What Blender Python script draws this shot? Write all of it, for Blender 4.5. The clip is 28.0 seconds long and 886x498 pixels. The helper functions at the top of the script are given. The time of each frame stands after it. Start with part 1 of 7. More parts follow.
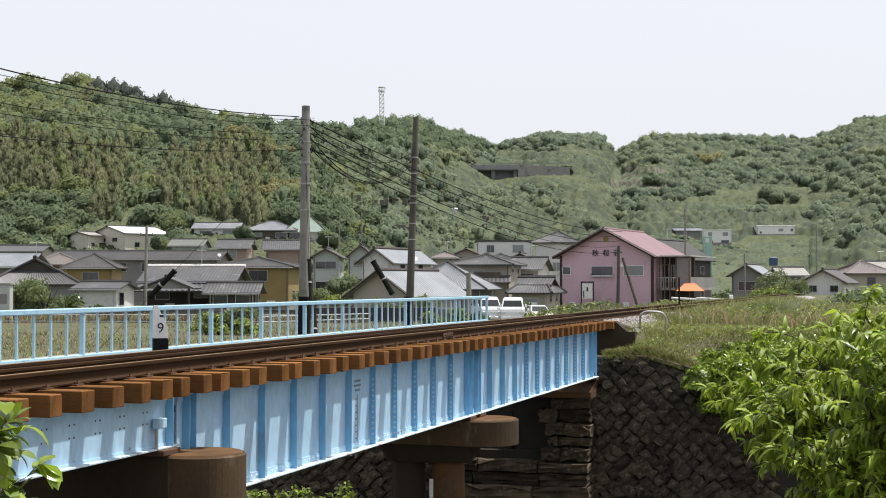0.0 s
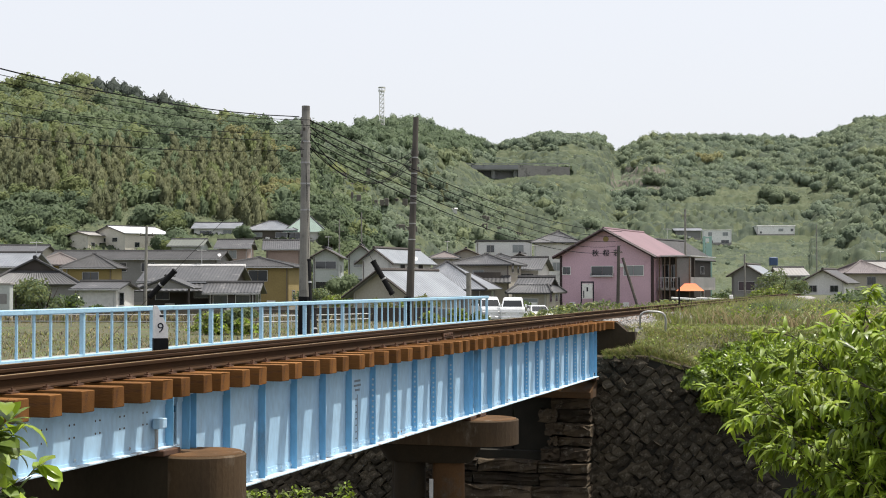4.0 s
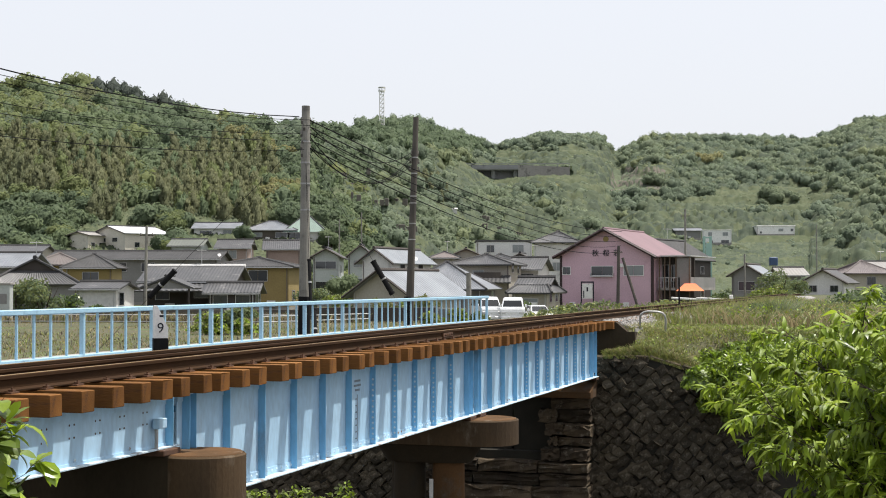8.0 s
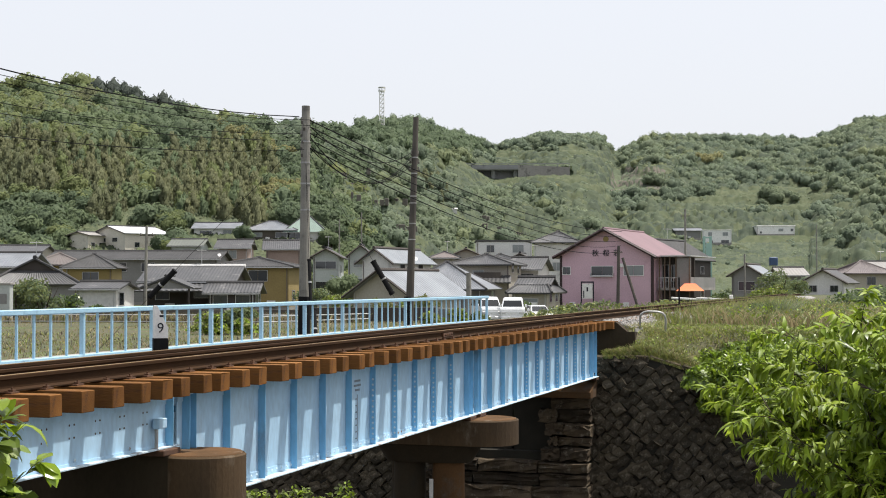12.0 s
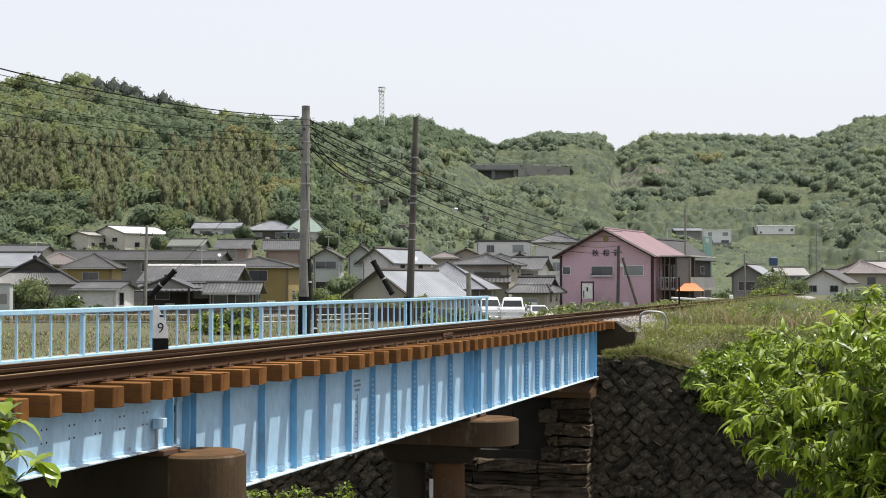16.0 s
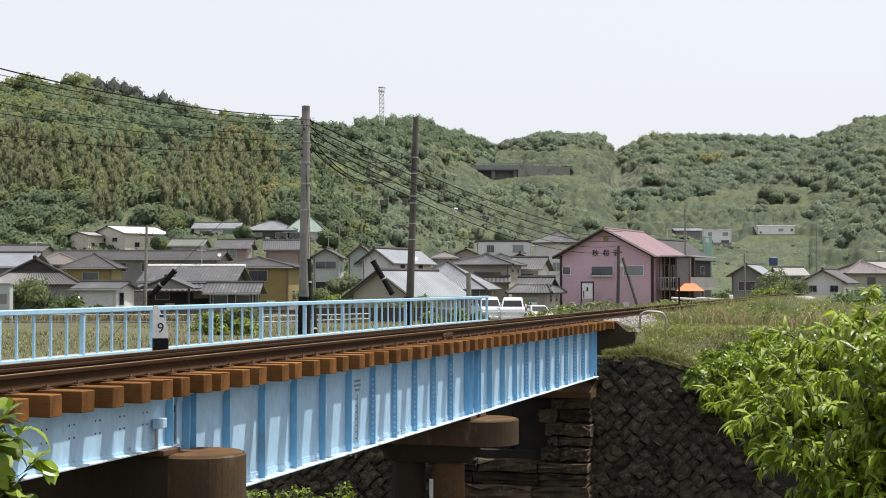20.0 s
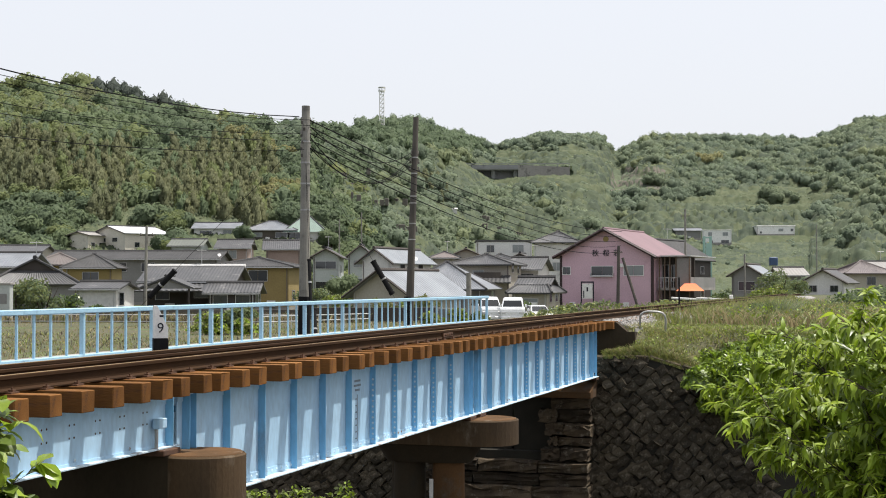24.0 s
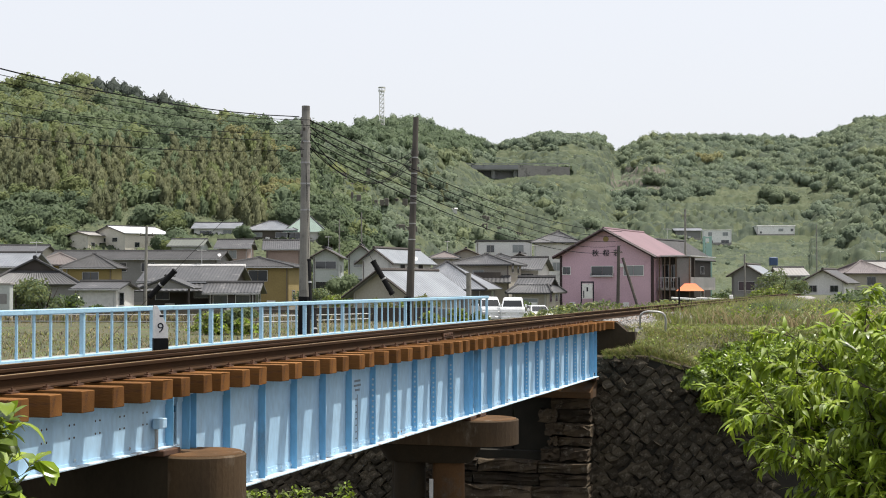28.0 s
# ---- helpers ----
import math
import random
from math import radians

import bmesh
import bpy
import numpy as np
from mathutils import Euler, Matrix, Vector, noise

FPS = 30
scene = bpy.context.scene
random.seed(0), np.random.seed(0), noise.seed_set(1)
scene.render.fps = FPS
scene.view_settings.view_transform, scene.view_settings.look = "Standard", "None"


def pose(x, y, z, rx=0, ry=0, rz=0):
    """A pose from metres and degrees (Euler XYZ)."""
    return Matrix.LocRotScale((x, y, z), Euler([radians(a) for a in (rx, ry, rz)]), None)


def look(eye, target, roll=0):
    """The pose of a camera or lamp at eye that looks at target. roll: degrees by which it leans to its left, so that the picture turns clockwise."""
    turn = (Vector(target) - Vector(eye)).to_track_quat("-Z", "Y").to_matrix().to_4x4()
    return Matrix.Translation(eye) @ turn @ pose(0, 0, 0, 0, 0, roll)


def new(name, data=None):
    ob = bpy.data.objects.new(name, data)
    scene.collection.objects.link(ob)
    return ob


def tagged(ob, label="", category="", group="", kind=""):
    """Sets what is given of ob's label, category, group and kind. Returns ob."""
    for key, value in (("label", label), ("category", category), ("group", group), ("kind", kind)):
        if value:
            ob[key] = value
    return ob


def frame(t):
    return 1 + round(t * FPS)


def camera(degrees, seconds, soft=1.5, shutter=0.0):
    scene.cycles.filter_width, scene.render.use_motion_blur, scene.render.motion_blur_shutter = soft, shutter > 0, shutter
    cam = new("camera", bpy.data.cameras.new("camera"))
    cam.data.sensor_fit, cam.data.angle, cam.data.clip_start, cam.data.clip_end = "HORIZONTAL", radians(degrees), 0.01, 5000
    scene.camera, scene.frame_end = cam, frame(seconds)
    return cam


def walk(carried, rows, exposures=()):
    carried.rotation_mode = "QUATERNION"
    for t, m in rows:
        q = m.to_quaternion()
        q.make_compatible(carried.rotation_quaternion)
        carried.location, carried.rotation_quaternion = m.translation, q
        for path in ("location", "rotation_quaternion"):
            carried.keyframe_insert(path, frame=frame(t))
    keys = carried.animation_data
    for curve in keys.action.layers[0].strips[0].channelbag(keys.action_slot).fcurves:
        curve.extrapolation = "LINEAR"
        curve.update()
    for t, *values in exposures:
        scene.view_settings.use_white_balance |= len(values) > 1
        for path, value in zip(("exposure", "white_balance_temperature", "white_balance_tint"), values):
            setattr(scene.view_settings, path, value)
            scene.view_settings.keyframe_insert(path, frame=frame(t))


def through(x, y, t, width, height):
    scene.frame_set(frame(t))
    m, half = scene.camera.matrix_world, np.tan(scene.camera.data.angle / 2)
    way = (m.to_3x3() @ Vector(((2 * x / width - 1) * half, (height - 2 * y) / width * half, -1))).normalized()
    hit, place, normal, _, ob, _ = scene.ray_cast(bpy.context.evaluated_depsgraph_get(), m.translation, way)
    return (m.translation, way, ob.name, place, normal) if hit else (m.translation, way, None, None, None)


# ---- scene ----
# ---- camera: a tripod on the near river bank, it never moves ----
EYE = 2.6
FOV = 33.56
cam = camera(FOV, 28.0, soft=1.0)
LOOK = pose(0, 0, EYE, 91.344, 0, 0)
walk(cam, [(0.0, LOOK), (28.0, LOOK)])

# ---- light: high hazy midday sun ----
SUN_EL, SUN_AZ = 71.0, 15.0  # azimuth counted from +x towards +y
sky = bpy.data.worlds.new("sky")
scene.world = sky
sky.use_nodes = True
nt = sky.node_tree
tex = nt.nodes.new("ShaderNodeTexSky")
tex.sky_type, tex.sun_disc = "NISHITA", False
tex.sun_elevation, tex.sun_rotation = radians(SUN_EL), radians(90 - SUN_AZ)
tex.air_density, tex.dust_density, tex.ozone_density = 1.0, 6.0, 1.0
# hazy air: the blue of the clear sky is mostly washed out by white haze
haze = nt.nodes.new("ShaderNodeMix")
haze.data_type = "RGBA"
geo = nt.nodes.new("ShaderNodeTexCoord")
sep = nt.nodes.new("ShaderNodeSeparateXYZ")
thin = nt.nodes.new("ShaderNodeMapRange")
thin.interpolation_type = "SMOOTHSTEP"
thin.inputs[1].default_value, thin.inputs[2].default_value = 0.22, 0.85
thin.inputs[3].default_value, thin.inputs[4].default_value = 0.74, 0.22
nt.links.new(geo.outputs["Generated"], sep.inputs[0])
nt.links.new(sep.outputs[2], thin.inputs[0])
nt.links.new(thin.outputs[0], haze.inputs[0])
haze.inputs[7].default_value = (7.9, 8.1, 8.6, 1)
nt.links.new(tex.outputs[0], haze.inputs[6])
bg = nt.nodes["Background"]
bg.inputs[1].default_value = 0.118
nt.links.new(haze.outputs[2], bg.inputs[0])

sun = new("sun", bpy.data.lights.new("sun", "SUN"))
sun.data.energy, sun.data.angle, sun.data.color = 5.0, radians(0.6), (1.0, 0.97, 0.91)
_d = Vector((math.cos(radians(SUN_EL)) * math.cos(radians(SUN_AZ)), math.cos(radians(SUN_EL)) * math.sin(radians(SUN_AZ)), math.sin(radians(SUN_EL))))
sun.matrix_world = look(_d * 100, (0, 0, 0))
scene.view_settings.exposure = 0.17
# ---- materials ----
def mat(name, a, b=None, rough=0.7, metal=0.0, big=0.8, fine=25.0, bump=0.3, vary=0.0, stretch=(1, 1, 1), spec=0.5,
        stain=None, stain_amount=0.5, stain_scale=1.5, island=0.0, depth=0.01):
    """a, b: the two colours that a large noise mixes; a fine grain over them; stain: a third colour in ragged patches."""
    m = bpy.data.materials.new(name)
    m.use_nodes = True
    t = m.node_tree
    N, K = t.nodes.new, t.links.new
    p = t.nodes["Principled BSDF"]
    co = N("ShaderNodeTexCoord")
    mp = N("ShaderNodeMapping")
    mp.inputs["Scale"].default_value = stretch
    K(co.outputs["Object"], mp.inputs["Vector"])
    n1, n2 = N("ShaderNodeTexNoise"), N("ShaderNodeTexNoise")
    n1.inputs["Scale"].default_value, n1.inputs["Detail"].default_value = big, 6
    n2.inputs["Scale"].default_value, n2.inputs["Detail"].default_value = fine, 4
    K(mp.outputs[0], n1.inputs["Vector"]), K(mp.outputs[0], n2.inputs["Vector"])
    b = b or tuple(c * 0.8 for c in a)
    mix = N("ShaderNodeMix")
    mix.data_type = "RGBA"
    mix.inputs[6].default_value, mix.inputs[7].default_value = (*a, 1), (*b, 1)
    r = N("ShaderNodeMapRange")
    r.inputs[1].default_value, r.inputs[2].default_value = 0.36, 0.64
    K(n1.outputs[0], r.inputs[0]), K(r.outputs[0], mix.inputs[0])
    col = mix.outputs[2]
    if stain:
        n3 = N("ShaderNodeTexNoise")
        n3.inputs["Scale"].default_value, n3.inputs["Detail"].default_value = stain_scale, 8
        n3.inputs["Roughness"].default_value = 0.65
        K(mp.outputs[0], n3.inputs["Vector"])
        r3 = N("ShaderNodeMapRange")
        r3.inputs[1].default_value, r3.inputs[2].default_value = 0.62 - 0.2 * stain_amount, 0.74 - 0.2 * stain_amount
        K(n3.outputs[0], r3.inputs[0])
        m3 = N("ShaderNodeMix")
        m3.data_type = "RGBA"
        m3.inputs[7].default_value = (*stain, 1)
        K(r3.outputs[0], m3.inputs[0]), K(col, m3.inputs[6])
        col = m3.outputs[2]
    hsv = N("ShaderNodeHueSaturation")
    g = N("ShaderNodeMapRange")
    g.inputs[3].default_value, g.inputs[4].default_value = 0.78, 1.22
    K(n2.outputs[0], g.inputs[0])
    val = g.outputs[0]
    for amount, node, out in ((vary, "ShaderNodeObjectInfo", "Random"), (island, "ShaderNodeNewGeometry", "Random Per Island")):
        if amount:
            o = N(node)
            v = N("ShaderNodeMapRange")
            v.inputs[3].default_value, v.inputs[4].default_value = 1 - amount, 1 + amount
            K(o.outputs[out], v.inputs[0])
            mu = N("ShaderNodeMath")
            mu.operation = "MULTIPLY"
            K(val, mu.inputs[0]), K(v.outputs[0], mu.inputs[1])
            val = mu.outputs[0]
    K(val, hsv.inputs["Value"]), K(col, hsv.inputs["Color"]), K(hsv.outputs[0], p.inputs["Base Color"])
    p.inputs["Roughness"].default_value, p.inputs["Metallic"].default_value = rough, metal
    p.inputs["Specular IOR Level"].default_value = spec
    if bump:
        bp = N("ShaderNodeBump")
        bp.inputs["Strength"].default_value, bp.inputs["Distance"].default_value = bump, depth
        K(n2.outputs[0], bp.inputs["Height"]), K(bp.outputs[0], p.inputs["Normal"])
    return m


def leaf_mat(name, a, b, island=0.3, through=0.35, rough=0.45, big=0.15, fine=3.0, grain=0.0):
    """Leaves let part of the light through. grain: how strongly the clustered leaves of a far crown mottle it."""
    m = mat(name, a, b, rough=rough, big=big, fine=fine, bump=0.9 if grain else 0, island=island, vary=0.08, depth=0.45)
    t = m.node_tree
    if grain:
        for n in t.nodes:
            if n.type == "TEX_NOISE" and n.inputs["Scale"].default_value == fine:
                n.inputs["Roughness"].default_value = 0.7
                g = n.outputs[0].links[0].to_node if n.outputs[0].links[0].to_node.type == "MAP_RANGE" else n.outputs[0].links[1].to_node
                g.inputs[1].default_value, g.inputs[2].default_value = 0.32, 0.68
                g.inputs[3].default_value, g.inputs[4].default_value = 1 - grain, 1 + grain
    p, out = t.nodes["Principled BSDF"], t.nodes["Material Output"]
    tr, mx = t.nodes.new("ShaderNodeBsdfTranslucent"), t.nodes.new("ShaderNodeMixShader")
    mx.inputs[0].default_value = through
    t.links.new(p.inputs["Base Color"].links[0].from_socket, tr.inputs["Color"])
    t.links.new(p.outputs[0], mx.inputs[1]), t.links.new(tr.outputs[0], mx.inputs[2]), t.links.new(mx.outputs[0], out.inputs["Surface"])
    return m


def glass_mat(name, col, rough=0.08):
    m = mat(name, col, tuple(c * 0.7 for c in col), rough=rough, big=0.5, fine=2, bump=0, spec=0.8)
    return m


# One blue paint: WEB lightened for sky light, BLUE deepened for shaded stiffeners.
WEB = mat("lit_blue_paint", (0.4, 0.58, 0.725), (0.355, 0.54, 0.7), rough=0.55, big=0.6, fine=18, bump=0.1, stretch=(1, 1, 0.35),
           stain=(0.33, 0.45, 0.56), stain_amount=0.12, stain_scale=2.2)
BLUE = mat("blue_paint", (0.196, 0.452, 0.679), (0.167, 0.399, 0.630), rough=0.5, big=0.6, fine=18, bump=0.12, stretch=(1, 1, 0.35),
           stain=(0.16, 0.26, 0.36), stain_amount=0.12, stain_scale=2.2)
BLUE_RAIL = mat("railing_paint", (0.315, 0.52, 0.67), (0.35, 0.55, 0.68), rough=0.45, big=1.5, fine=30, bump=0.1, stain=(0.22, 0.36, 0.46), stain_amount=0.15, stain_scale=4)
# Chips and brown stains over a blue paled to stand for sunlit flanges.
BLUE_LIT_DIRTY = mat("lit_chipped_blue_paint", (0.541, 0.667, 0.733), (0.454, 0.593, 0.681), rough=0.6, big=3, fine=40, bump=0.3, stain=(0.22, 0.13, 0.08), stain_amount=0.35, stain_scale=5)
RUSTPATCH = mat("rust_patch", (0.114, 0.053, 0.024), (0.066, 0.034, 0.021), rough=0.9, big=8, fine=60, bump=0.4)
TIE = mat("creosoted_timber", (0.200, 0.090, 0.026), (0.150, 0.066, 0.020), spec=0.12, rough=0.85, big=2.0, fine=30, bump=0.5, vary=0.28, stretch=(3, 0.5, 3), stain=(0.09, 0.045, 0.025), stain_amount=0.3, stain_scale=3)
RAIL = mat("rusty_rail", (0.040, 0.018, 0.005), (0.027, 0.012, 0.004), spec=0.2, rough=0.9, big=3, fine=50, bump=0.2, stretch=(0.3, 1, 1))
RAILHEAD = mat("worn_rail_head", (0.24, 0.165, 0.085), (0.17, 0.115, 0.06), spec=0.2, rough=0.7, metal=0.0, big=2, fine=30, bump=0.1, stretch=(0.2, 1, 1))
# Weathered concrete, its base colour lowered to stand for shade under the bridge.
CONC = mat("weathered_shaded_concrete", (0.045, 0.034, 0.021), (0.028, 0.022, 0.014), spec=0.2, rough=0.9, big=0.9, fine=30, bump=0.4, stain=(0.035, 0.030, 0.022), stain_amount=0.45, stain_scale=1.2, stretch=(1, 1, 0.5))
CONC_RUST = mat("rust_stained_concrete", (0.115, 0.062, 0.027), (0.082, 0.048, 0.024), spec=0.15, rough=0.9, big=1.4, fine=30, bump=0.4, stain=(0.10, 0.075, 0.055), stain_amount=0.4, stain_scale=1.8)
CONC_PALE = mat("pale_concrete", (0.315, 0.300, 0.277), (0.247, 0.232, 0.214), rough=0.9, big=0.6, fine=20, bump=0.3, stain=(0.2, 0.19, 0.17), stain_amount=0.35, stain_scale=1.0)
POLE = mat("pole_concrete", (0.270, 0.259, 0.224), (0.196, 0.189, 0.168), rough=0.85, big=1.5, fine=30, bump=0.25, stain=(0.09, 0.085, 0.075), stain_amount=0.3)
POLE_DARK = mat("dark_pole", (0.10, 0.088, 0.075), (0.07, 0.062, 0.055), rough=0.85, big=1.5, fine=30, bump=0.25)
# Pale ragged patches stand for sun on the stones' raised faces.
STONE = mat("mossy_stone", (0.084, 0.068, 0.045), (0.04, 0.034, 0.023), spec=0.2, rough=0.92, big=2.5, fine=25, bump=0.8, vary=0.4, stain=(0.14, 0.12, 0.09), stain_amount=0.35, stain_scale=5, depth=0.03)
# Near-black for the stone joints, and for painted shade on the abutment cores.
MORTAR_SHADE = mat("joint_and_shade_dark", (0.022, 0.019, 0.012), (0.015, 0.013, 0.008), rough=0.95, big=2, fine=20, bump=0.5)
BALLAST = mat("ballast_stone", (0.302, 0.288, 0.277), (0.202, 0.191, 0.180), rough=0.9, big=4, fine=30, bump=0.5, island=0.4)
STEEL = mat("galvanised_steel", (0.40, 0.40, 0.39), (0.30, 0.29, 0.28), rough=0.5, metal=0.5, big=3, fine=30, bump=0.1)
BLACK = mat("black_rubber", (0.010, 0.010, 0.011), (0.015, 0.015, 0.015), spec=0.12, rough=0.85, big=4, fine=40, bump=0.1)
WIRE = mat("cable", (0.012, 0.012, 0.013), (0.018, 0.018, 0.018), spec=0.05, rough=0.95, big=4, fine=40, bump=0)
WHITE = mat("white_paint", (0.80, 0.79, 0.76), (0.70, 0.69, 0.66), rough=0.6, big=3, fine=30, bump=0.1, stain=(0.45, 0.42, 0.36), stain_amount=0.15, stain_scale=3)
INK = mat("black_paint", (0.012, 0.012, 0.02), (0.02, 0.02, 0.03), rough=0.6, big=3, fine=30, bump=0)
TIMBER = mat("weathered_timber", (0.16, 0.115, 0.08), (0.11, 0.08, 0.058), rough=0.85, big=2, fine=30, bump=0.3)
FIELD = mat("field_grass", (0.052, 0.059, 0.021), (0.079, 0.070, 0.037), rough=0.95, big=0.07, fine=3.0, bump=0.6, stain=(0.075, 0.10, 0.028), stain_amount=0.5, stain_scale=0.5, depth=0.08)
RIVERBED = mat("river_gravel", (0.042, 0.037, 0.03), (0.025, 0.022, 0.018), rough=0.9, big=0.6, fine=8, bump=0.8, depth=0.05)
HILLSOIL = mat("undergrowth", (0.060, 0.080, 0.042), (0.075, 0.095, 0.050), rough=0.95, big=0.03, fine=0.6, bump=0.8, stain=(0.075, 0.085, 0.038), stain_amount=0.3, stain_scale=0.06, depth=0.6)
CONC_CAP = mat("brown_stained_concrete", (0.092, 0.06, 0.033), (0.06, 0.042, 0.026), spec=0.15, rough=0.9, big=1.2, fine=30, bump=0.4, stain=(0.16, 0.13, 0.095), stain_amount=0.25, stain_scale=1.6, stretch=(1, 1, 0.5))
# plaster, cladding and roofs of the village
PINK = mat("pink_render", (0.62, 0.425, 0.482), (0.56, 0.38, 0.44), rough=0.85, big=0.35, fine=8, bump=0.15, stain=(0.33, 0.2, 0.23), stain_amount=0.12, stain_scale=0.5)
PINK_ROOF = mat("pink_metal_roof", (0.205, 0.125, 0.136), (0.178, 0.108, 0.118), rough=0.45, big=0.4, fine=8, bump=0.1)
MAROON = mat("maroon_trim", (0.034, 0.014, 0.015), (0.024, 0.011, 0.012), rough=0.6, big=1, fine=10, bump=0.05)
W_CREAM = mat("cream_render", (0.414, 0.385, 0.326), (0.355, 0.326, 0.274), rough=0.85, big=0.3, fine=6, bump=0.15, stain=(0.34, 0.31, 0.26), stain_amount=0.15, stain_scale=0.4)
W_WHITE = mat("white_render", (0.700, 0.690, 0.659), (0.615, 0.605, 0.584), rough=0.85, big=0.3, fine=6, bump=0.15, stain=(0.4, 0.39, 0.37), stain_amount=0.15, stain_scale=0.4)
# Cream render made lighter to stand for light on the hall's walls.
W_CREAM_LIT = mat("lit_cream_render", (0.66, 0.615, 0.53), (0.58, 0.54, 0.465), rough=0.85, big=0.3, fine=6, bump=0.15, stain=(0.4, 0.37, 0.31), stain_amount=0.12, stain_scale=0.4)
W_GREY = mat("grey_render", (0.238, 0.235, 0.228), (0.190, 0.188, 0.180), rough=0.85, big=0.3, fine=6, bump=0.15, stain=(0.2, 0.195, 0.185), stain_amount=0.2, stain_scale=0.4)
W_OCHRE = mat("ochre_cladding", (0.295, 0.226, 0.086), (0.246, 0.183, 0.069), rough=0.8, big=0.3, fine=6, bump=0.2, stain=(0.25, 0.17, 0.08), stain_amount=0.15, stain_scale=0.5)
W_BROWN = mat("brown_boarding", (0.101, 0.086, 0.069), (0.070, 0.059, 0.051), rough=0.85, big=0.4, fine=6, bump=0.3)
W_DARK = mat("dark_timber_wall", (0.06, 0.05, 0.043), (0.045, 0.037, 0.032), rough=0.8, big=0.5, fine=6, bump=0.3)
W_MINT = mat("pale_green_render", (0.43, 0.46, 0.44), (0.37, 0.4, 0.38), rough=0.85, big=0.3, fine=6, bump=0.15)
W_PEACH = mat("peach_render", (0.340, 0.259, 0.222), (0.296, 0.222, 0.192), rough=0.85, big=0.3, fine=6, bump=0.15)
R_TILE = mat("grey_roof_tiles", (0.067, 0.067, 0.068), (0.049, 0.049, 0.050), rough=0.5, big=0.5, fine=6, bump=0.2, vary=0.15, stain=(0.16, 0.155, 0.15), stain_amount=0.25, stain_scale=0.8)
R_DARK = mat("dark_roof", (0.062, 0.061, 0.061), (0.045, 0.044, 0.044), spec=0.25, rough=0.7, big=0.5, fine=6, bump=0.2, vary=0.1)
R_SILVER = mat("silver_roof_tiles", (0.196, 0.208, 0.225), (0.145, 0.153, 0.166), rough=0.4, big=0.5, fine=6, bump=0.1)
R_METAL = mat("pale_metal_roof", (0.248, 0.267, 0.285), (0.186, 0.202, 0.217), rough=0.4, metal=0.2, big=0.4, fine=5, bump=0.05)
# R_METAL raised towards white to stand for sun on the hall roof.
R_METAL_LIT = mat("sunlit_metal_roof", (0.60, 0.61, 0.62), (0.50, 0.51, 0.52), rough=0.4, metal=0.1, big=0.4, fine=5, bump=0.05)
R_GREEN = mat("green_metal_roof", (0.170, 0.238, 0.200), (0.136, 0.202, 0.168), rough=0.5, big=0.4, fine=5, bump=0.05)
R_BROWN = mat("brown_roof", (0.145, 0.121, 0.110), (0.111, 0.095, 0.088), rough=0.6, big=0.4, fine=5, bump=0.2)
R_MAUVE = mat("mauve_roof_tiles", (0.150, 0.128, 0.123), (0.120, 0.101, 0.101), rough=0.6, big=0.4, fine=5, bump=0.2)
R_ORANGE = mat("orange_roof", (0.42, 0.24, 0.12), (0.34, 0.19, 0.1), rough=0.6, big=0.4, fine=5, bump=0.2)
FRAME = mat("aluminium_frame", (0.52, 0.52, 0.51), (0.44, 0.44, 0.43), rough=0.5, metal=0.3, big=2, fine=20, bump=0)
PANE = glass_mat("window_glass", (0.035, 0.04, 0.045))
PANE_CAR = mat("tinted_car_glass", (0.030, 0.033, 0.037), (0.022, 0.024, 0.027), spec=0.25, rough=0.2, big=0.5, fine=2, bump=0)
PANE_FROST = glass_mat("frosted_glass", (0.26, 0.28, 0.28), rough=0.4)
# foliage
LEAF_BUSH = leaf_mat("bush_leaf", (0.205, 0.305, 0.022), (0.255, 0.335, 0.026), island=0.4, through=0.4, rough=0.5, big=1.2)
LEAF_YOUNG = leaf_mat("young_leaf", (0.3, 0.372, 0.038), (0.245, 0.335, 0.03), island=0.35, through=0.45, rough=0.5, big=1.5)
LEAF_DARK = leaf_mat("dark_leaf", (0.1, 0.155, 0.02), (0.128, 0.178, 0.024), island=0.4, through=0.25, rough=0.4, big=0.8)
BARK = mat("bark", (0.07, 0.05, 0.035), (0.045, 0.033, 0.025), rough=0.9, big=4, fine=30, bump=0.4)
GRASS = leaf_mat("grass_blade", (0.18, 0.218, 0.046), (0.245, 0.246, 0.072), island=0.35, through=0.3, rough=0.6, big=0.35)
GRASS_DRY = leaf_mat("dry_grass_blade", (0.33, 0.265, 0.148), (0.262, 0.222, 0.116), island=0.3, through=0.35, rough=0.7, big=0.5)
# Crown greens are kept light and bluish, partly in place of distance haze.
T_MID = leaf_mat("broadleaf_crown", (0.155, 0.2, 0.098), (0.125, 0.168, 0.086), island=0.13, through=0.45, rough=0.85, big=0.05, fine=1.6, grain=0.4)
T_LIGHT = leaf_mat("fresh_crown", (0.185, 0.214, 0.08), (0.15, 0.185, 0.072), island=0.13, through=0.45, rough=0.85, big=0.05, fine=1.6, grain=0.4)
T_DARK = leaf_mat("evergreen_crown", (0.105, 0.146, 0.08), (0.122, 0.164, 0.088), island=0.13, through=0.45, rough=0.85, big=0.05, fine=1.6, grain=0.4)
T_YELLOW = leaf_mat("blossoming_crown", (0.27, 0.256, 0.11), (0.225, 0.222, 0.098), island=0.13, through=0.45, rough=0.85, big=0.05, fine=1.6, grain=0.4)
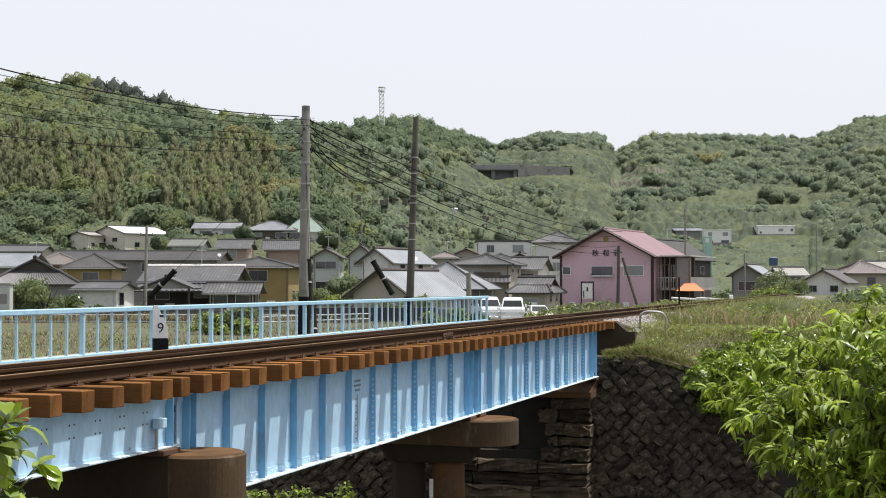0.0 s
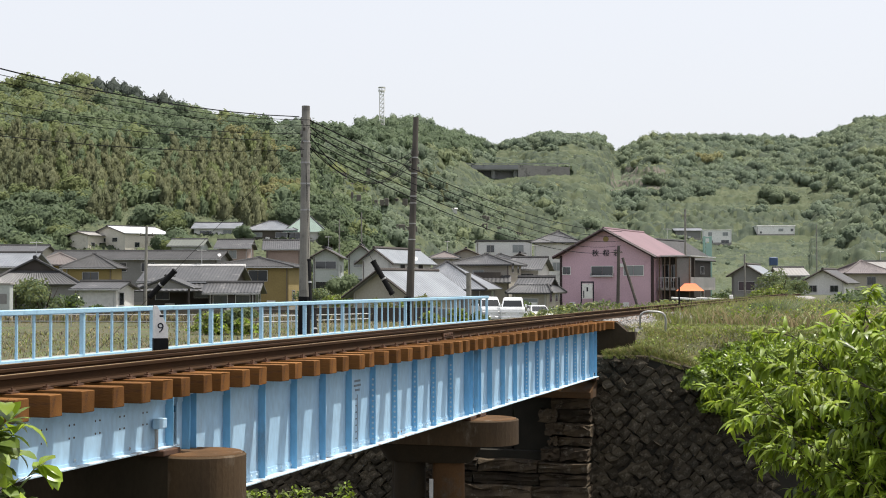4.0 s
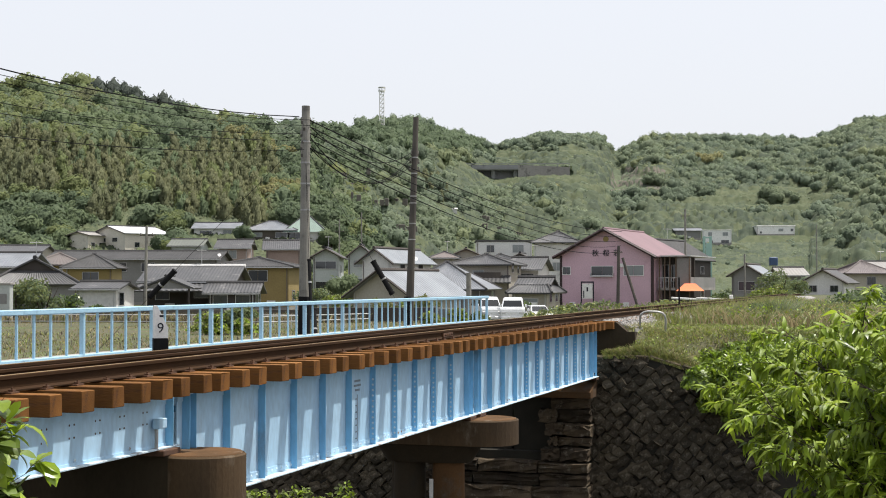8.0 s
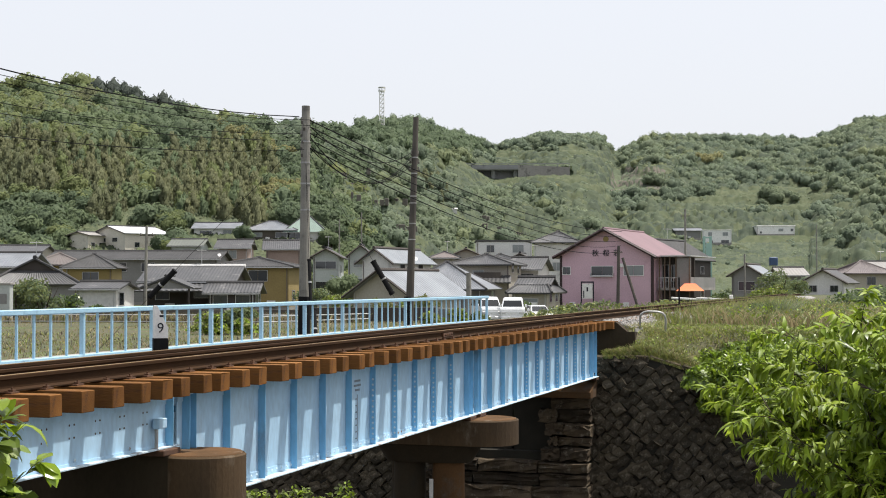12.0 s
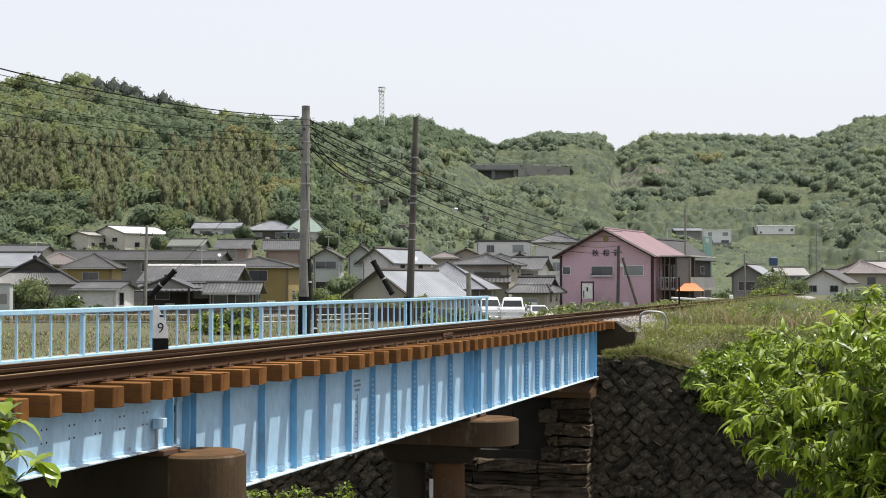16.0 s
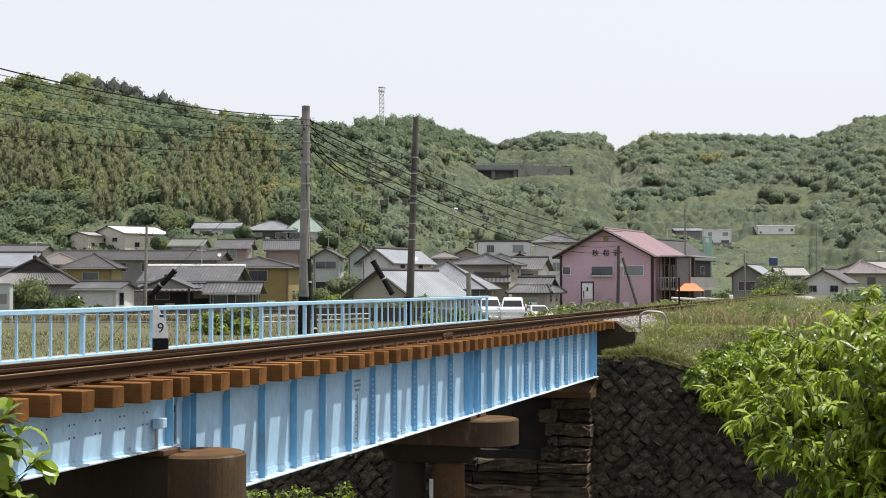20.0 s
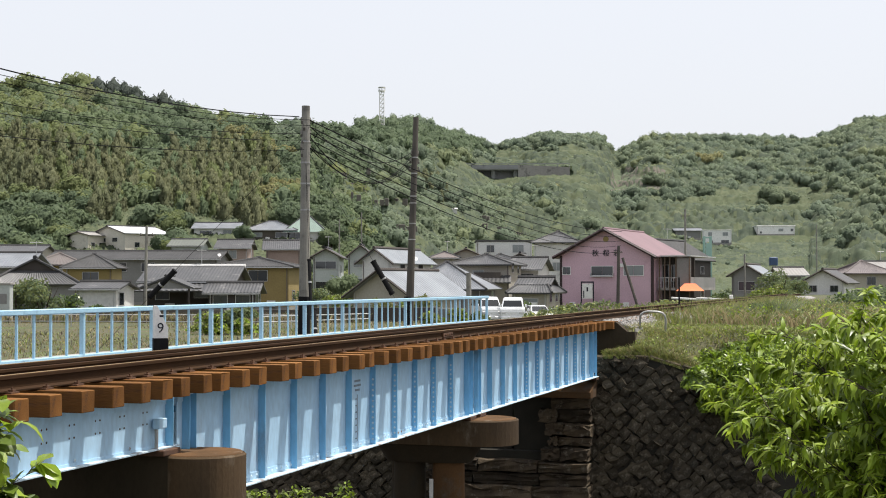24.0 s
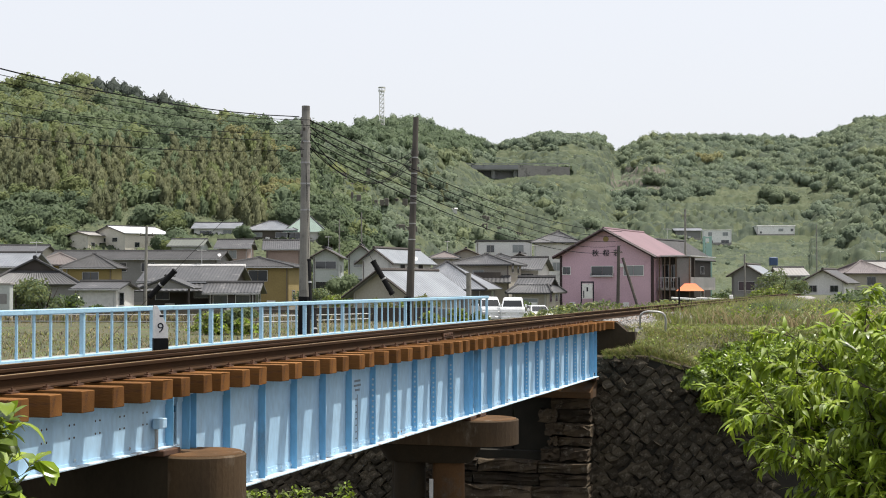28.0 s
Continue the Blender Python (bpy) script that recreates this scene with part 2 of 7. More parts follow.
T_BAMBOO = leaf_mat("bamboo_crown", (0.172, 0.18, 0.088), (0.14, 0.155, 0.078), island=0.13, through=0.45, rough=0.85, big=0.06, fine=1.6, grain=0.4)
T_GREY = leaf_mat("greyish_crown", (0.128, 0.16, 0.112), (0.108, 0.14, 0.1), island=0.13, through=0.45, rough=0.85, big=0.05, fine=1.6, grain=0.4)
# Far copies of the crown greens, lightened and greyed to stand for haze.
F_MID = leaf_mat("hazed_crown", (0.190, 0.232, 0.140), (0.155, 0.196, 0.122), island=0.10, through=0.45, rough=0.85, big=0.05, fine=1.6, grain=0.4)
F_LIGHT = leaf_mat("hazed_fresh_crown", (0.214, 0.246, 0.128), (0.180, 0.216, 0.112), island=0.10, through=0.45, rough=0.85, big=0.05, fine=1.6, grain=0.4)
F_DARK = leaf_mat("hazed_evergreen_crown", (0.140, 0.182, 0.122), (0.158, 0.202, 0.130), island=0.10, through=0.45, rough=0.85, big=0.05, fine=1.6, grain=0.4)
T_PINE = leaf_mat("pine_crown", (0.042, 0.056, 0.044), (0.054, 0.068, 0.05), island=0.1, through=0.3, rough=0.85, big=0.05, fine=1.6, grain=0.4)
# low scrub and grass of the slopes
S_GREEN = leaf_mat("scrub", (0.062, 0.086, 0.048), (0.104, 0.128, 0.074), island=0.02, through=0.3, rough=0.9, big=0.4, fine=2.5)
S_FRESH = leaf_mat("rough_grass", (0.082, 0.106, 0.05), (0.122, 0.142, 0.074), island=0.02, through=0.3, rough=0.9, big=0.4, fine=2.5)
S_DEEP = leaf_mat("evergreen_scrub", (0.048, 0.07, 0.044), (0.086, 0.108, 0.068), island=0.02, through=0.3, rough=0.9, big=0.4, fine=2.5)
R_OLIVE = mat("grey_green_roof", (0.12, 0.13, 0.11), (0.10, 0.108, 0.092), rough=0.6, big=0.4, fine=5, bump=0.15)
R_PALE = mat("pale_grey_roof", (0.26, 0.25, 0.235), (0.22, 0.21, 0.2), rough=0.7, big=0.4, fine=5, bump=0.1)
FADED = mat("faded_dark_paint", (0.13, 0.16, 0.20), (0.20, 0.25, 0.31), rough=0.7, big=6, fine=40, bump=0)
RIVET_PALE = mat("pale_rivet_paint", (0.55, 0.62, 0.66), (0.42, 0.50, 0.56), rough=0.5, big=6, fine=40, bump=0.1)
# Copy of STONE toned for the shaded abutment; pale patches stand for lit edges.
STONE_SHADED = mat("shaded_mossy_stone", (0.08, 0.06, 0.038), (0.036, 0.027, 0.018), spec=0.2, rough=0.92, big=2.5, fine=25, bump=0.8, vary=0.55, stain=(0.14, 0.12, 0.09), stain_amount=0.35, stain_scale=5, depth=0.03)
RUST_TOP = mat("rusty_dirt", (0.125, 0.068, 0.032), (0.085, 0.050, 0.026), spec=0.1, rough=0.95, big=2.5, fine=30, bump=0.5, stain=(0.16, 0.12, 0.085), stain_amount=0.3, stain_scale=3)
LEAF_GLOSS = leaf_mat("glossy_leaf", (0.20, 0.30, 0.022), (0.27, 0.36, 0.03), island=0.35, through=0.35, rough=0.22, big=1.5)
# ---- building helpers ----
TH = 17.22  # the track's bearing, degrees to the right of +y
CT, ST = math.cos(radians(TH)), math.sin(radians(TH))
TRACK = pose(0, 0, 0, 0, 0, 90 - TH)  # local x runs along the track, local y to its far side


def part(name, bm, material, parent, label="", smooth=False):
    me = bpy.data.meshes.new(name)
    bm.normal_update()
    bm.to_mesh(me)
    bm.free()
    for m in material if isinstance(material, (list, tuple)) else (material,):
        me.materials.append(m)
    if smooth:
        me.polygons.foreach_set("use_smooth", [True] * len(me.polygons))
    ob = new(name, me)
    ob.parent = parent
    return tagged(ob, label)


def piece(name, me, parent, m):
    ob = new(name, me)
    ob.parent = parent
    ob.matrix_basis = m
    return ob


def thing(name, label, category, m=None, group="", kind=""):
    ob = new(name)
    ob.empty_display_size = 0.2
    ob.matrix_basis = m or Matrix()
    return tagged(ob, label, category, group, kind)


def box(bm, x0, x1, y0, y1, z0, z1, m=None, mi=0):
    vs = [bm.verts.new((x, y, z)) for z in (z0, z1) for x, y in ((x0, y0), (x1, y0), (x1, y1), (x0, y1))]
    if m:
        for v in vs:
            v.co = m @ v.co
    for f in ((3, 2, 1, 0), (4, 5, 6, 7), (0, 1, 5, 4), (1, 2, 6, 5), (2, 3, 7, 6), (3, 0, 4, 7)):
        bm.faces.new([vs[i] for i in f]).material_index = mi
    return vs


def boxed(*a, bevel=0.0, m=None):
    bm = bmesh.new()
    box(bm, *a, m=m)
    if bevel:
        bmesh.ops.bevel(bm, geom=bm.edges[:], offset=bevel, segments=1, affect="EDGES")
    return bm


def tube(bm, pts, radii, n=8, cap=True, mi=0):
    """A round bar through pts."""
    pts = [Vector(p) for p in pts]
    if not isinstance(radii, (list, tuple)):
        radii = [radii] * len(pts)
    rings = []
    for i, (p, r) in enumerate(zip(pts, radii)):
        d = (pts[min(i + 1, len(pts) - 1)] - pts[max(i - 1, 0)]).normalized()
        a = d.cross((0, 0, 1) if abs(d.z) < 0.9 else (1, 0, 0)).normalized()
        b = d.cross(a)
        rings.append([bm.verts.new(p + r * (math.cos(6.28319 * k / n) * a + math.sin(6.28319 * k / n) * b)) for k in range(n)])
    for r0, r1 in zip(rings, rings[1:]):
        for k in range(n):
            bm.faces.new((r0[k], r0[(k + 1) % n], r1[(k + 1) % n], r1[k])).material_index = mi
    if cap:
        bm.faces.new(rings[0][::-1]).material_index = mi
        bm.faces.new(rings[-1]).material_index = mi


def prism(bm, poly, y0, y1, axis="y", mi=0):
    """poly in two coordinates, drawn out along the third."""
    put = {"y": lambda u, v, w: (u, w, v), "x": lambda u, v, w: (w, u, v), "z": lambda u, v, w: (u, v, w)}[axis]
    a, b = [bm.verts.new(put(u, v, y0)) for u, v in poly], [bm.verts.new(put(u, v, y1)) for u, v in poly]
    n = len(poly)
    bm.faces.new(a).material_index = mi
    bm.faces.new(b[::-1]).material_index = mi
    for k in range(n):
        bm.faces.new((a[k], b[k], b[(k + 1) % n], a[(k + 1) % n])).material_index = mi
    bmesh.ops.recalc_face_normals(bm, faces=bm.faces[:])


def soup(name, verts, faces, mats, parent=None, index=None, label="", category="", kind="", smooth=False, normals=None):
    """One mesh from arrays; index: the material of each face; normals: the shading direction at each vertex of a leafy mass."""
    me = bpy.data.meshes.new(name)
    v = np.asarray(verts, dtype=np.float32)
    f = np.asarray(faces, dtype=np.int32)
    k = f.shape[1]
    me.vertices.add(len(v))
    me.vertices.foreach_set("co", v.ravel())
    me.loops.add(f.size)
    me.loops.foreach_set("vertex_index", f.ravel())
    me.polygons.add(len(f))
    me.polygons.foreach_set("loop_start", np.arange(0, f.size, k, dtype=np.int32))
    me.polygons.foreach_set("loop_total", np.full(len(f), k, dtype=np.int32))
    for m in mats:
        me.materials.append(m)
    if index is not None:
        me.polygons.foreach_set("material_index", np.asarray(index, dtype=np.int32))
    me.update(calc_edges=True)
    me.validate()
    if smooth:
        me.polygons.foreach_set("use_smooth", np.ones(len(me.polygons), dtype=bool))
    if normals is not None:
        me.normals_split_custom_set_from_vertices(np.asarray(normals, dtype=np.float32).tolist())
    ob = new(name, me)
    ob.parent = parent
    return tagged(ob, label, category, "", kind)


def smooth01(t):
    t = np.clip(t, 0, 1)
    return t * t * (3 - 2 * t)


def wobble(x, y, seed=0.0):
    """Cheap smooth noise in -1..1 for arrays."""
    return (np.sin(x * 1.0 + 1.3 * np.sin(y * 0.7 + seed)) + np.sin(y * 1.31 + 1.7 * np.sin(x * 0.83 + 2 * seed)) + np.sin((x + y) * 2.1 + seed * 3) * 0.5) / 2.5
# ---- the ground: one sheet from the near bank to the hills ----
S_BANK = 39.55  # where the far bank's wall stands, along the track
Z_FAR = 0.0     # the fields


RIDGE_B = (-0.60, -0.33, -0.285, -0.25, -0.225, -0.20, -0.165, -0.12, -0.08, -0.02, 0.0, 0.02, 0.034, 0.047, 0.07, 0.105, 0.119, 0.14, 0.18, 0.25, 0.27, 0.285, 0.33, 0.60)
RIDGE_E = (0.152, 0.143, 0.143, 0.144, 0.138, 0.131, 0.1235, 0.119, 0.1175, 0.116, 0.106, 0.098, 0.092, 0.097, 0.102, 0.101, 0.089, 0.100, 0.0995, 0.0975, 0.104, 0.112, 0.114, 0.10)


def ridge_of(b):
    """Elevation (tangent) of the hills' skyline, and the distances of foot and ridge, by bearing."""
    e = np.interp(b, RIDGE_B, RIDGE_E)
    far = smooth01((b + 0.10) / 0.16)
    foot = 235 + 95 * far
    top = 430 + 400 * far
    return e, foot, top


def height(X, Y):
    """Ground height at world places (arrays)."""
    X, Y = np.asarray(X, dtype=float), np.asarray(Y, dtype=float)
    s = X * ST + Y * CT
    L = -X * CT + Y * ST
    z = np.full_like(s, Z_FAR)
    # near bank under the camera
    z = np.where(s < 8, 1.0 - 4.6 * smooth01((s - 2.5) / 5.0), z)
    z = np.where((s >= 7.4) & (s < S_BANK + 0.08), -3.6 + 0.12 * wobble(s * 0.8, L * 0.8), z)
    # far bank: a levee that carries the track
    levee = 0.60 + 0.60 * smooth01((s - 39.6) / 2.9)
    edge = smooth01((12.5 - L) / 2.5) * (1 - smooth01((s - 82) / 25) * smooth01((6.5 - L) / 3))
    bank = levee * edge
    low = 0.60 - 0.31 * np.clip(6.4 - L, 0, 3.0)
    bank = np.where(L < 8, low + (bank - low) * smooth01((s - 39.6) / (1.5 + 2.6 * smooth01((L - 6.5) / 0.9) + 1.2 * smooth01((5.6 - L) / 1.5))), bank)
    mound = 0.33 * smooth01((7.9 - L) / 1.3) * smooth01((s - 39.6) / 0.8) * smooth01((L - 4.4) / 1.4) * smooth01((43.5 - s) / 2)
    bank = np.where(L < 8, np.maximum(bank, low + mound), bank)
    z = np.where(s >= S_BANK + 0.08, np.maximum(z, bank) + 0.05 * wobble(s * 1.1, L * 1.3) * smooth01((s - 40) / 2) * (np.abs(L - 8.6) > 2.2), z)
    bed = smooth01((1.78 - np.abs(L - 8.6)) / 0.3) * (s > 40.7)
    z = np.where(s >= S_BANK + 0.08, z * (1 - bed) + np.maximum(z, 1.32) * bed, z)
    # hills
    b = X / np.maximum(Y, 1.0)
    e, foot, top = ridge_of(np.clip(b, -0.6, 0.6))
    H = EYE + e * top - 6.0 + 3.0 * smooth01((b + 0.06) / 0.08)
    t = (Y - foot) / (top - foot)
    rise = smooth01(t) * 0.55 + np.clip(t, 0, 1) * 0.45
    hill = np.where(t > 0, H * rise + 2.2 * wobble(X * 0.045, Y * 0.04) * np.clip(t * 4, 0, 1) * np.clip((1.05 - t) * 5, 0, 1), 0)
    hill = np.where(t > 1, H * np.maximum(0.35, 1 - 0.25 * (t - 1)), hill)
    # terraced slope on the farther side
    far = smooth01((b - 0.02) / 0.04)
    step = 5.0
    ter = np.floor(hill / step) * step + step * smooth01((hill / step - np.floor(hill / step) - 0.55) / 0.45)
    hill = hill + (ter - hill) * 0.8 * far * ((t > 0) & (t < 0.85))
    return np.where(Y > 150, z + hill, z)


def build_ground():
    s_lines = np.concatenate([np.linspace(-300, -20, 8), np.arange(-10, 7.5, 1.0), np.arange(7.5, 39, 1.5), [39.3, S_BANK + 0.02, S_BANK + 0.1], np.arange(39.85, 42.0, 0.22), np.arange(42.1, 90, 0.7),
                              np.arange(90, 230, 4), np.arange(230, 900, 5.0), np.arange(900, 1300, 40), [1600, 2200, 3200]])
    l_lines = np.concatenate([[-2500, -1500, -900], np.arange(-600, -360, 30), np.arange(-360, -30, 5.0), np.arange(-30, -8, 1.5), np.arange(-8, 5, 0.6), np.arange(5, 13, 0.3), np.arange(13, 30, 0.6), np.arange(30, 80, 2), np.arange(80, 420, 5.0), [450, 520, 700, 1200, 2400]])
    S, L = np.meshgrid(s_lines, l_lines, indexing="ij")
    X, Y = S * ST - L * CT, S * CT + L * ST
    Z = height(X, Y)
    n, m = S.shape
    idx = np.arange(n * m).reshape(n, m)
    faces = np.stack([idx[:-1, :-1], idx[1:, :-1], idx[1:, 1:], idx[:-1, 1:]], -1).reshape(-1, 4)[:, ::-1]
    v = np.stack([X, Y, Z], -1).reshape(-1, 3)
    c = v[faces].mean(1)
    s = c[:, 0] * ST + c[:, 1] * CT
    mi = np.where(c[:, 1] > 232, 1, np.where((s > 6) & (s < S_BANK), 2, 0))
    soup("ground", v, faces, [FIELD, HILLSOIL, RIVERBED], None, mi, "grassy fields rising to wooded hills behind a river channel", "ground", "structure", smooth=True)


build_ground()

# ---- a strip of the fields' road and the low wall along it ----
def slab(name, label, cat, material, x0, x1, y0, y1, z0, z1, kind="structure", m=TRACK):
    ob = part(name, boxed(x0, x1, y0, y1, z0, z1), material, None, label)
    ob.matrix_basis = m
    return tagged(ob, "", cat, "", kind)


# ---- stone revetment of the far bank ----
def stone_mesh(seed):
    r = random.Random(seed)
    bm = bmesh.new()
    a = 0.175
    base = [(a, 0), (0, a), (-a, 0), (0, -a)]
    ring = []
    for (u0, w0), (u1, w1) in zip(base, base[1:] + base[:1]):
        ring += [(u0, w0), ((u0 + u1) / 2, (w0 + w1) / 2)]
    ta, tb = r.uniform(-0.3, 0.3), r.uniform(-0.35, 0.35)
    back = [bm.verts.new((u, 0.10, w)) for u, w in ring]
    mid = [bm.verts.new((u * r.uniform(0.86, 1.02), r.uniform(-0.05, 0.01), w * r.uniform(0.88, 1.02))) for u, w in ring]
    top = [bm.verts.new((u * q, -0.065 + u * ta + w * tb + r.uniform(-0.02, 0.02), w * q)) for u, w in ring for q in (r.uniform(0.68, 0.95),)]
    for i in range(8):
        j = (i + 1) % 8
        bm.faces.new((back[j], back[i], mid[i], mid[j]))
        bm.faces.new((mid[j], mid[i], top[i], top[j]))
    c = bm.verts.new((r.uniform(-0.06, 0.06), -r.uniform(0.055, 0.095), r.uniform(-0.06, 0.06)))
    for i in range(8):
        bm.faces.new((top[(i + 1) % 8], top[i], c))
    bmesh.ops.recalc_face_normals(bm, faces=bm.faces[:])
    me = bpy.data.meshes.new("stone")
    bm.to_mesh(me)
    bm.free()
    me.materials.append(STONE)
    return me


def wall_top(L):
    """The coping of the revetment: level by the track, dropping away from it on the near side."""
    return 0.62 - 0.31 * min(3.0, max(0.0, 6.4 - L)) if L < 9 else -0.05


def build_revetment():
    r = random.Random(3)
    bm = bmesh.new()
    for a, b in ((-14, 7.98), (10.2, 60)):
        n = 40 if a < 0 else 30
        prev = None
        for i in range(n + 1):
            L = a + (b - a) * i / n
            zt = wall_top(L)
            row = [bm.verts.new(p) for p in ((S_BANK - 0.55, L, -3.9), (S_BANK + 0.02, L, zt), (S_BANK + 0.5, L, zt), (S_BANK + 0.5, L, -3.9))]
            if prev:
                for k in range(3):
                    bm.faces.new((prev[k], prev[k + 1], row[k + 1], row[k]))
            else:
                bm.faces.new(row)
            prev = row
        bm.faces.new(prev[::-1])
    bmesh.ops.recalc_face_normals(bm, faces=bm.faces[:])
    wall = part("wall_revetment", bm, MORTAR_SHADE, None, "dark stone river wall laid in a diamond pattern")
    wall.matrix_basis = TRACK
    tagged(wall, "", "wall", "", "structure")
    # a broken pale coping along the top
    L = 3.4
    while L < 7.9:
        w = r.uniform(0.25, 0.5)
        ob = part("coping_stone", boxed(-0.03 - r.uniform(0, 0.06), 0.35, 0.004, w - 0.004, -r.uniform(0.1, 0.2), r.uniform(-0.04, 0.02), bevel=0.03), STONE, wall)
        ob.matrix_basis = pose(S_BANK + 0.03, L, wall_top(L + w / 2) + r.uniform(-0.01, 0.02), r.uniform(-2, 2) - (0 if L > 6.4 else -17), 0, 0)
        L += w
    kinds = [stone_mesh(i) for i in range(24)]
    tilt = math.atan2(0.57, 4.4)
    spots = []
    p = 0.182
    for a, b, lo, hi in ((3.2, 8.0, -3.4, 0.6), (11.2, 17.5, -3.5, -1.4)):
        nj = int((hi - lo) / p) + 1
        for j in range(nj):
            z = lo + j * p
            L = a + (j % 2) * p
            while L < b:
                if z < wall_top(L) - 0.17:
                    spots.append((L, z))
                L += 2 * p
    for L, z in spots:
        s = S_BANK - 0.55 + 0.57 * (z + 3.9) / (wall_top(L) + 3.9) - 0.01
        m = Matrix.Translation((s + r.uniform(-0.05, 0.03), L + r.uniform(-0.06, 0.06), z + r.uniform(-0.06, 0.06))) @ Matrix.Rotation(radians(-90), 4, "Z") @ \
            Matrix.Rotation(-tilt, 4, "X") @ Matrix.Rotation(radians(r.uniform(-18, 18)), 4, "Y") @ Matrix.Rotation(radians(r.uniform(-10, 10)), 4, "X") @ Matrix.Diagonal((r.uniform(1.0, 1.5), r.uniform(0.6, 1.4), r.uniform(0.95, 1.3), 1))
        piece("stone", r.choice(kinds), wall, m)


# ---- the railway bridge: three plate-girder spans on piers ----
TIE_TOP, TIE_H, TIE_W = 1.563, 0.212, 0.22
L_END, TIE_LEN = 7.5, 2.2
L_NEAR = 7.93            # web of the near girder
GAUGE_IN = (8.06, 9.14)  # the two rails
JOINTS = (3.0, 15.2, 27.4, 39.55)
TOP = TIE_TOP - TIE_H    # girders' top


def rivets(bm, x, y, zs, r=0.014, side=-1):
    for z in zs:
        vs = [bm.verts.new((x + r * math.cos(k * 1.0472), y, z + r * math.sin(k * 1.0472))) for k in range(6)]
        c = bm.verts.new((x, y + side * r * 0.8, z))
        for k in range(6):
            bm.faces.new((vs[k], vs[(k + 1) % 6], c) if side < 0 else (vs[(k + 1) % 6], vs[k], c))


def rivets_along(bm, x, y, zs, r=0.014):
    """Rivet heads on a face that looks down the track."""
    for z in zs:
        vs = [bm.verts.new((x, y + r * math.cos(k * 1.0472), z + r * math.sin(k * 1.0472))) for k in range(6)]
        c = bm.verts.new((x - r * 0.8, y, z))
        for k in range(6):
            bm.faces.new((vs[(k + 1) % 6], vs[k], c))


def girder_span(s0, s1, depth, stiff, label, flange=0.155, columns=()):
    g = thing("plate_girder_span", label, "bridge span", TRACK, "bridge spans")
    zb = TOP - depth
    for k, (y, out) in enumerate(((L_NEAR, -1), (L_NEAR + 1.35, 1))):
        a, b = s0 + 0.04, s1 - 0.04
        part("web", boxed(a, b, y - 0.006, y + 0.006, zb + 0.015, TOP - 0.015), WEB, g, "light blue steel web, lightened for sky light")
        # the paled paint stands for sun on the flange between the sleepers
        part("top_flange", boxed(a, b, y - flange, y + flange, TOP - 0.018, TOP, bevel=0.004), BLUE_LIT_DIRTY, g)
        part("bottom_flange", boxed(a, b, y - flange, y + flange, zb, zb + 0.02, bevel=0.004), BLUE_LIT_DIRTY, g, "blue flange with chipped, dirty edges")
        for z0, z1 in ((zb + 0.02, zb + 0.115 if depth > 1 else zb + 0.05), (TOP - 0.115, TOP - 0.018)):
            bm = boxed(a, b, y + out * 0.007 if out > 0 else y - 0.019, y + 0.019 if out > 0 else y - 0.007, z0, z1)
            part("flange_angle", bm, WEB, g)
        # edge angles' rivets and the stiffeners on the seen side
        if k == 0:
            bm = bmesh.new()
            n = int((b - a) / (0.16 if depth > 1 else 1.1))
            for i in range(n):
                rivets(bm, a + 0.1 + i * (0.16 if depth > 1 else 1.1), y - 0.019, (zb + 0.07,), r=0.022)
            tagged(part("riveting", bm, BLUE_LIT_DIRTY, g, "row of rivets with flaking paint"), kind="stuff")
            if columns:
                bm = bmesh.new()
                for s in columns:
                    for dx in (0, 0.09):
                        rivets(bm, s + dx, y - 0.007, (TOP - 0.17, TOP - 0.30), r=0.013)
                tagged(part("rivet_pattern", bm, RUSTPATCH, g, "pairs of dark rivets"), kind="stuff")
        for s in stiff:
            bm = bmesh.new()
            y0, y1 = (y - 0.105, y - 0.007) if out < 0 else (y + 0.007, y + 0.105)
            box(bm, s - 0.005, s + 0.005, y0, y1, zb + 0.02, TOP - 0.018)
            box(bm, s + 0.005, s + 0.075, y - 0.019 if out < 0 else y + 0.007, y - 0.007 if out < 0 else y + 0.019, zb + 0.115, TOP - 0.115)
            st = part("stiffener", bm, BLUE, g)
            if k == 0 and depth > 1:
                bm = bmesh.new()
                rivets(bm, s + 0.045, y - 0.019, [zb + 0.14 + 0.1 * i for i in range(int((depth - 0.28) / 0.1))], r=0.02)
                if 20.9 < s < 26 or 31 < s < 38:
                    rivets_along(bm, s - 0.005, y - 0.06, [zb + 0.10 + 0.085 * i for i in range(int((depth - 0.2) / 0.085))], r=0.020)
                tagged(part("rivet", bm, RIVET_PALE if 20.9 < s < 26 or 31 < s < 38 else BLUE_LIT_DIRTY, st), kind="stuff")
    for s in np.linspace(s0 + 0.3, s1 - 0.3, 5):
        part("cross_frame", boxed(s - 0.04, s + 0.04, L_NEAR + 0.01, L_NEAR + 1.34, zb + 0.2, zb + 0.27), BLUE, g)
        part("cross_frame", boxed(s - 0.04, s + 0.04, L_NEAR + 0.01, L_NEAR + 1.34, TOP - 0.25, TOP - 0.18), BLUE, g)
    for s in (s0 + 0.35, s1 - 0.35):
        for y in (L_NEAR, L_NEAR + 1.35):
            part("bearing", boxed(s - 0.2, s + 0.2, y - 0.16, y + 0.16, zb - 0.07, zb, bevel=0.01), RUSTPATCH, g, "rusty steel bearing plate")
    return g


D1, D2 = 0.60, 1.285
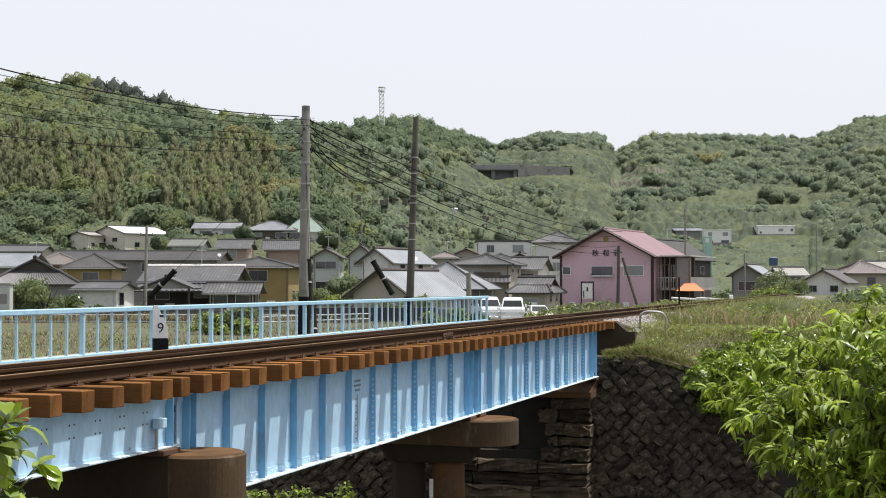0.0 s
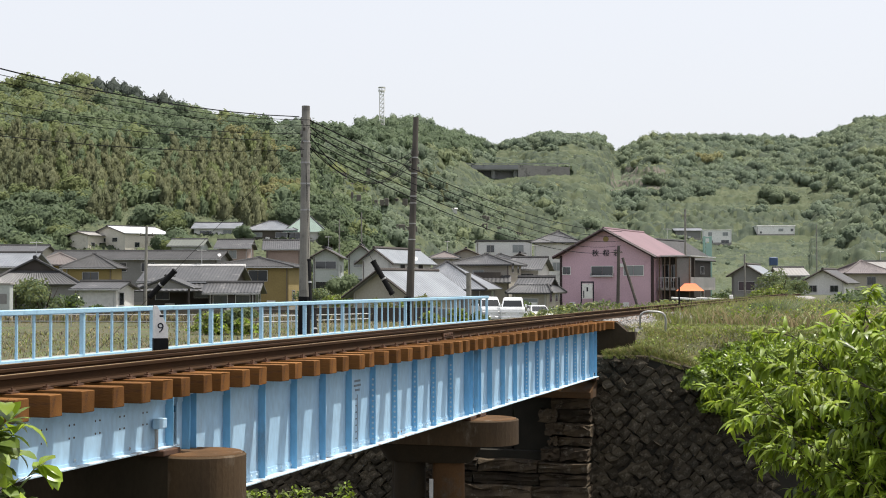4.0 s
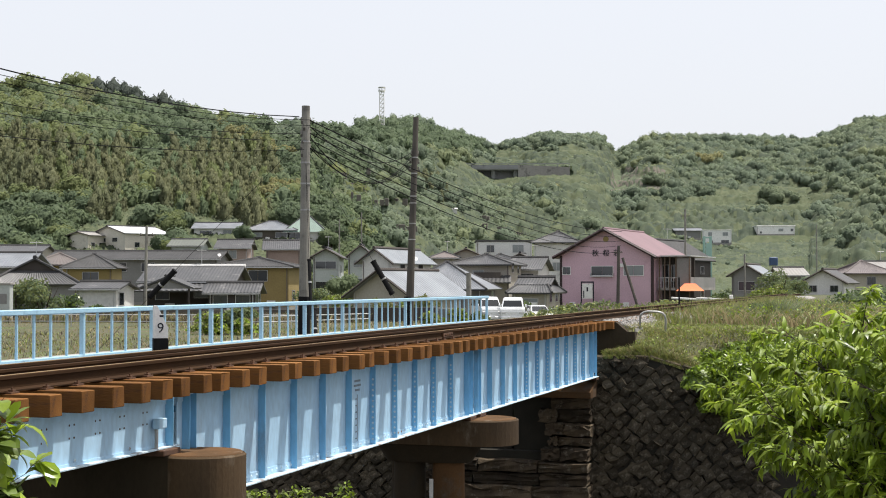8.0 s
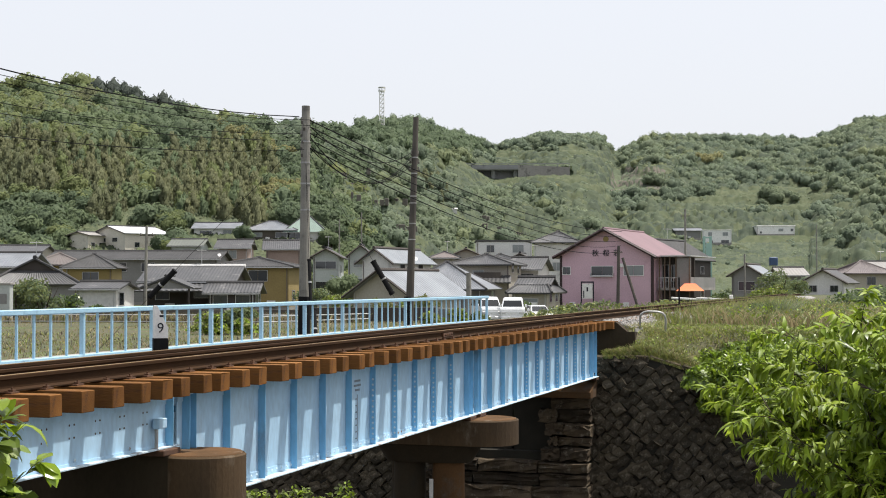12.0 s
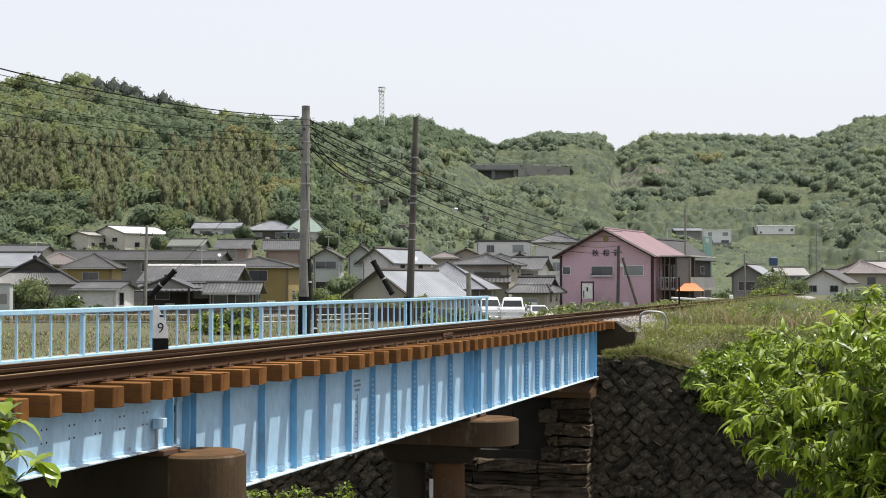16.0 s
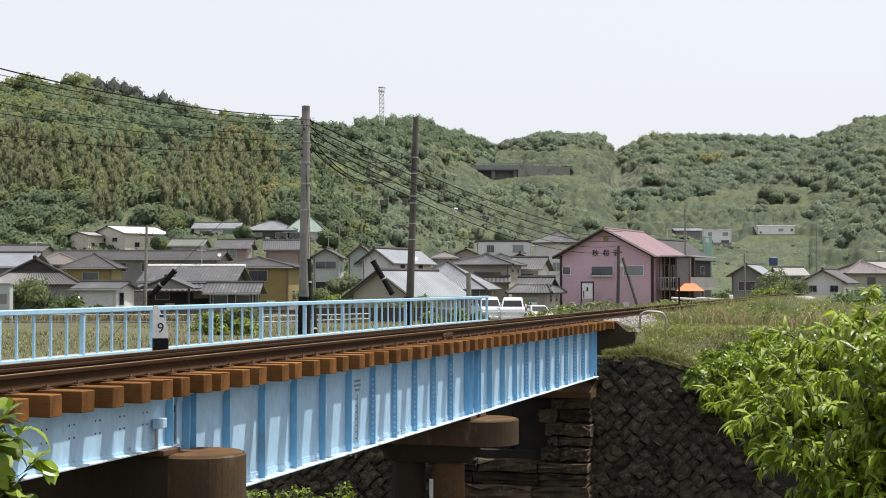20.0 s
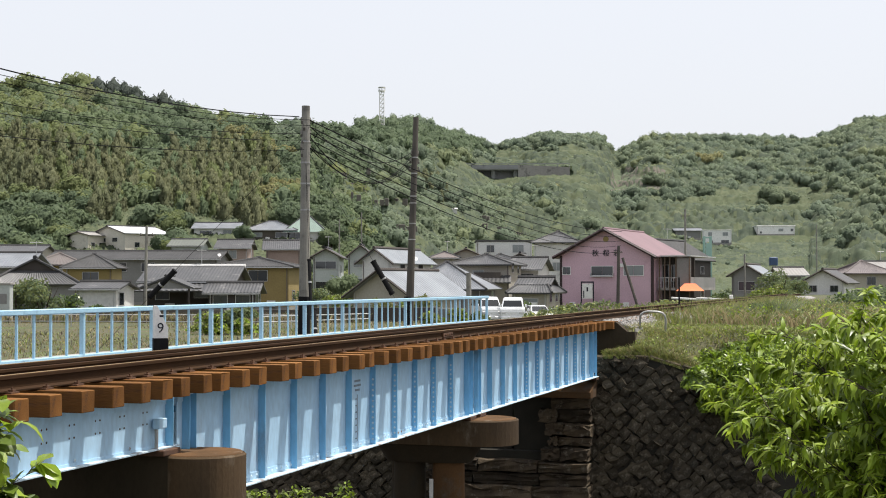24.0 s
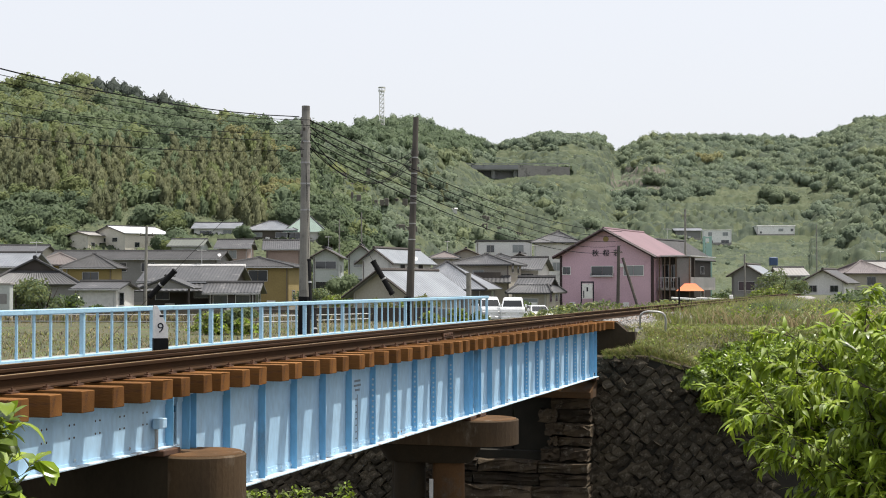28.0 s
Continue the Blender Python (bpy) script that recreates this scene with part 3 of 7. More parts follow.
girder_span(JOINTS[0], JOINTS[1], D1, [3.3, 6.5, 9.7, 14.97], "shallow light blue riveted steel girder span over the river", 0.095, [12.45 + 0.5 * i for i in range(5)])
st2 = [15.38, 15.54] + [16.45 + 1.047 * i for i in range(11)] + [27.2]
girder_span(JOINTS[1], JOINTS[2], D2, st2, "deep light blue riveted steel girder span between two piers")
st3 = [27.58, 27.78] + [28.58 + 1.022 * i for i in range(11)] + [39.35]
girder_span(JOINTS[2], JOINTS[3], D2, st3, "deep light blue riveted steel girder span reaching the abutment")

# the end post of the first span: a drain box and its pale pipe
gauge = thing("junction_box", "pale grey junction box with a pipe on the blue girder", "box", TRACK)
part("case", boxed(14.62, 14.80, L_NEAR - 0.12, L_NEAR - 0.03, 0.99, 1.10, bevel=0.008), WEB, gauge)
bm = bmesh.new()
tube(bm, [(14.66, L_NEAR - 0.06, TOP - D1 + 0.02), (14.66, L_NEAR - 0.06, 0.98)], 0.022)
part("pipe", bm, STEEL, gauge, "thin pale pipe")


# painted depth scale and lettering bars near the middle of the second span, and on the third
def depth_scale(s):
    g = thing("painted_scale", "faded grey painted level scale with ticks on the web", "marking", TRACK)
    y = L_NEAR - 0.0075
    zb = TOP - D2
    for i, (z, w) in enumerate([(TOP - 0.24, 0.26), (TOP - 0.31, 0.30), (TOP - 0.38, 0.20)]):
        part("bar", boxed(s - w / 2, s + w / 2, y - 0.003, y, z - 0.016, z + 0.016), FADED, g)
    part("upright", boxed(s - 0.012, s + 0.012, y - 0.003, y, zb + 0.13, TOP - 0.45), FADED, g)
    for i in range(7):
        part("tick", boxed(s - 0.08, s - 0.012, y - 0.003, y, zb + 0.16 + i * 0.10, zb + 0.18 + i * 0.10), FADED, g)


depth_scale(21.13)


# ---- track: sleepers, rails, guard rails ----
def rail_section(h=0.153, foot=0.122, head=0.062):
    return [(-foot / 2, 0), (foot / 2, 0), (foot / 2, 0.012), (0.012, 0.03), (0.009, h - 0.045), (head / 2, h - 0.036), (head / 2, h - 0.006), (head / 2 - 0.008, h), (-head / 2 + 0.008, h),
            (-head / 2, h - 0.006), (-head / 2, h - 0.036), (-0.009, h - 0.045), (-0.012, 0.03), (-foot / 2, 0.012)]


def sleeper_mesh(seed):
    r = random.Random(seed)
    w, h, l = TIE_W * r.uniform(0.94, 1.06), TIE_H * r.uniform(0.98, 1.0), TIE_LEN + r.uniform(-0.05, 0.04)
    bm = boxed(-w / 2, w / 2, 0, l, -h, 0, bevel=0.006)
    for v in bm.verts:
        v.co += Vector((r.uniform(-0.004, 0.004), r.uniform(-0.01, 0.01), 0))
    me = bpy.data.meshes.new("sleeper")
    bm.to_mesh(me)
    bm.free()
    me.materials.append(TIE)
    return me


def clip_mesh():
    bm = bmesh.new()
    box(bm, -0.07, 0.07, -0.13, 0.13, 0, 0.016)
    for y in (-0.095, 0.095):
        box(bm, -0.03, 0.03, y - 0.025, y + 0.025, 0.016, 0.036)
        tube(bm, [(0, y, 0.03), (0, y, 0.055)], 0.012, 6)
    me = bpy.data.meshes.new("rail_fastening")
    bm.to_mesh(me)
    bm.free()
    me.materials.append(RUSTPATCH)
    return me


def build_track():
    r = random.Random(5)
    tr = thing("railway_track", "rusty narrow-gauge track on brown timber sleepers across the bridge", "railway track", TRACK)
    kinds, clip = [sleeper_mesh(i) for i in range(8)], clip_mesh()
    at = [12.04 - 0.57 * i for i in range(16)] + [12.61, 13.18, 13.78, 14.27, 14.68, 15.26] + [15.62 + 0.5655 * i for i in range(42)]
    for s in at:
        p = piece("sleeper", r.choice(kinds), tr, pose(s + r.uniform(-0.03, 0.03), L_END + r.uniform(-0.03, 0.03), TIE_TOP, 0, 0, r.uniform(-1.2, 1.2)))
        for L in GAUGE_IN:
            piece("rail_fastening", clip, p, pose(0, L - L_END, 0.001))
    for L in GAUGE_IN:
        bm = bmesh.new()
        prism(bm, [(L + u, TIE_TOP + 0.016 + v) for u, v in rail_section()], 0.0, 130, "x")
        rail = part("rail", bm, RAIL, tr, "rusty steel rail")
        part("rail_head", boxed(0, 130, L - 0.024, L + 0.024, TIE_TOP + 0.169, TIE_TOP + 0.172), RAILHEAD, rail, "worn brown running surface")
    for L in (GAUGE_IN[0] + 0.22, GAUGE_IN[1] - 0.22):
        bm = bmesh.new()
        prism(bm, [(L + u * 0.85, TIE_TOP + 0.004 + v * 0.9) for u, v in rail_section()], 2.5, 41.5, "x")
        part("guard_rail", bm, RAIL, tr, "rusty guard rail between the running rails")
    # fish plates at a joint
    for L in GAUGE_IN:
        bm = bmesh.new()
        box(bm, 25.9, 26.5, L - 0.045, L - 0.02, TIE_TOP + 0.05, TIE_TOP + 0.12)
        for i in range(4):
            tube(bm, [(26.0 + i * 0.13, L - 0.075, TIE_TOP + 0.085), (26.0 + i * 0.13, L - 0.04, TIE_TOP + 0.085)], 0.018, 6)
        part("fish_plate", bm, RUSTPATCH, tr)
    # sleepers in the ballast beyond the bridge
    for i in range(60):
        piece("sleeper", kinds[i % 8], tr, pose(40.4 + 0.62 * i, L_END + 0.05, TIE_TOP - 0.02, 0, 0, r.uniform(-0.8, 0.8)))
    return tr


build_track()


# ---- piers ----
def oval(L0, L1, s, r, z0, z1, n=20, taper=0.0, steps=1):
    bm = bmesh.new()
    rings = []
    for z, rr in ((z0, r + taper), (z1 - 0.02, r), (z1, r - 0.02)):
        ring = []
        for k in range(n + 1):
            a = math.pi + math.pi * k / n
            ring.append(bm.verts.new((s + rr * math.cos(a), L0 + rr * math.sin(a), z)))
        for k in range(n + 1):
            a = math.pi * k / n
            ring.append(bm.verts.new((s + rr * math.cos(a), L1 + rr * math.sin(a), z)))
        rings.append(ring)
    m = len(rings[0])
    for a, b in zip(rings, rings[1:]):
        for k in range(m):
            bm.faces.new((a[k], a[(k + 1) % m], b[(k + 1) % m], b[k]))
    bm.faces.new(rings[-1])
    bm.faces.new(rings[0][::-1])
    return bm


pier = thing("bridge_pier", "round-nosed concrete bridge pier with a rust-stained top", "pier", TRACK, "bridge piers")
zt = TOP - D1 - 0.075
part("nose", oval(7.59, 7.61, 15.22, 0.50, -3.9, zt), CONC_CAP, pier)
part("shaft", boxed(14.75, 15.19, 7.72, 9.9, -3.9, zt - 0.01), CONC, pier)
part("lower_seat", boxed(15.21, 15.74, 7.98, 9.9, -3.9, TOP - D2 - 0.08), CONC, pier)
part("stained_top", oval(7.59, 7.61, 15.22, 0.475, zt, zt + 0.012), RUST_TOP, pier, "rust-stained pier top")
pier2 = thing("bridge_pier", "concrete bridge pier with a wide round-nosed cap and rusty stains", "pier", TRACK, "bridge piers")
zt = TOP - D2 - 0.08
part("cap", oval(7.68, 9.6, 27.5, 0.66, zt - 0.48, zt), CONC_CAP, pier2, "brown weathered concrete pier cap", smooth=False)
part("stained_top", oval(7.68, 9.6, 27.5, 0.62, zt, zt + 0.012), RUST_TOP, pier2, "rust-stained cap top")
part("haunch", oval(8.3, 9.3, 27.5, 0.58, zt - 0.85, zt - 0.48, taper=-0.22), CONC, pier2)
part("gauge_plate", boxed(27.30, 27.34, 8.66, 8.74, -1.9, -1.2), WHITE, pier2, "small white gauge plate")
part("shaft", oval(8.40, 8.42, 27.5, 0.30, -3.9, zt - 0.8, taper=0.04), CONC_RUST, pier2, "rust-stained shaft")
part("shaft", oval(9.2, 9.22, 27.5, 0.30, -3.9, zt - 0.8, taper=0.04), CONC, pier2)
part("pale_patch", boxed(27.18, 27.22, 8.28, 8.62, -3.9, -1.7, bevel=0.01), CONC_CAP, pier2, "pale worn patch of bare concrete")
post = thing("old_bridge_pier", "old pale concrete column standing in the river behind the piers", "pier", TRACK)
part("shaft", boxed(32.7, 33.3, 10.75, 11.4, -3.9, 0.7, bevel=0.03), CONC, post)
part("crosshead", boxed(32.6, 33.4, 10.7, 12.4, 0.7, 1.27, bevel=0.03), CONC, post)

# ---- abutment: stepped stone courses, a concrete bearing shelf and a wing parapet ----
ab = thing("abutment", "stone and concrete bridge abutment with rough stepped courses", "abutment", TRACK)
bm = bmesh.new()
prism(bm, [(38.55, -0.46), (38.55, -0.30), (39.5, TOP - D2 - 0.02), (40.0, TOP - D2 - 0.02), (40.0, -0.46)], 7.84, 9.95, "y")
part("bearing_shelf", bm, CONC_RUST, ab, "brown weathered bearing shelf covered with dirt")
r = random.Random(8)


def rough_block(s0, s1, a, b, z0, z1, jit):
    bm = boxed(s0, s1, a, b, z0, z1)
    bmesh.ops.subdivide_edges(bm, edges=bm.edges[:], cuts=3, use_grid_fill=True)
    for v in bm.verts:
        v.co += Vector((r.uniform(-jit, jit), r.uniform(-jit, jit) * 0.4, r.uniform(-jit, jit) * 0.45))
    return part("stone_block", bm, STONE_SHADED, ab)


zc, k = -0.47, 0
while zc > -3.7:
    h = r.uniform(0.27, 0.40)
    upper = zc > -1.85
    L, far_end = 7.90 + r.uniform(-0.04, 0.04), (9.15 + r.uniform(-0.2, 0.2)) if upper else 12.5
    front = 38.95 - 0.075 * k - (0 if upper else 0.12)
    while L < far_end - 0.2:
        w = r.uniform(0.5, 1.3) if upper else r.uniform(0.8, 2.0)
        rough_block(front + r.uniform(-0.10, 0.08), 39.6, L + 0.01, min(L + w, far_end) - 0.01, zc - h + 0.012, zc - 0.012 - r.uniform(0, 0.05), 0.075)
        L += w
    zc -= h
    k += 1
# cores take the joint colour to stand for shade behind the blocks
part("core", boxed(39.2, 40.0, 8.0, 10.1, -3.9, -0.5), MORTAR_SHADE, ab)
part("lower_core", boxed(38.9, 39.6, 8.05, 12.3, -3.9, -1.95), MORTAR_SHADE, ab)
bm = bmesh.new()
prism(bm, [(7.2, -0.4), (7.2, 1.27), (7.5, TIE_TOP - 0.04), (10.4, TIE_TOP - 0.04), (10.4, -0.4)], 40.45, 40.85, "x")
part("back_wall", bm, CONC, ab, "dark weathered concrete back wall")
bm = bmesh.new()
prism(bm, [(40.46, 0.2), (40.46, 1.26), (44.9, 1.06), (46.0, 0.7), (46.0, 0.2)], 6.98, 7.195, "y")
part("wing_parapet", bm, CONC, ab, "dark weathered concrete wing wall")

# ---- ballast shoulder ----
def build_ballast():
    r = np.random.RandomState(4)
    n = 5200
    s = 40.95 + r.rand(n) ** 1.3 * 13
    L = 7.05 + r.rand(n) * 3.4
    u = r.rand(n)
    z = 1.34 + 0.18 * smooth01((1.55 - np.abs(L - 8.6)) / 0.6) + u * 0.03
    base = np.array([(1, 0, -.4), (-.5, .87, -.4), (-.5, -.87, -.4), (0.1, 0.1, .8)])
    ang = r.rand(n) * 6.28
    size = r.uniform(0.028, 0.055, n)
    c, d = np.cos(ang), np.sin(ang)
    p = base[None] * (1 + 0.35 * r.randn(n, 4, 1).clip(-1, 1))
    x = (p[..., 0] * c[:, None] - p[..., 1] * d[:, None]) * size[:, None] + s[:, None]
    y = (p[..., 0] * d[:, None] + p[..., 1] * c[:, None]) * size[:, None] + L[:, None]
    zz = p[..., 2] * size[:, None] + z[:, None]
    v = np.stack([x, y, zz], -1).reshape(-1, 3)
    f = (np.arange(n)[:, None, None] * 4 + np.array([(0, 1, 3), (1, 2, 3), (2, 0, 3), (0, 2, 1)])[None]).reshape(-1, 3)
    ob = soup("ballast", v, f, [BALLAST], None, None, "light grey crushed stone beside the track", "gravel", "stuff")
    ob.matrix_basis = TRACK
    bm = bmesh.new()
    prism(bm, [(6.95, 0.9), (7.05, 1.33), (7.5, 1.48), (9.7, 1.48), (10.6, 1.15), (10.9, 0.8)], 40.9, 135, "x")
    ob = part("ballast_bed", bm, BALLAST, None, "grey ballast bed under the track")
    ob.matrix_basis = TRACK
    tagged(ob, "", "gravel", "", "structure")


build_ballast()

hoop = thing("handrail_hoop", "bent grey steel tube hoop beside the ballast", "handrail", TRACK)
bm = bmesh.new()
pts = [(41.8, 7.06, 0.9), (41.8, 7.06, 1.64), (41.81, 7.03, 1.72), (41.83, 6.95, 1.78), (41.86, 6.85, 1.80), (41.93, 6.58, 1.79), (41.96, 6.46, 1.76), (41.98, 6.39, 1.70), (41.99, 6.36, 1.60), (42.0, 6.36, 0.5)]
tube(bm, pts, 0.032, 8)
part("bent_tube", bm, STEEL, hoop, smooth=True)

# ---- footway beside the track with its blue railing ----
deck = slab("footway", "narrow grey concrete footway bridge beside the track", "footway", CONC_PALE, 0.0, 39.8, 10.75, 12.3, 1.28, 1.50)
RAIL_L = 11.0
railing = thing("railing", "light blue painted steel bridge railing with square balusters", "railing", TRACK)
Z0, Z1 = EYE - 1.0, EYE - 0.345
S_END = 39.62
first = 18.31 - 2.03 * 8
part("top_rail", boxed(first - 1, S_END + 0.08, RAIL_L - 0.05, RAIL_L + 0.05, Z1 - 0.075, Z1, bevel=0.012), BLUE_RAIL, railing)
part("bottom_rail", boxed(first - 1, S_END + 0.08, RAIL_L - 0.03, RAIL_L + 0.03, Z0 - 0.05, Z0, bevel=0.008), BLUE_RAIL, railing)
bm = boxed(-0.013, 0.013, -0.016, 0.016, Z0 - 0.002, Z1 - 0.072)
bal = bpy.data.meshes.new("baluster")
bm.to_mesh(bal)
bm.free()
bal.materials.append(BLUE_RAIL)
bm = boxed(-0.025, 0.025, -0.032, 0.032, 1.5, Z1 - 0.072)
pst = bpy.data.meshes.new("post")
bm.to_mesh(pst)
bm.free()
pst.materials.append(BLUE_RAIL)
for i in range(92):
    s = first + 0.406 * i
    piece("post" if i % 5 == 0 else "baluster", pst if i % 5 == 0 else bal, railing, pose(s, RAIL_L, 0))
piece("post", pst, railing, pose(S_END, RAIL_L, 0))

# ---- distance post ----
def distance_post():
    g = thing("distance_post", "white distance post with a slanted face, black number and dark base", "marker post", TRACK)
    s, L = 18.92, 10.1
    zb, zm, zt = TIE_TOP - 0.18, 1.82, 2.28
    base = part("base", boxed(-0.105, 0.105, -0.105, 0.105, zb, zm, bevel=0.01), BLACK, g, "dark painted base")
    bm = bmesh.new()
    prism(bm, [(-0.10, zm), (0.10, zm), (0.10, zm + 0.15), (-0.055, zt), (-0.10, zt)], -0.10, 0.10, "y")
    head = part("head", bm, WHITE, g, "white painted slanted head")
    for o in (base, head):
        o.matrix_basis = pose(s, L, 0, 0, 0, -56)
    fc = bpy.data.curves.new("number", "FONT")
    fc.body, fc.size, fc.extrude, fc.align_x = "9", 0.20, 0.002, "CENTER"
    fc.materials.append(INK)
    t = new("number", fc)
    t.parent = head
    t.matrix_basis = pose(-0.01, -0.103, zm + 0.08, 90, 0, 0)
    part("plate_bar", boxed(-0.025, 0.03, -0.104, -0.101, zm + 0.30, zm + 0.33), INK, head)


distance_post()
# ---- the village ----
def slope(bm, e0, e1, r0, r1, thick=0.12, pitch=0.5, relief=0.035):
    """One roof face from the eave e0-e1 up to the ridge r0-r1, with raised tile or seam rows, as a closed slab."""
    e0, e1, r0, r1 = map(Vector, (e0, e1, r0, r1))
    nrm = (e1 - e0).cross(((r0 + r1) / 2) - ((e0 + e1) / 2)).normalized()
    if nrm.z < 0:
        nrm = -nrm
    n = max(2, int((e1 - e0).length / pitch))
    top = []
    for i in range(2 * n + 1):
        k = i / (2 * n)
        up = nrm * (relief if i % 2 else 0)
        top.append([bm.verts.new(e0.lerp(e1, k) + up), bm.verts.new(e0.lerp(e1, k).lerp(r0.lerp(r1, k), 0.985) + up)])
    bot = [bm.verts.new(p - nrm * thick) for p in (e0, e1, e1.lerp(r1, 0.985), e0.lerp(r0, 0.985))]
    for a, b in zip(top, top[1:]):
        bm.faces.new((a[0], b[0], b[1], a[1]))
    bm.faces.new(bot[::-1])
    bm.faces.new([bot[0], bot[1]] + [t[0] for t in top[::-1]])
    bm.faces.new([bot[2], bot[3]] + [t[1] for t in top])
    bm.faces.new((bot[3], bot[0], top[0][0], top[0][1]))
    bm.faces.new((bot[1], bot[2], top[-1][1], top[-1][0]))
    bmesh.ops.recalc_face_normals(bm, faces=bm.faces[:])


def window(parent, m, w, h, frame=None, pane=None, panes=2):
    """A window on a wall: m puts its middle, facing -y."""
    frame, pane = frame or FRAME, pane or PANE
    bm = bmesh.new()
    b = 0.05
    box(bm, -w / 2, w / 2, -0.06, 0.0, h / 2 - b, h / 2)
    box(bm, -w / 2, w / 2, -0.09, 0.0, -h / 2, -h / 2 + b)
    for x in (-w / 2, w / 2 - b):
        box(bm, x, x + b, -0.06, 0.0, -h / 2 + b, h / 2 - b)
    win = part("window", bm, frame, parent)
    win.matrix_basis = m
    for i in range(panes):
        a, c = -w / 2 + b + i * (w - 2 * b) / panes, -w / 2 + b + (i + 1) * (w - 2 * b) / panes
        bm = boxed(a + 0.018, c - 0.018, -0.028 - 0.012 * (i % 2), -0.008, -h / 2 + b, h / 2 - b)
        part("pane", bm, pane, win)
    return win


def house(label, x, y, w, d, h, rise, turn, form, wall, roof, z=0.0, over=0.55, wins=None, frame=None, sides=True, trim=None, lower=None, cap_trim=None, category="house", seed=0):
    """form: 'front' shows its gable to local -y, 'long' its eaves, 'hip' or 'flat'. z: the ground under it. lower: a pent roof over the ground floor."""
    r = random.Random(int(x * 13 + y * 7) + seed)
    g = thing("house", label, category, pose(x, y, z, 0, 0, turn), "village houses")
    a, b = w / 2, d / 2
    foot = -3.5 if z > 1 else -0.3
    bm = bmesh.new()
    if form == "front":
        poly = [(-a, foot), (a, foot), (a, h), (0, h + rise - 0.12), (-a, h)]
        prism(bm, poly, -b, b, "y")
    elif form == "long":
        poly = [(-b, foot), (b, foot), (b, h), (0, h + rise - 0.12), (-b, h)]
        prism(bm, poly, -a, a, "x")
    else:
        box(bm, -a, a, -b, b, foot, h)
    part("wall", bm, wall, g)
    sl = []
    A, B = a + over, b + over
    drop = rise * over / (a if form == "front" else b)
    if form == "front":
        z0, z1 = h - drop + 0.05, h + rise + 0.05
        sl = [((-A, B, z0), (-A, -B, z0), (0, B, z1), (0, -B, z1)), ((A, -B, z0), (A, B, z0), (0, -B, z1), (0, B, z1))]
        cap = [(0, -B - 0.05, z1 + 0.03), (0, B + 0.05, z1 + 0.03)]
    elif form == "long":
        z0, z1 = h - drop + 0.05, h + rise + 0.05
        sl = [((-A, -B, z0), (A, -B, z0), (-A, 0, z1), (A, 0, z1)), ((A, B, z0), (-A, B, z0), (A, 0, z1), (-A, 0, z1))]
        cap = [(-A - 0.05, 0, z1 + 0.03), (A + 0.05, 0, z1 + 0.03)]
    elif form == "hip":
        z0, z1 = h - drop * 0.6 + 0.05, h + rise + 0.05
        k = max(0.05, a - b)
        sl = [((-A, -B, z0), (A, -B, z0), (-k, 0, z1), (k, 0, z1)), ((A, B, z0), (-A, B, z0), (k, 0, z1), (-k, 0, z1)),
              ((A, -B, z0), (A, B, z0), (k, -0.02, z1), (k, 0.02, z1)), ((-A, B, z0), (-A, -B, z0), (-k, 0.02, z1), (-k, -0.02, z1))]
        cap = [(-k - 0.2, 0, z1 + 0.02), (k + 0.2, 0, z1 + 0.02)]
        for cx, cy in ((-1, -1), (1, -1), (-1, 1), (1, 1)):
            bm = bmesh.new()
            tube(bm, [(cx * A, cy * B, z0 + 0.02), (cx * k, 0, z1 + 0.02)], 0.11, 6)
            part("hip_ridge", bm, trim or R_DARK, g)
    if form == "irimoya":  # a hipped skirt with a gable on top
        z0, z1 = h - 0.12, h + rise + 0.05
        zm = z0 + 0.52 * (z1 - z0)
        A2, B2 = A * 0.66, B * 0.50
        sl = [((-A, -B, z0), (A, -B, z0), (-A2, -B2, zm), (A2, -B2, zm)), ((A, B, z0), (-A, B, z0), (A2, B2, zm), (-A2, B2, zm)),
              ((A, -B, z0), (A, B, z0), (A2, -B2, zm), (A2, B2, zm)), ((-A, B, z0), (-A, -B, z0), (-A2, B2, zm), (-A2, -B2, zm)),
              ((-A2 - 0.3, -B2 - 0.15, zm), (A2 + 0.3, -B2 - 0.15, zm), (-A2 - 0.3, 0, z1), (A2 + 0.3, 0, z1)), ((A2 + 0.3, B2 + 0.15, zm), (-A2 - 0.3, B2 + 0.15, zm), (A2 + 0.3, 0, z1), (-A2 - 0.3, 0, z1))]
        bm = bmesh.new()
        prism(bm, [(-B2, zm - 0.15), (B2, zm - 0.15), (0, z1 - 0.12)], -A2, A2, "x")
        part("upper_gable", bm, W_DARK, g, "dark gable under the upper roof")
        for cx, cy in ((-1, -1), (1, -1), (-1, 1), (1, 1)):
            bm = bmesh.new()
            tube(bm, [(cx * A, cy * B, z0 + 0.03), (cx * A2, cy * B2, zm + 0.03)], 0.12, 6)
            part("hip_ridge", bm, trim or R_DARK, g)
        cap = [(-A2 - 0.35, 0, z1 + 0.05), (A2 + 0.35, 0, z1 + 0.05)]
    if form == "flat":
        part("roof", boxed(-a - 0.15, a + 0.15, -b - 0.15, b + 0.15, h, h + 0.25, bevel=0.03), roof, g)
    else:
        for q in sl:
            bm = bmesh.new()
            slope(bm, *q, pitch=0.27 if roof in (R_TILE, R_SILVER, R_MAUVE) else 0.45, relief=0.03 if roof in (R_TILE, R_SILVER, R_MAUVE) else 0.025)
            part("roof_slope", bm, roof, g)
        bm = bmesh.new()
        tube(bm, cap, 0.17, 6)
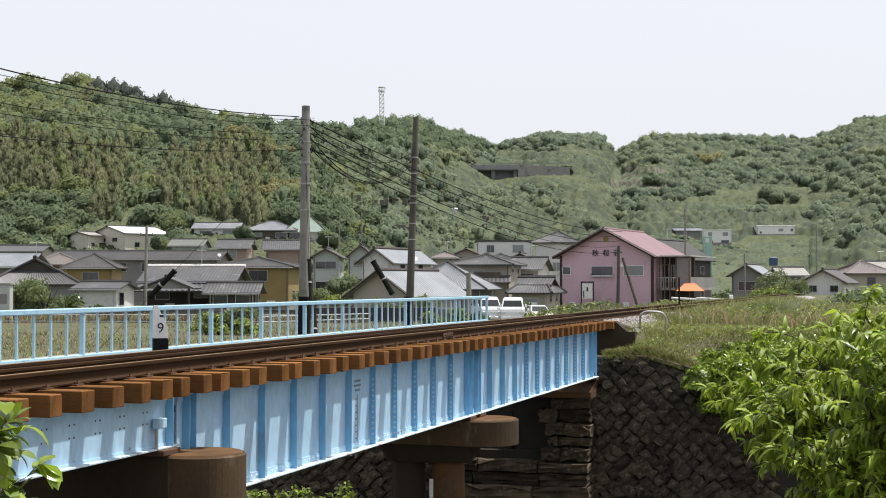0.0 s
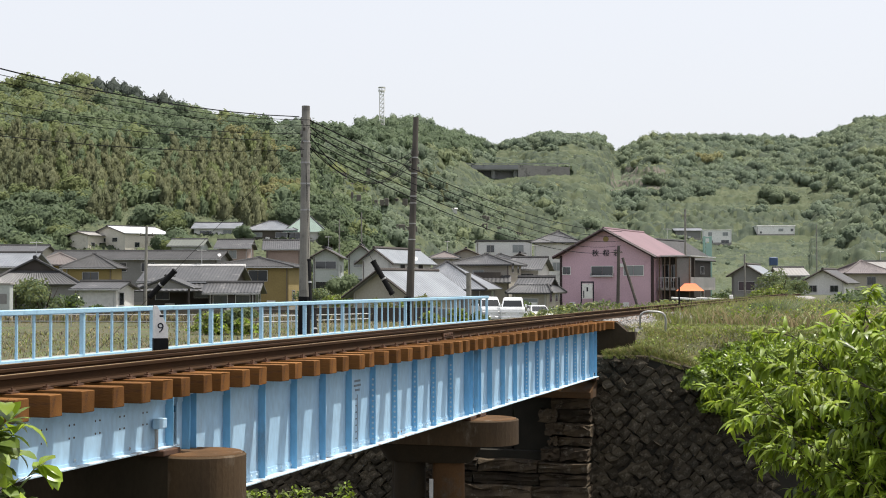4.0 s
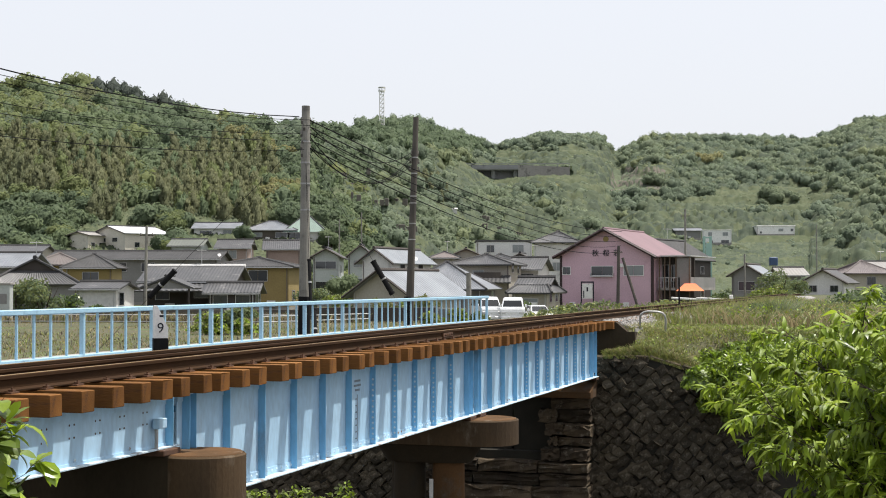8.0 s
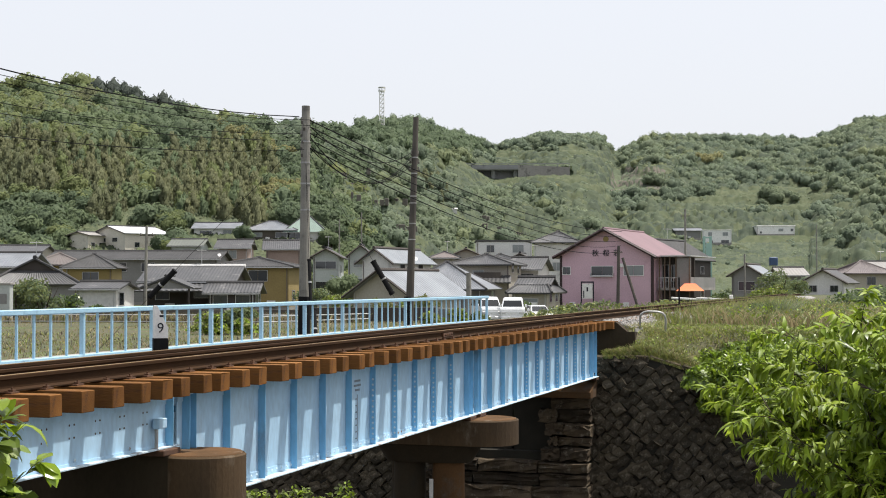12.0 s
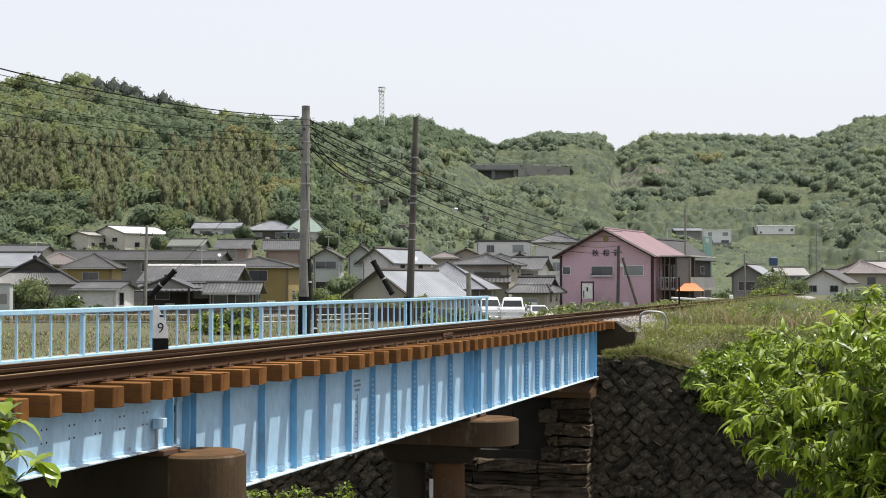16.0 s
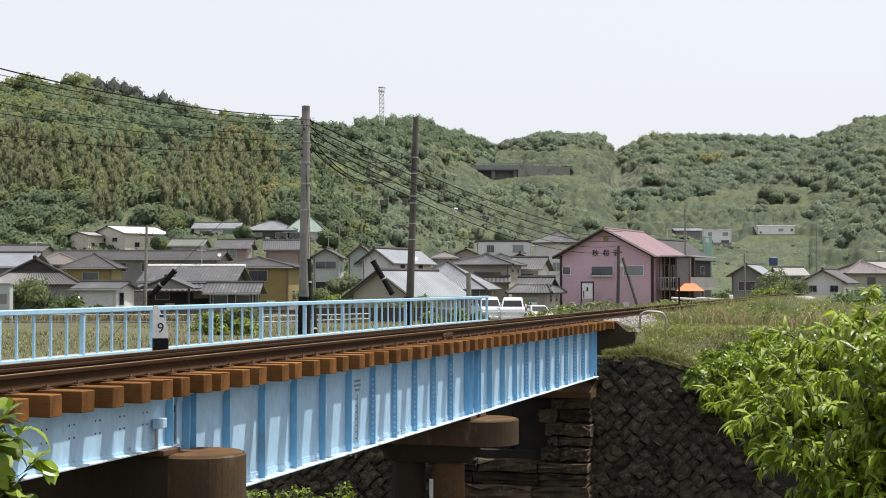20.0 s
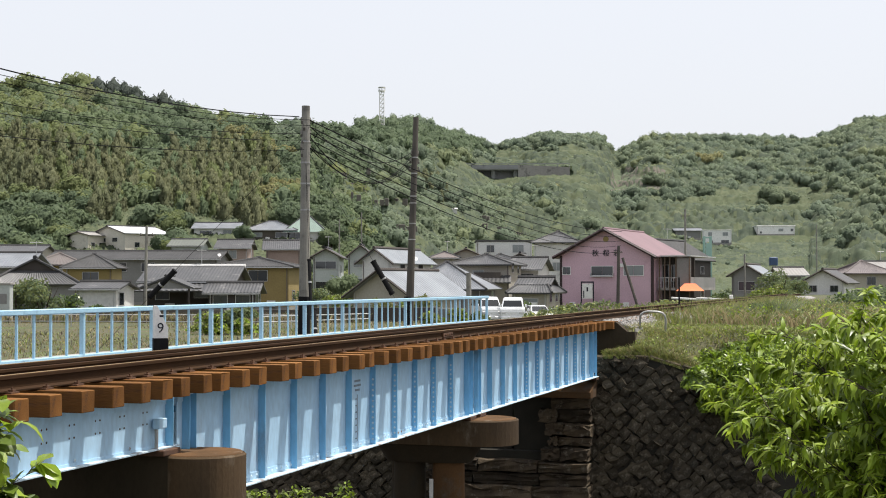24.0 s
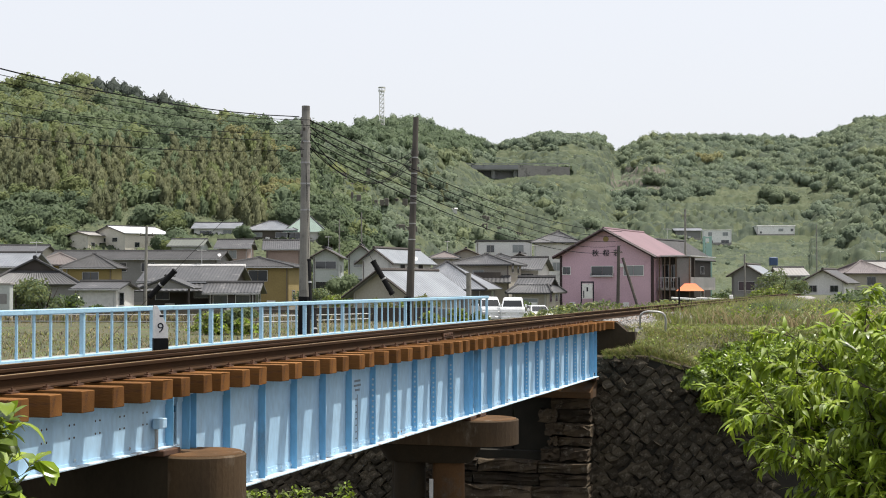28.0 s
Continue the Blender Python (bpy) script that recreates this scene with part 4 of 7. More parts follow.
        part("ridge_cap", bm, cap_trim or trim or R_DARK, g)
        if form == "front":
            for sx in (-1, 1):
                bm = bmesh.new()
                tube(bm, [(sx * A, -B - 0.02, z0 - 0.08), (0, -B - 0.02, z1 - 0.08)], 0.10, 4)
                part("barge_board", bm, trim or W_DARK, g)
        if form in ("long", "hip", "irimoya"):
            part("gutter", boxed(-A, A, -B - 0.10, -B, z0 - 0.13, z0 - 0.03), trim or FRAME, g)
    # plinth, downpipes and an aerial
    part("plinth", boxed(-a - 0.03, a + 0.03, -b - 0.03, b + 0.03, foot, 0.35), CONC_PALE, g)
    for sx in (-1, 1):
        bm = bmesh.new()
        tube(bm, [(sx * (a - 0.15), -b - 0.06, 0), (sx * (a - 0.15), -b - 0.06, h - 0.1)], 0.045, 5)
        part("downpipe", bm, FRAME if r.random() < 0.5 else R_BROWN, g)
    if form != "flat" and r.random() < 0.22:
        bm = bmesh.new()
        xr, zr = r.uniform(-0.4, 0.4) * (a if form != "front" else 0), h + rise
        tube(bm, [(xr, 0, zr - 0.2), (xr, 0, zr + 1.5)], 0.03, 5)
        for k in range(5):
            tube(bm, [(xr - 0.35, -0.4 + 0.2 * k, zr + 1.4), (xr + 0.35, -0.4 + 0.2 * k, zr + 1.4)], 0.018, 4)
        tube(bm, [(xr, -0.5, zr + 1.4), (xr, 0.5, zr + 1.4)], 0.02, 4)
        part("aerial", bm, FRAME, g, "thin metal roof aerial")
    if r.random() < 0.5 and sides:
        u = r.uniform(-0.6, 0.6) * a
        part("air_unit", boxed(u - 0.4, u + 0.4, -b - 0.35, -b - 0.05, 0.36, 0.95, bevel=0.03), WHITE, g, "white air-conditioning unit")
    if h > 4.4 and w > 5 and form != "flat" and r.random() < 0.6:
        u = r.uniform(-0.35, 0.35) * a
        part("balcony", boxed(u - 1.4, u + 1.4, -b - 0.8, -b, 2.75, 2.87), CONC_PALE, g)
        part("balcony_rail", boxed(u - 1.4, u + 1.4, -b - 0.8, -b - 0.76, 2.87, 3.75), r.choice((W_CREAM, W_BROWN, FRAME)), g)
    if lower:
        hl, dl = lower
        bm = bmesh.new()
        slope(bm, (-A, -B - dl, hl), (A, -B - dl, hl), (-A + 0.3, -b, hl + dl * 0.45), (A - 0.3, -b, hl + dl * 0.45), pitch=0.42, relief=0.05)
        part("pent_roof", bm, roof, g)
    if wins is None:
        wins = []
        for fl in range(2 if h > 3.8 else 1):
            zc = h - 1.05 - (0 if fl else 2.4 if h > 3.8 else 0)
            n = max(1, int(w / 3.4))
            for i in range(n):
                if r.random() < 0.85:
                    wins.append((-a + w * (i + 0.5) / n + r.uniform(-0.3, 0.3), zc, r.choice((1.2, 1.7, 1.7, 2.4)), r.choice((0.9, 1.1, 1.2))))
    for u, v, ww, hh in wins:
        if abs(u) + ww / 2 < a - 0.1 and v + hh / 2 < h + (rise * 0.5 if form == "front" else -0.1):
            window(g, pose(u, -b - 0.003, v), ww, hh, frame, r.choice((PANE, PANE, PANE_FROST)))
    if sides:
        for sgn in (1, -1):
            for fl in range(2 if h > 4.4 else 1):
                for v in (-b * 0.45, b * 0.45):
                    if r.random() < 0.7:
                        window(g, pose(sgn * (a + 0.003), v, 1.45 + fl * 2.75, 0, 0, 90 * sgn), 1.2, 1.0, frame)
    return g


house("house with a shiny grey tiled roof behind garden trees", -41.2, 140.0, 4.8, 8, 4.27, 1.20, 0, "long", W_GREY, R_SILVER, z=0.0, wins=[])
house("small white rendered storehouse with a grey tiled roof", -25.3, 110.2, 3.0, 4.5, 2.25, 0.42, -5, "long", W_WHITE, R_TILE, z=0.0, wins=[], over=0.4)
house("long low house with a grey tiled roof and dark timber walls", -21.2, 126.5, 7.2, 9, 2.88, 1.17, 0, "long", W_DARK, R_TILE, z=0.0, lower=(2.0, 1.7), cap_trim=W_WHITE)
house("low tiled wing with dark timber walls beside the long house", -16.9, 119.5, 3.7, 4, 1.95, 0.65, 0, "long", W_DARK, R_TILE, z=0.0, over=0.45, wins=[(-0.9, 1.2, 1.2, 1.0), (0.9, 1.2, 1.2, 1.0)])
house("ochre house with a brown hip roof behind the tiled house", -43.3, 166.0, 5.0, 7, 4.75, 1.2, 10, "hip", W_OCHRE, R_BROWN, z=0.0, trim=R_BROWN)
house("grey-roofed house wedged between the tiled houses", 10.1, 186.0, 4.0, 7, 5.4, 0.95, -8, "front", W_GREY, R_TILE, z=0.0, wins=[])
house("two-storey ochre clad house with a dark hip roof", -18.3, 146.0, 7.7, 8, 4.24, 0.87, -6, "hip", W_OCHRE, R_DARK, z=0.0, wins=[(0.85, 3.35, 1.9, 1.1), (3.0, 3.35, 1.7, 1.0), (2.9, 0.9, 2.0, 1.2), (0.4, 0.9, 1.4, 1.2)])
house("ochre two-storey house with a dark hip roof", -36.9, 155.5, 4.7, 7, 4.30, 1.34, 4, "hip", W_OCHRE, R_DARK, z=0.0)
house("long grey building with a low dark roof and shaded openings", -37.6, 183.0, 20.4, 10, 5.61, 0.96, 0, "long", W_GREY, R_DARK, z=0.0, sides=False)
house("cream rendered hall with a pale metal roof at the hill foot", -60.3, 284.0, 9.6, 10.5, 3.7, 1.35, -40, "front", W_CREAM_LIT, R_METAL_LIT, z=8.5, wins=[(-1.6, 2.4, 1.3, 0.8), (1.8, 2.4, 1.6, 0.8)])
house("narrow cream rendered block beside the hall", -67.6, 279.5, 4.0, 6, 3.4, 0.55, -20, "front", W_CREAM_LIT, R_PALE, z=8.4, wins=[])
house("long cream house with a brown roof behind others", -60.4, 209.0, 8.0, 8, 7.09, 0.87, 0, "long", W_CREAM, R_TILE, z=0.0)
house("small pale green house with a grey-green roof", -38.2, 221.5, 4.4, 7, 8.30, 0.92, 0, "long", W_MINT, R_OLIVE, z=0.0)
house("peach house with a low brown roof", -30.4, 215.5, 4.3, 7, 7.82, 1.14, 0, "long", W_PEACH, R_TILE, z=0.0)
house("white house with a pale roof at the hill foot", -44.9, 294.0, 8.6, 8, 1.90, 1.12, 0, "long", W_WHITE, R_SILVER, z=11.7)
house("brown timber house with a grey hip roof on the slope", -33.6, 290.0, 9.6, 8, 2.42, 1.76, 0, "hip", W_BROWN, R_SILVER, z=10.7)
house("white house with a green metal hip roof on the slope", -26.9, 289.5, 7.5, 7, 2.20, 3.30, 0, "hip", W_WHITE, R_GREEN, z=10.7)
house("grey house with a low grey roof", -21.2, 195.5, 4.4, 7, 7.18, 1.11, 5, "long", W_PEACH, R_TILE, z=0.0)
house("pale grey house with a gable and two windows", -13.2, 169.5, 3.0, 7, 5.73, 0.83, 0, "front", W_MINT, R_TILE, z=0.0)
house("greyish gabled house beside trees", -10.2, 185.5, 3.1, 7, 6.10, 1.26, 0, "front", W_MINT, R_TILE, z=0.0)
house("white two-storey gabled house with a pale metal roof", -4.5, 145.0, 3.0, 10, 4.86, 1.08, -22, "front", W_WHITE, R_METAL, z=0.0, trim=W_DARK, wins=[(-0.3, 3.6, 2.6, 1.2)])
house("low beige gabled house with a bright metal roof", -2.9, 122.5, 5.2, 9, 1.92, 1.72, -28, "front", W_CREAM, R_METAL, z=0.0, trim=W_DARK, wins=[(-2.2, 0.9, 0.8, 0.6)], over=0.7)
house("house with a shiny silver tiled roof", 0.4, 135.5, 7.7, 9, 2.20, 2.32, -10, "hip", W_GREY, R_SILVER, z=0.0, trim=R_DARK, wins=[])
house("beige two-storey house with a grey tiled hip roof", 4.6, 156.0, 6.2, 8, 4.59, 1.05, -12, "hip", W_CREAM, R_TILE, z=0.0, lower=(2.7, 1.6), trim=R_DARK)
house("white two-storey house with a grey tiled gable roof", 9.7, 163.5, 3.0, 7, 4.26, 1.17, -14, "long", W_WHITE, R_TILE, z=0.0)
house("low house with a striped grey tiled hip roof", 8.35, 131.0, 3.0, 6, 1.91, 1.18, -15, "irimoya", W_CREAM, R_TILE, z=0.0, trim=R_DARK)
house("pale flat-roofed building behind the houses", 9.1, 222.0, 8.2, 8, 8.80, 0.30, 0, "flat", W_WHITE, R_DARK, z=0.0)
house("white house with a tall grey hip roof", 16.4, 209.0, 5.9, 8, 8.4, 1.57, -10, "hip", W_WHITE, R_TILE, z=0.0, trim=R_DARK)
house("small house with an orange-brown roof", 3.0, 195.0, 3.0, 6, 6.51, 0.66, 0, "front", W_CREAM, R_ORANGE, z=0.0, wins=[])
house("house with a brown roof behind others", 0.2, 191.0, 3.0, 6, 5.93, 0.72, 0, "hip", W_CREAM, R_BROWN, z=0.0, wins=[])
house("grey-roofed house behind the tiled houses", 7.0, 179.5, 5.0, 7, 5.17, 0.95, 0, "hip", W_GREY, R_TILE, z=0.0, wins=[])
house("dark house with a steep dark gabled roof beside the lodge", 27.1, 177.5, 7.0, 11, 5.64, 2.12, -30, "front", W_DARK, R_DARK, z=0.0)
house("grey gabled house among shrubs", 37.1, 176.0, 3.5, 8, 3.75, 1.06, -22, "front", W_GREY, R_METAL, z=0.0, trim=W_DARK, wins=[(0, 2.3, 2.0, 1.1)])
house("small pale house behind shrubs", 45.8, 195.0, 3.0, 6, 3.78, 0.89, 0, "long", W_GREY, R_PALE, z=0.0, wins=[])
house("pale grey gabled house with small windows", 45.2, 172.0, 4.6, 8, 2.9, 1.29, -24, "front", W_WHITE, R_TILE, z=0.0, trim=W_DARK, wins=[(-1.2, 2.0, 1.0, 0.8), (1.2, 2.0, 1.0, 0.8)])
house("white house with a mauve hip roof", 54.6, 192.0, 5.6, 8, 3.97, 1.52, 0, "hip", W_CREAM, R_MAUVE, z=0.0, trim=R_BROWN)
house("cream house with a brown gabled roof", 59.8, 200.0, 5.3, 8, 4.41, 1.13, 0, "long", W_CREAM, R_PALE, z=0.0)
house("white flat-roofed bungalow on the slope", 107.7, 478.5, 12.2, 7, 2.9, 0.30, 0, "flat", WHITE, WHITE, z=18.2, sides=False, wins=[(1.6, 1.7, 1.6, 0.9), (5.2, 1.7, 0.9, 0.9), (-4.9, 0.9, 0.7, 0.7)])
house("white flat-roofed building with low side wings on the slope", 84.6, 454.0, 8.6, 8, 4.0, 0.30, -8, "flat", WHITE, WHITE, z=14.8)
house("pale grey shed above the village", 78.8, 475.0, 8.3, 6, 2.90, 0.73, 0, "long", W_GREY, R_SILVER, z=16.8, wins=[])
house("house with a broad grey tiled roof and a dark gable", -33.4, 120.5, 8.0, 6.2, 2.65, 1.95, 104, "irimoya", W_GREY, R_TILE, trim=R_DARK)
# a gabled porch before the long low house
PORCH = thing("house_porch", "gabled entrance porch with a grey tiled roof", "porch", pose(-21.4, 114.6, 0))
for q in (((-2.2, 2.4, 2.25), (-2.2, -1.2, 2.25), (0, 2.4, 3.15), (0, -1.2, 3.15)), ((2.2, -1.2, 2.25), (2.2, 2.4, 2.25), (0, -1.2, 3.15), (0, 2.4, 3.15))):
    bm = bmesh.new()
    slope(bm, *q, pitch=0.28, relief=0.03)
    part("roof_slope", bm, R_TILE, PORCH)
bm = bmesh.new()
prism(bm, [(-1.9, 2.2), (1.9, 2.2), (0, 2.98)], -0.9, 2.2, "y")
part("gable_wall", bm, W_GREY, PORCH)
for u in (-1.8, 1.65):
    part("post", boxed(u, u + 0.15, -0.85, -0.7, -0.1, 2.25), W_DARK, PORCH)
bm = bmesh.new()
tube(bm, [(0, -1.25, 3.2), (0, 2.4, 3.2)], 0.12, 6)
part("ridge_cap", bm, R_DARK, PORCH)


# ---- the pink lodge ----
def lodge():
    Z, turn = 141.0, -24.0
    g = thing("lodge", "two-storey pink rendered lodge with a pink metal gable roof", "house", pose(18.05, 146.2, -0.6, 0, 0, turn))
    a, b, h, rise, over = 4.55, 6.0, 6.0, 2.42, 0.55
    bm = bmesh.new()
    prism(bm, [(-a, -0.3), (a, -0.3), (a, h), (0, h + rise - 0.1), (-a, h)], -b, b, "y")
    part("wall", bm, PINK, g, "pink rendered wall")
    A, B = a + over, b + 0.75
    z0, z1 = h - rise * over / a + 0.05, h + rise + 0.05
    for q in (((-A, B, z0), (-A, -B, z0), (0, B, z1), (0, -B, z1)), ((A, -B, z0), (A, B, z0), (0, -B, z1), (0, B, z1))):
        bm = bmesh.new()
        slope(bm, *q, pitch=0.45, relief=0.03, thick=0.14)
        part("roof_slope", bm, PINK_ROOF, g, "pink ribbed metal roof")
    for sx in (-1, 1):
        bm = bmesh.new()
        tube(bm, [(sx * (A + 0.05), -B - 0.03, z0 - 0.10), (0, -B - 0.03, z1 - 0.09)], 0.15, 4)
        part("barge_board", bm, MAROON, g, "dark maroon barge board")
        bm = bmesh.new()
        tube(bm, [(sx * (A + 0.03), -B, z0 - 0.08), (sx * (A + 0.03), B, z0 - 0.08)], 0.08, 6)
        part("gutter", bm, MAROON, g)
        part("corner_trim", boxed(sx * a - 0.12, sx * a + 0.12, -b - 0.04, -b + 0.2, -0.3, h - 0.1), MAROON, g)
    bm = bmesh.new()
    tube(bm, [(0, -B - 0.05, z1 + 0.02), (0, B + 0.05, z1 + 0.02)], 0.13, 6)
    part("ridge_cap", bm, PINK_ROOF, g)
    f = -b - 0.004
    for u, v, w, hh in ((-3.98, 4.78, 0.85, 0.8), (-0.38, 4.76, 2.25, 0.95), (2.75, 4.78, 2.0, 1.0)):
        win = window(g, pose(u, f, v - 0.35), w, hh, WHITE, PANE if u < 2 else PANE_FROST)
    part("window_guard", boxed(-1.5, 0.75, f - 0.32, f - 0.02, 3.84, 3.92), FRAME, g)
    for u in (-1.5, 0.71):
        part("guard_bracket", boxed(u, u + 0.04, f - 0.32, f - 0.02, 3.92, 4.2), FRAME, g)
    # ground floor: shaded strip of low windows, vents and air units
    for u in (-3.6, 1.75):
        part("wall_unit", boxed(u, u + 0.55, f - 0.25, f, 0.95, 1.4, bevel=0.02), WHITE, g, "small white box on the wall")
    part("wall_lamp", boxed(1.35, 1.85, f - 0.2, f, 4.75, 5.1, bevel=0.02), WHITE, g)
    for u, w in ((0.2, 1.3), (3.6, 1.4)):
        window(g, pose(u, f, 0.35), w, 0.7)
    # signboard at the door with dark frame
    sb = thing("signboard", "white signboard in a dark frame before the pink wall", "sign", pose(13.72, 139.6, 0.55, 0, 0, turn) @ Matrix.Scale(0.68, 4))
    part("panel", boxed(-0.75, 0.75, -0.04, 0.04, 0.9, 3.0), WHITE, sb)
    for q in ((-0.95, -0.8, 0.3, 3.3), (0.8, 0.95, 0.3, 3.3), (-0.95, 0.95, 3.1, 3.3)):
        part("frame_bar", boxed(q[0], q[1], -0.07, 0.07, q[2], q[3]), INK, sb)
    part("writing_bar", boxed(-0.12, 0.12, -0.055, -0.041, 1.9, 2.5), INK, sb)
    part("writing_bar", boxed(-0.6, -0.45, -0.055, -0.041, 1.0, 2.0), INK, sb)
    # the lodge's name in three characters under the gable
    for i, ch in enumerate("\u79cb\u685c\u8358"):
        fc = bpy.data.curves.new("lettering", "FONT")
        fc.body, fc.size, fc.extrude, fc.align_x = ch, 0.70, 0.03, "CENTER"
        fc.materials.append(INK)
        t = new("lettering", fc)
        t.parent = g
        t.matrix_basis = pose(-1.04 + 1.07 * i, f - 0.04, 5.86, 90, 0, 0)
    bm = bmesh.new()
    tube(bm, [(0, f - 0.05, 7.45), (0, f - 0.01, 7.45)], 0.28, 12)
    part("gable_emblem", bm, W_OCHRE, g, "faded round ochre emblem")
    # balcony annex on its side
    an = thing("balcony_annex", "grey concrete balcony annex with posts beside the pink lodge", "annex", pose(18.05, 146.2, -0.6, 0, 0, turn))
    x0, x1 = a + 0.25, a + 3.4
    part("slab", boxed(x0, x1, -b + 1.2, b - 1, 2.55, 2.8), CONC_PALE, an)
    part("parapet", boxed(x0 + 1.8, x1, -b + 1.2, -b + 1.35, 2.8, 5.6), W_GREY, an)
    part("parapet", boxed(x1 - 0.12, x1, -b + 1.35, b - 1, 2.8, 3.8), W_GREY, an)
    part("awning", boxed(x0 - 0.1, x1 + 0.08, -b + 0.8, b - 1, 5.75, 5.86), FRAME, an)
    for u in (x0 + 0.1, x0 + 0.6, x0 + 1.1, x0 + 1.7, x1 - 0.15):
        part("post", boxed(u, u + 0.1, -b + 1.1, -b + 1.2, -0.2, 5.75), TIMBER, an)
    part("rail", boxed(x0, x0 + 1.8, -b + 1.1, -b + 1.18, 3.7, 3.78), FRAME, an)
    for i in range(8):
        part("bar", boxed(x0 + 0.25 * i, x0 + 0.25 * i + 0.04, -b + 1.12, -b + 1.16, 2.8, 3.7), FRAME, an)
    for u in (0.4, 1.3):
        window(an, pose(x0 + u, -b + 2.6, 4.2), 0.8, 1.6)
    part("lower_wall", boxed(x0, x1, -b + 2.62, -b + 2.8, -0.2, 5.7), W_DARK, an)


lodge()

# ---- orange canopy and the white slabs by the lodge ----
cp = thing("market_canopy", "small orange cloth canopy on thin posts", "canopy", pose(23.2, 138.0, -0.05, 0, 0, -8))
bm = bmesh.new()
vs = [bm.verts.new(p) for p in ((-1.3, -1, 1.95), (1.3, -1, 1.95), (1.3, 1, 1.95), (-1.3, 1, 1.95), (-0.5, 0, 2.65), (0.5, 0, 2.65))]
for q in ((0, 1, 5, 4), (2, 3, 4, 5), (1, 2, 5), (3, 0, 4)):
    bm.faces.new([vs[i] for i in q])
ORANGE = mat("orange_cloth", (0.75, 0.22, 0.09), (0.65, 0.19, 0.08), rough=0.8, big=1, fine=10, bump=0.1)
part("cloth", bm, ORANGE, cp)
for sx in (-1.25, 1.2):
    for sy in (-0.95, 0.9):
        part("post", boxed(sx, sx + 0.05, sy, sy + 0.05, 0, 1.95), TIMBER, cp)
for x, y, t in ((21.6, 128, -12), (23.6, 127, -6)):
    b = thing("white_slab", "long white board lying beside the track", "board", pose(x, y, 1.15, 0, 3, t))
    part("board", boxed(-1.7, 1.7, -0.3, 0.3, 0, 0.18, bevel=0.03), WHITE, b)


# ---- utility poles and wires ----
def pole(label, x, y, z0, z1, r0, r1, lean=(0, 0), material=POLE, bands=(), arms=()):
    g = thing("utility_pole", label, "utility pole", pose(x, y, z0), "utility poles")
    H = z1 - z0
    bm = bmesh.new()
    tube(bm, [(0, 0, -0.3), (lean[0], lean[1], H)], [r0, r1], 14)
    part("shaft", bm, material, g, smooth=False)
    for k in bands:
        c = Vector((lean[0], lean[1], H)) * k
        rr = r0 + (r1 - r0) * k
        bm = bmesh.new()
        tube(bm, [c, c + Vector((0, 0, 0.05))], rr + 0.012, 14)
        part("band", bm, STEEL, g, "pale steel band")
    for k, w, ang in arms:
        c = Vector((lean[0], lean[1], H)) * k
        m = Matrix.Translation(c) @ Matrix.Rotation(radians(ang), 4, "Z")
        part("crossarm", boxed(-w, w, -0.04, 0.04, -0.04, 0.04, m=m), POLE_DARK, g)
        for u in (-w * 0.85, w * 0.85):
            bm = bmesh.new()
            tube(bm, [m @ Vector((u, 0, 0.05)), m @ Vector((u, 0, 0.17))], 0.04, 8)
            part("insulator", bm, POLE, g)
    return g


pole("tall grey concrete utility pole with cable fittings", -4.26, 45.0, 0, 8.05, 0.185, 0.125, (0.05, 0), POLE, (0.60, 0.7, 0.78, 0.86),
     ((0.935, 0.15, 30), (0.91, 0.15, 75), (0.885, 0.16, 30), (0.86, 0.15, 50), (0.835, 0.16, 30), (0.81, 0.15, 40)))
pole("dark leaning utility pole with steel bands", -1.47, 62.0, 0, 9.63, 0.185, 0.115, (0.33, 0), POLE_DARK, (0.46, 0.53, 0.62, 0.65, 0.75, 0.82), ((0.80, 0.22, 30), (0.765, 0.25, 30), (0.835, 0.18, 30)))
# a slightly wider black cylinder over the lower part of both tall poles
for x, y, zt, rr in ((-4.26, 45.0, 2.2, 0.195), (-1.47, 62.0, 2.05, 0.192)):
    bm = bmesh.new()
    tube(bm, [(x, y, 0.0), (x + 0.012 * zt, y, zt)], rr, 14)
    tagged(part("pole_wrap", bm, BLACK, None, "dark cylinder round a pole's lower part"), "", "sheet", "pole wraps")
P1, P2 = Vector((-4.22, 45.0, 0)), Vector((-1.2, 62.0, 0))


def wire(a, b, sag, r=0.011, n=14, name="overhead_wire", label="black overhead cable between poles"):
    a, b = Vector(a), Vector(b)
    bm = bmesh.new()
    pts = []
    for i in range(n + 1):
        k = i / n
        p = a.lerp(b, k)
        p.z -= 4 * sag * k * (1 - k)
        pts.append(p)
    tube(bm, pts, r, 5)
    ob = part(name, bm, WIRE, None, label)
    return tagged(ob, "", "cable", "overhead cables")


# towards the next pole on the near side, out of sight
for z, z2, sag, r, dx in ((7.72, 7.95, 0.95, 0.015, -0.2), (7.45, 7.5, 0.95, 0.008, 0.15), (7.2, 6.85, 0.85, 0.008, -0.2), (7.0, 6.3, 0.75, 0.008, 0.1), (6.72, 5.7, 0.75, 0.009, 0.0), (7.62, 7.7, 1.0, 0.008, 0.2)):
    wire(P1 + Vector((dx, 0, z)), (-14.0 + dx, 10.0, z2), sag, r)
# to the leaning pole
for z, z2, sag, r in ((7.45, 8.12, 0.75, 0.015), (7.15, 7.95, 1.25, 0.017), (6.8, 7.6, 0.95, 0.015), (6.9, 7.8, 1.1, 0.014)):
    wire(P1 + Vector((0.1, 0, z)), P2 + Vector((-0.15, 0, z2)), sag, r)
